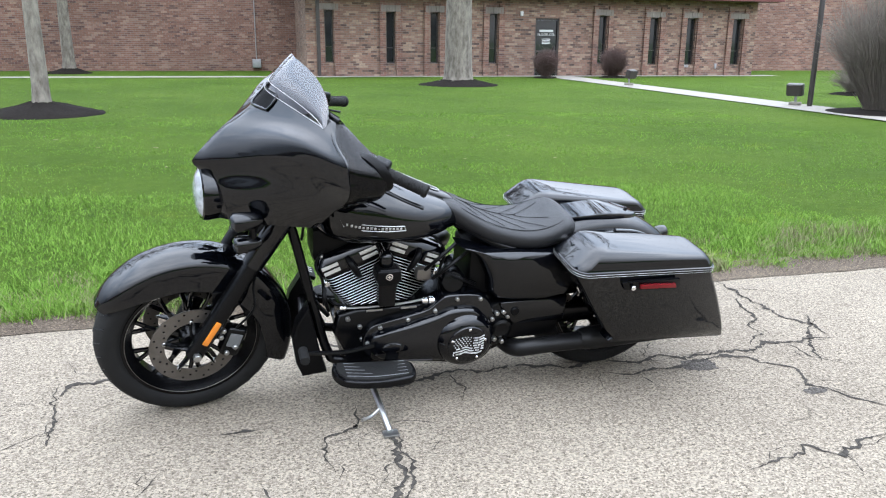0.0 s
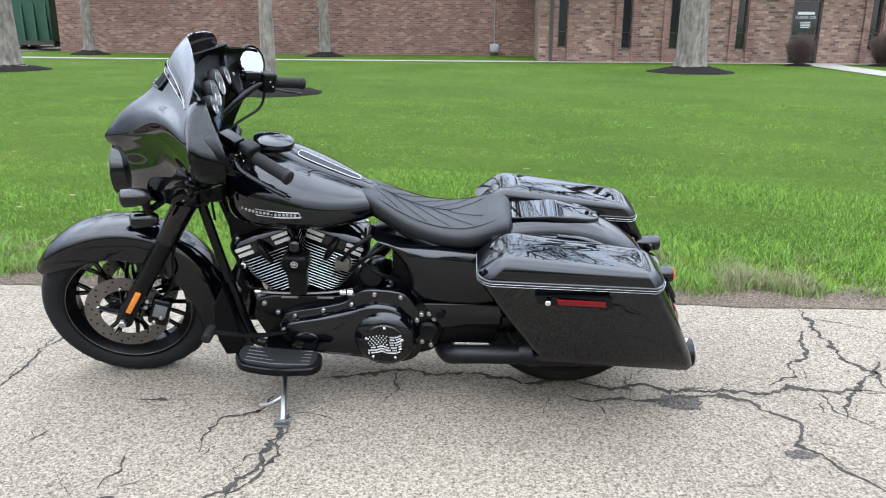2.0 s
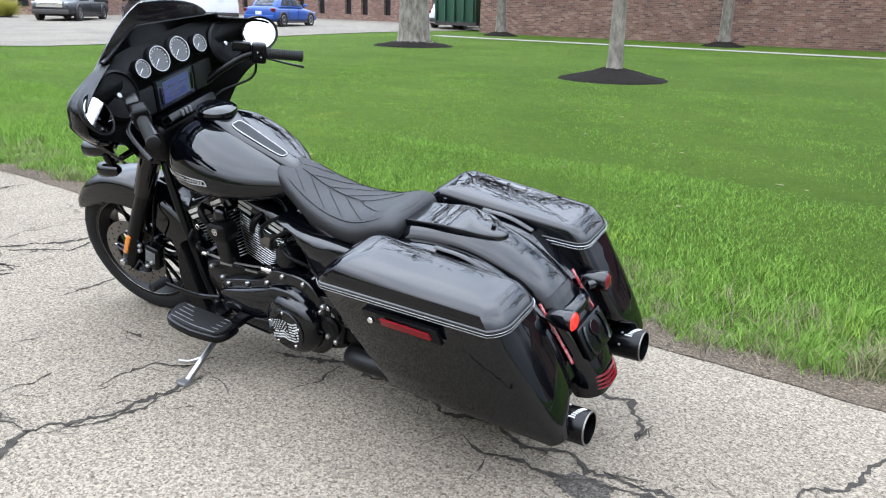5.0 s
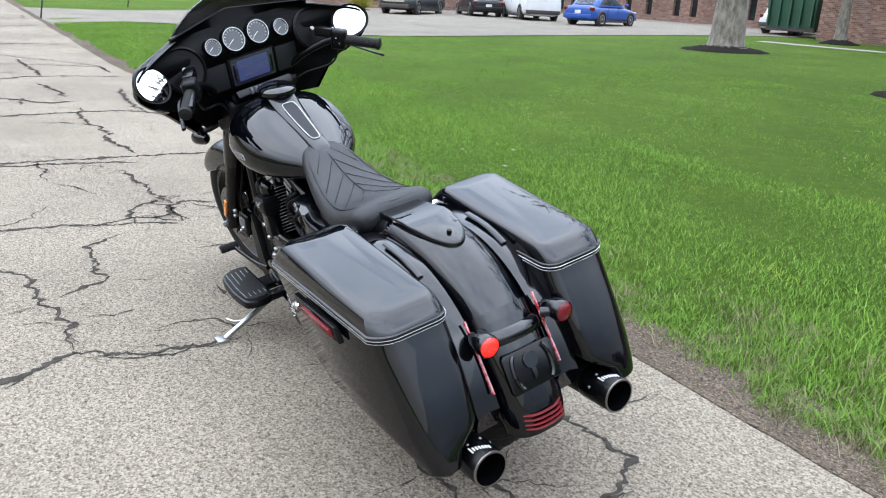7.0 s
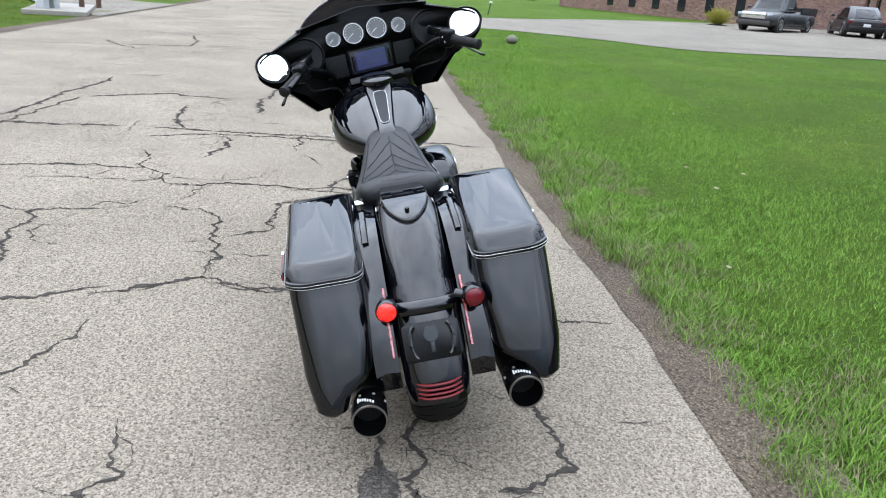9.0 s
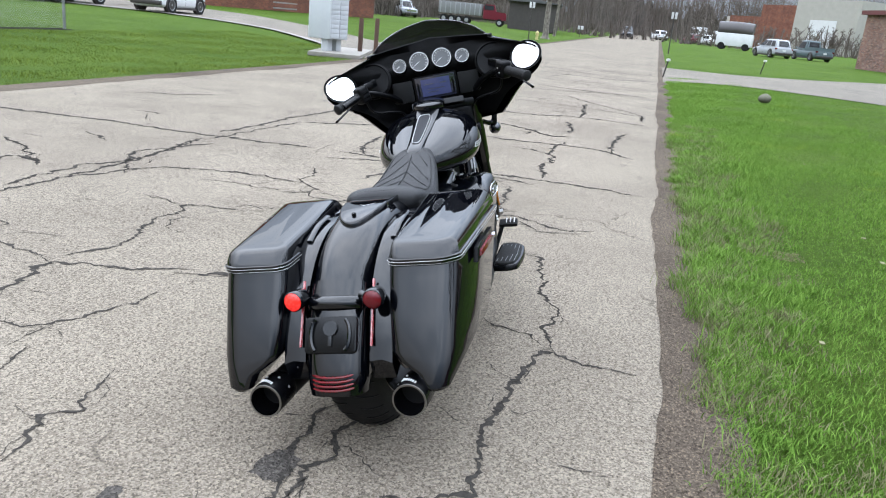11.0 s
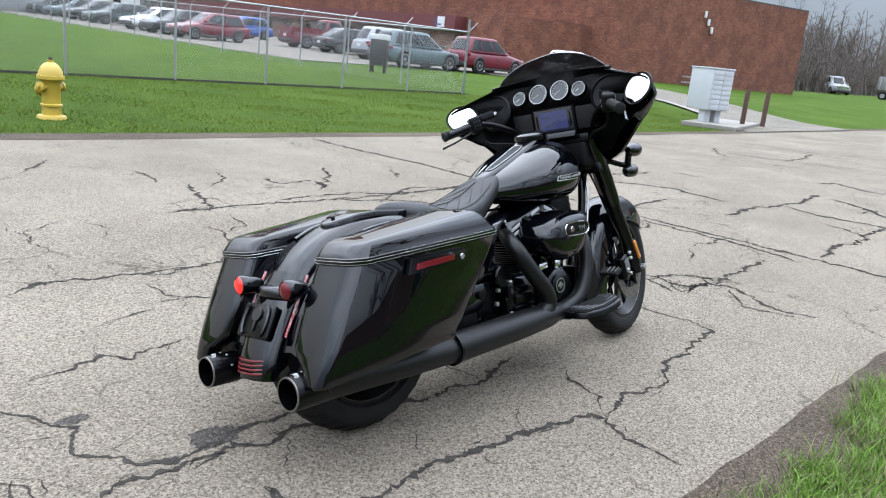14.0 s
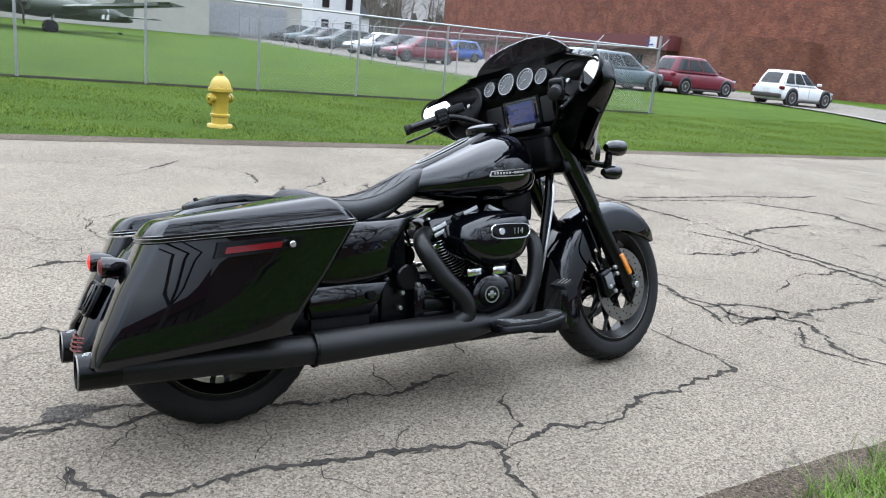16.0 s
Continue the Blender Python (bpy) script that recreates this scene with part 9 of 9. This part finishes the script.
part("fin", loft([[(-5.6, s, 2.0), (-8.3, s, 1.8), (-8.4, s, 4.4), (-7.4, s, 4.5)] for s in (-0.08, 0.08)]), M_OLIVE, pn)
for s in (-1, 1):
    en = part("engine", tube([(3.4, s * 3.0, 2.2), (2.6, s * 3.0, 2.2), (0.2, s * 3.0, 2.15), (-1.4, s * 3.0, 2.1)], [0.55, 0.72, 0.66, 0.2], 18, 4), M_OLIVE, pn)
    part("propeller", add(box(3.55, s * 3.0, 2.2, 0.06, 0.16, 3.2, 0.02), disc_cyl((3.55, s * 3.0, 2.2), (1, 0, 0), 0.16, 0.3)), M_DKFRAME, en)
    part("main_wheel", disc_cyl((1.6, s * 3.0, 0.55), (0, 1, 0), 0.55, 0.35, 20), M_RUBBER, pn)
    part("gear_leg", tube([(1.6, s * 3.0, 0.55), (1.2, s * 3.0, 1.9)], 0.09, 8, 1), M_GALV, pn)
    part("invasion_stripes", add(box(-5.2, s * 0.70, 1.95, 0.25, 0.10, 0.9), box(-4.7, s * 0.76, 1.98, 0.25, 0.10, 0.9)), M_WHITEPAINT, pn, "white bands")
part("tail_wheel", disc_cyl((-7.0, 0, 0.25), (0, 1, 0), 0.25, 0.15, 14), M_RUBBER, pn)

# buildings at the end of the road
eb = thing("workshop", at_ground(-143.5, 19.9, 39), "brick and cream workshop with a roller door", "building")
brick_part("wall", box(-3.6, 5, 2.4, 7.2, 10, 5.6), M_BRICK_OR, eb, "low red brick wall")
brick_part("wall", box(3.6, 5, 3.4, 7.2, 10, 7.6), M_BRICK_OR, eb, "tall red brick wall")
part("cream_front", box(13.2, 5, 3.9, 12.0, 10, 8.6), M_CREAM, eb, "cream metal wall")
part("roller_door", box(13.0, -0.03, 2.6, 5.0, 0.1, 5.0), M_WHITEPAINT, eb, "white roller door")
part("white_wall", box(-8.4, 6, 2.4, 2.3, 9, 5.5), M_CREAM, eb, "pale gable wall")
part("sign_band", box(-4.2, -0.05, 3.6, 3.4, 0.1, 0.8), M_WHITEPAINT, eb, "plain pale sign panel")
tp = thing("truck_canopy", at_ground(-100, 12.6, 80), "white box truck with a dark open canopy", "truck")
part("body", box(0, 0, 1.2, 4.2, 2.1, 1.5, 0.08), P_WHITE, tp)
part("canopy", tube([(-2.0, 0, 2.2), (0, 0, 2.3), (2.0, 0, 2.2)], 1.05, 16, 3), M_DKFRAME, tp, "dark rounded canopy")
for x in (-1.4, 1.4):
    for s in (-1, 1):
        part("wheel", disc_cyl((x, s * 0.95, 0.42), (0, 1, 0), 0.42, 0.25, 16), M_RUBBER, tp)
sh = thing("dark_shed", at_ground(-101, -12.5, 8), "long dark low shed among the trees", "building")
part("wall", box(0, 0, 1.6, 16, 6, 3.4), material("dark_timber", (0.0341, 0.02976, 0.02604), 0.9, second=(0.0558, 0.0496, 0.0434), scale=3), sh)
part("roof", loft([[(x, -3.4, 3.2), (x, 0, 3.6), (x, 3.4, 3.2)] for x in (-8.4, 8.4)]), M_ROOF, sh)

# road signs
for x, y, h_, w_, lbl in ((-55.2, 4.4, 2.9, 0.40, "small pale road sign on a dark post"), (-62.0, -6.8, 3.0, 0.45, "pale road sign on a dark post"), (-97.5, -6.0, 1.4, 0.7, "white road sign far down the road")):
    s_ = thing("road_sign", at_ground(x, y, 90), lbl, "sign")
    part("post", tube([(0, 0, -0.1), (0, 0, h_)], 0.04, 8, 1), M_DKFRAME, s_)
    part("plate", box(0, 0.05, h_ - 0.25, w_, 0.02, 0.45, 0.01), M_WHITEPAINT, s_)
pl_ = thing("utility_pole", at_ground(-84, -7.5), "leaning grey timber utility pole", "pole")
part("pole", tube([(0, 0, -0.2), (0.5, 0.5, 11)], [0.17, 0.12], 10, 1), M_BARK, pl_)
for x, y in ((-24.0, 3.9), (-34.2, 8.2)):
    st_ = thing("marker_stake", at_ground(x, y, 20), "short dark leaning marker by the drive", "marker")
    part("stake", tube([(0, 0, -0.05), (0.12, 0.05, 0.55)], 0.025, 6, 1), M_DKFRAME, st_)
    part("cap", box(0.13, 0.05, 0.58, 0.16, 0.10, 0.08, 0.02), M_WHITEPAINT, st_)


# bare woods round the place
def woods(name, spots, h0, h1, seed, label):
    r = random.Random(seed)
    V, F = [], []

    def stick(a, b, ra, rb, n=3):
        d = (b - a)
        if d.length < 1e-5:
            return
        d.normalize()
        s = d.cross(Vector((0.31, 0.22, 0.92))).normalized()
        u = s.cross(d)
        o = len(V)
        for p, rr in ((a, ra), (b, rb)):
            for k in range(n):
                V.append(tuple(p + rr * (math.cos(k * 2.094) * s + math.sin(k * 2.094) * u)))
        for k in range(n):
            j = (k + 1) % n
            F.append((o + k, o + j, o + n + j, o + n + k))
    for x, y in spots:
        h = r.uniform(h0, h1)
        g = float(height(x, y)) - 0.2
        base = Vector((x, y, g))
        top = base + Vector((r.gauss(0, 0.6), r.gauss(0, 0.6), h))
        rad = r.uniform(0.10, 0.24)
        mid = (base + top) / 2 + Vector((r.gauss(0, 0.3), r.gauss(0, 0.3), 0))
        stick(base, mid, rad, rad * 0.7)
        stick(mid, top, rad * 0.7, 0.03)
        for k in range(r.randint(11, 18)):
            t = r.uniform(0.25, 0.97)
            p = base.lerp(mid, t * 2) if t < 0.5 else mid.lerp(top, t * 2 - 1)
            a = r.uniform(0, 6.283)
            ln = (1.15 - t) * h * r.uniform(0.25, 0.5)
            q = p + Vector((math.cos(a) * ln * 0.75, math.sin(a) * ln * 0.75, ln * r.uniform(0.4, 0.9)))
            stick(p, q, rad * 0.33 * (1.2 - t), 0.02)
            for _ in range(4):
                tt = r.uniform(0.3, 1.0)
                p2 = p.lerp(q, tt)
                q2 = p2 + Vector((r.gauss(0, 0.5), r.gauss(0, 0.5), r.uniform(0.1, 0.9))) * ln * 0.35
                stick(p2, q2, 0.028, 0.012)
        for k in range(5):
            a = r.uniform(0, 6.283)
            p = base + Vector((r.gauss(0, 1.6), r.gauss(0, 1.6), 0))
            stick(p, p + Vector((r.gauss(0, 0.5), r.gauss(0, 0.5), r.uniform(1.2, 3.2))), 0.035, 0.012)
    return tagged(new(name, mesh_np(name, V, F, M_TWIG)), label, "trees", kind="stuff")


rw = random.Random(21)
spots = []
for k in range(900):
    q_ = (rw.uniform(-195, -122), rw.uniform(-110, 80))
    if not (q_[0] > -165 and q_[1] > -6):
        spots.append(q_)
near = []
for k in range(420):
    near.append((rw.uniform(-130, -78), rw.uniform(-66, -33)))
for k in range(200):
    spots.append((rw.uniform(-60, 40), rw.uniform(-120, -92)))
for k in range(120):
    spots.append((rw.uniform(-190, -168), rw.uniform(-6, 60)))
woods("bare_woods", near, 5.0, 9.5, 24, "bare brown trees behind the lot")
woods("bare_woods", spots, 8.0, 14.0, 22, "bare brown early spring woods along the horizon")
sc_ = []
for k in range(500):
    sc_.append((rw.uniform(-130, -112), rw.uniform(-60, 60)) if k % 2 else (rw.uniform(-112, -75), rw.uniform(-34, -28)))
woods("undergrowth", sc_, 2.0, 4.5, 23, "tangled brown undergrowth before the woods")


# far wooded rise that closes the view
def wood_rise(way, h, seed):
    V, F = [], []
    n = 0
    for a, b in zip(way, way[1:]):
        a, b = Vector((*a, 0)), Vector((*b, 0))
        m_ = int((b - a).length / 0.6)
        for k in range(m_ + 1):
            c = a.lerp(b, k / m_)
            top = h * (0.75 + 0.35 * noise.fractal(Vector((c.x * 0.06, c.y * 0.06, seed)), 1.0, 2.0, 3) + 0.22 * noise.noise(Vector((c.x * 0.9, c.y * 0.9, seed))))
            V += [(c.x, c.y, -1.0), (c.x + 2.0 * noise.noise(Vector((c.x * 0.3, c.y * 0.3, 4))), c.y, top * 0.5), (c.x, c.y, top)]
    for k in range(len(V) // 3 - 1):
        for j in range(2):
            F.append((3 * k + j, 3 * k + 3 + j, 3 * k + 4 + j, 3 * k + 1 + j))
    tagged(new("backdrop", mesh_np("backdrop", V, F, M_FARWOOD, True)), "brown-grey haze of dense bare woods", "woods", kind="structure")


wood_rise([(-205, 110), (-200, -40), (-170, -110), (-60, -150), (60, -150)], 12.0, 2.0)
wood_rise([(-150, -62), (-118, -60), (-84, -62), (-74, -78)], 5.5, 6.0)
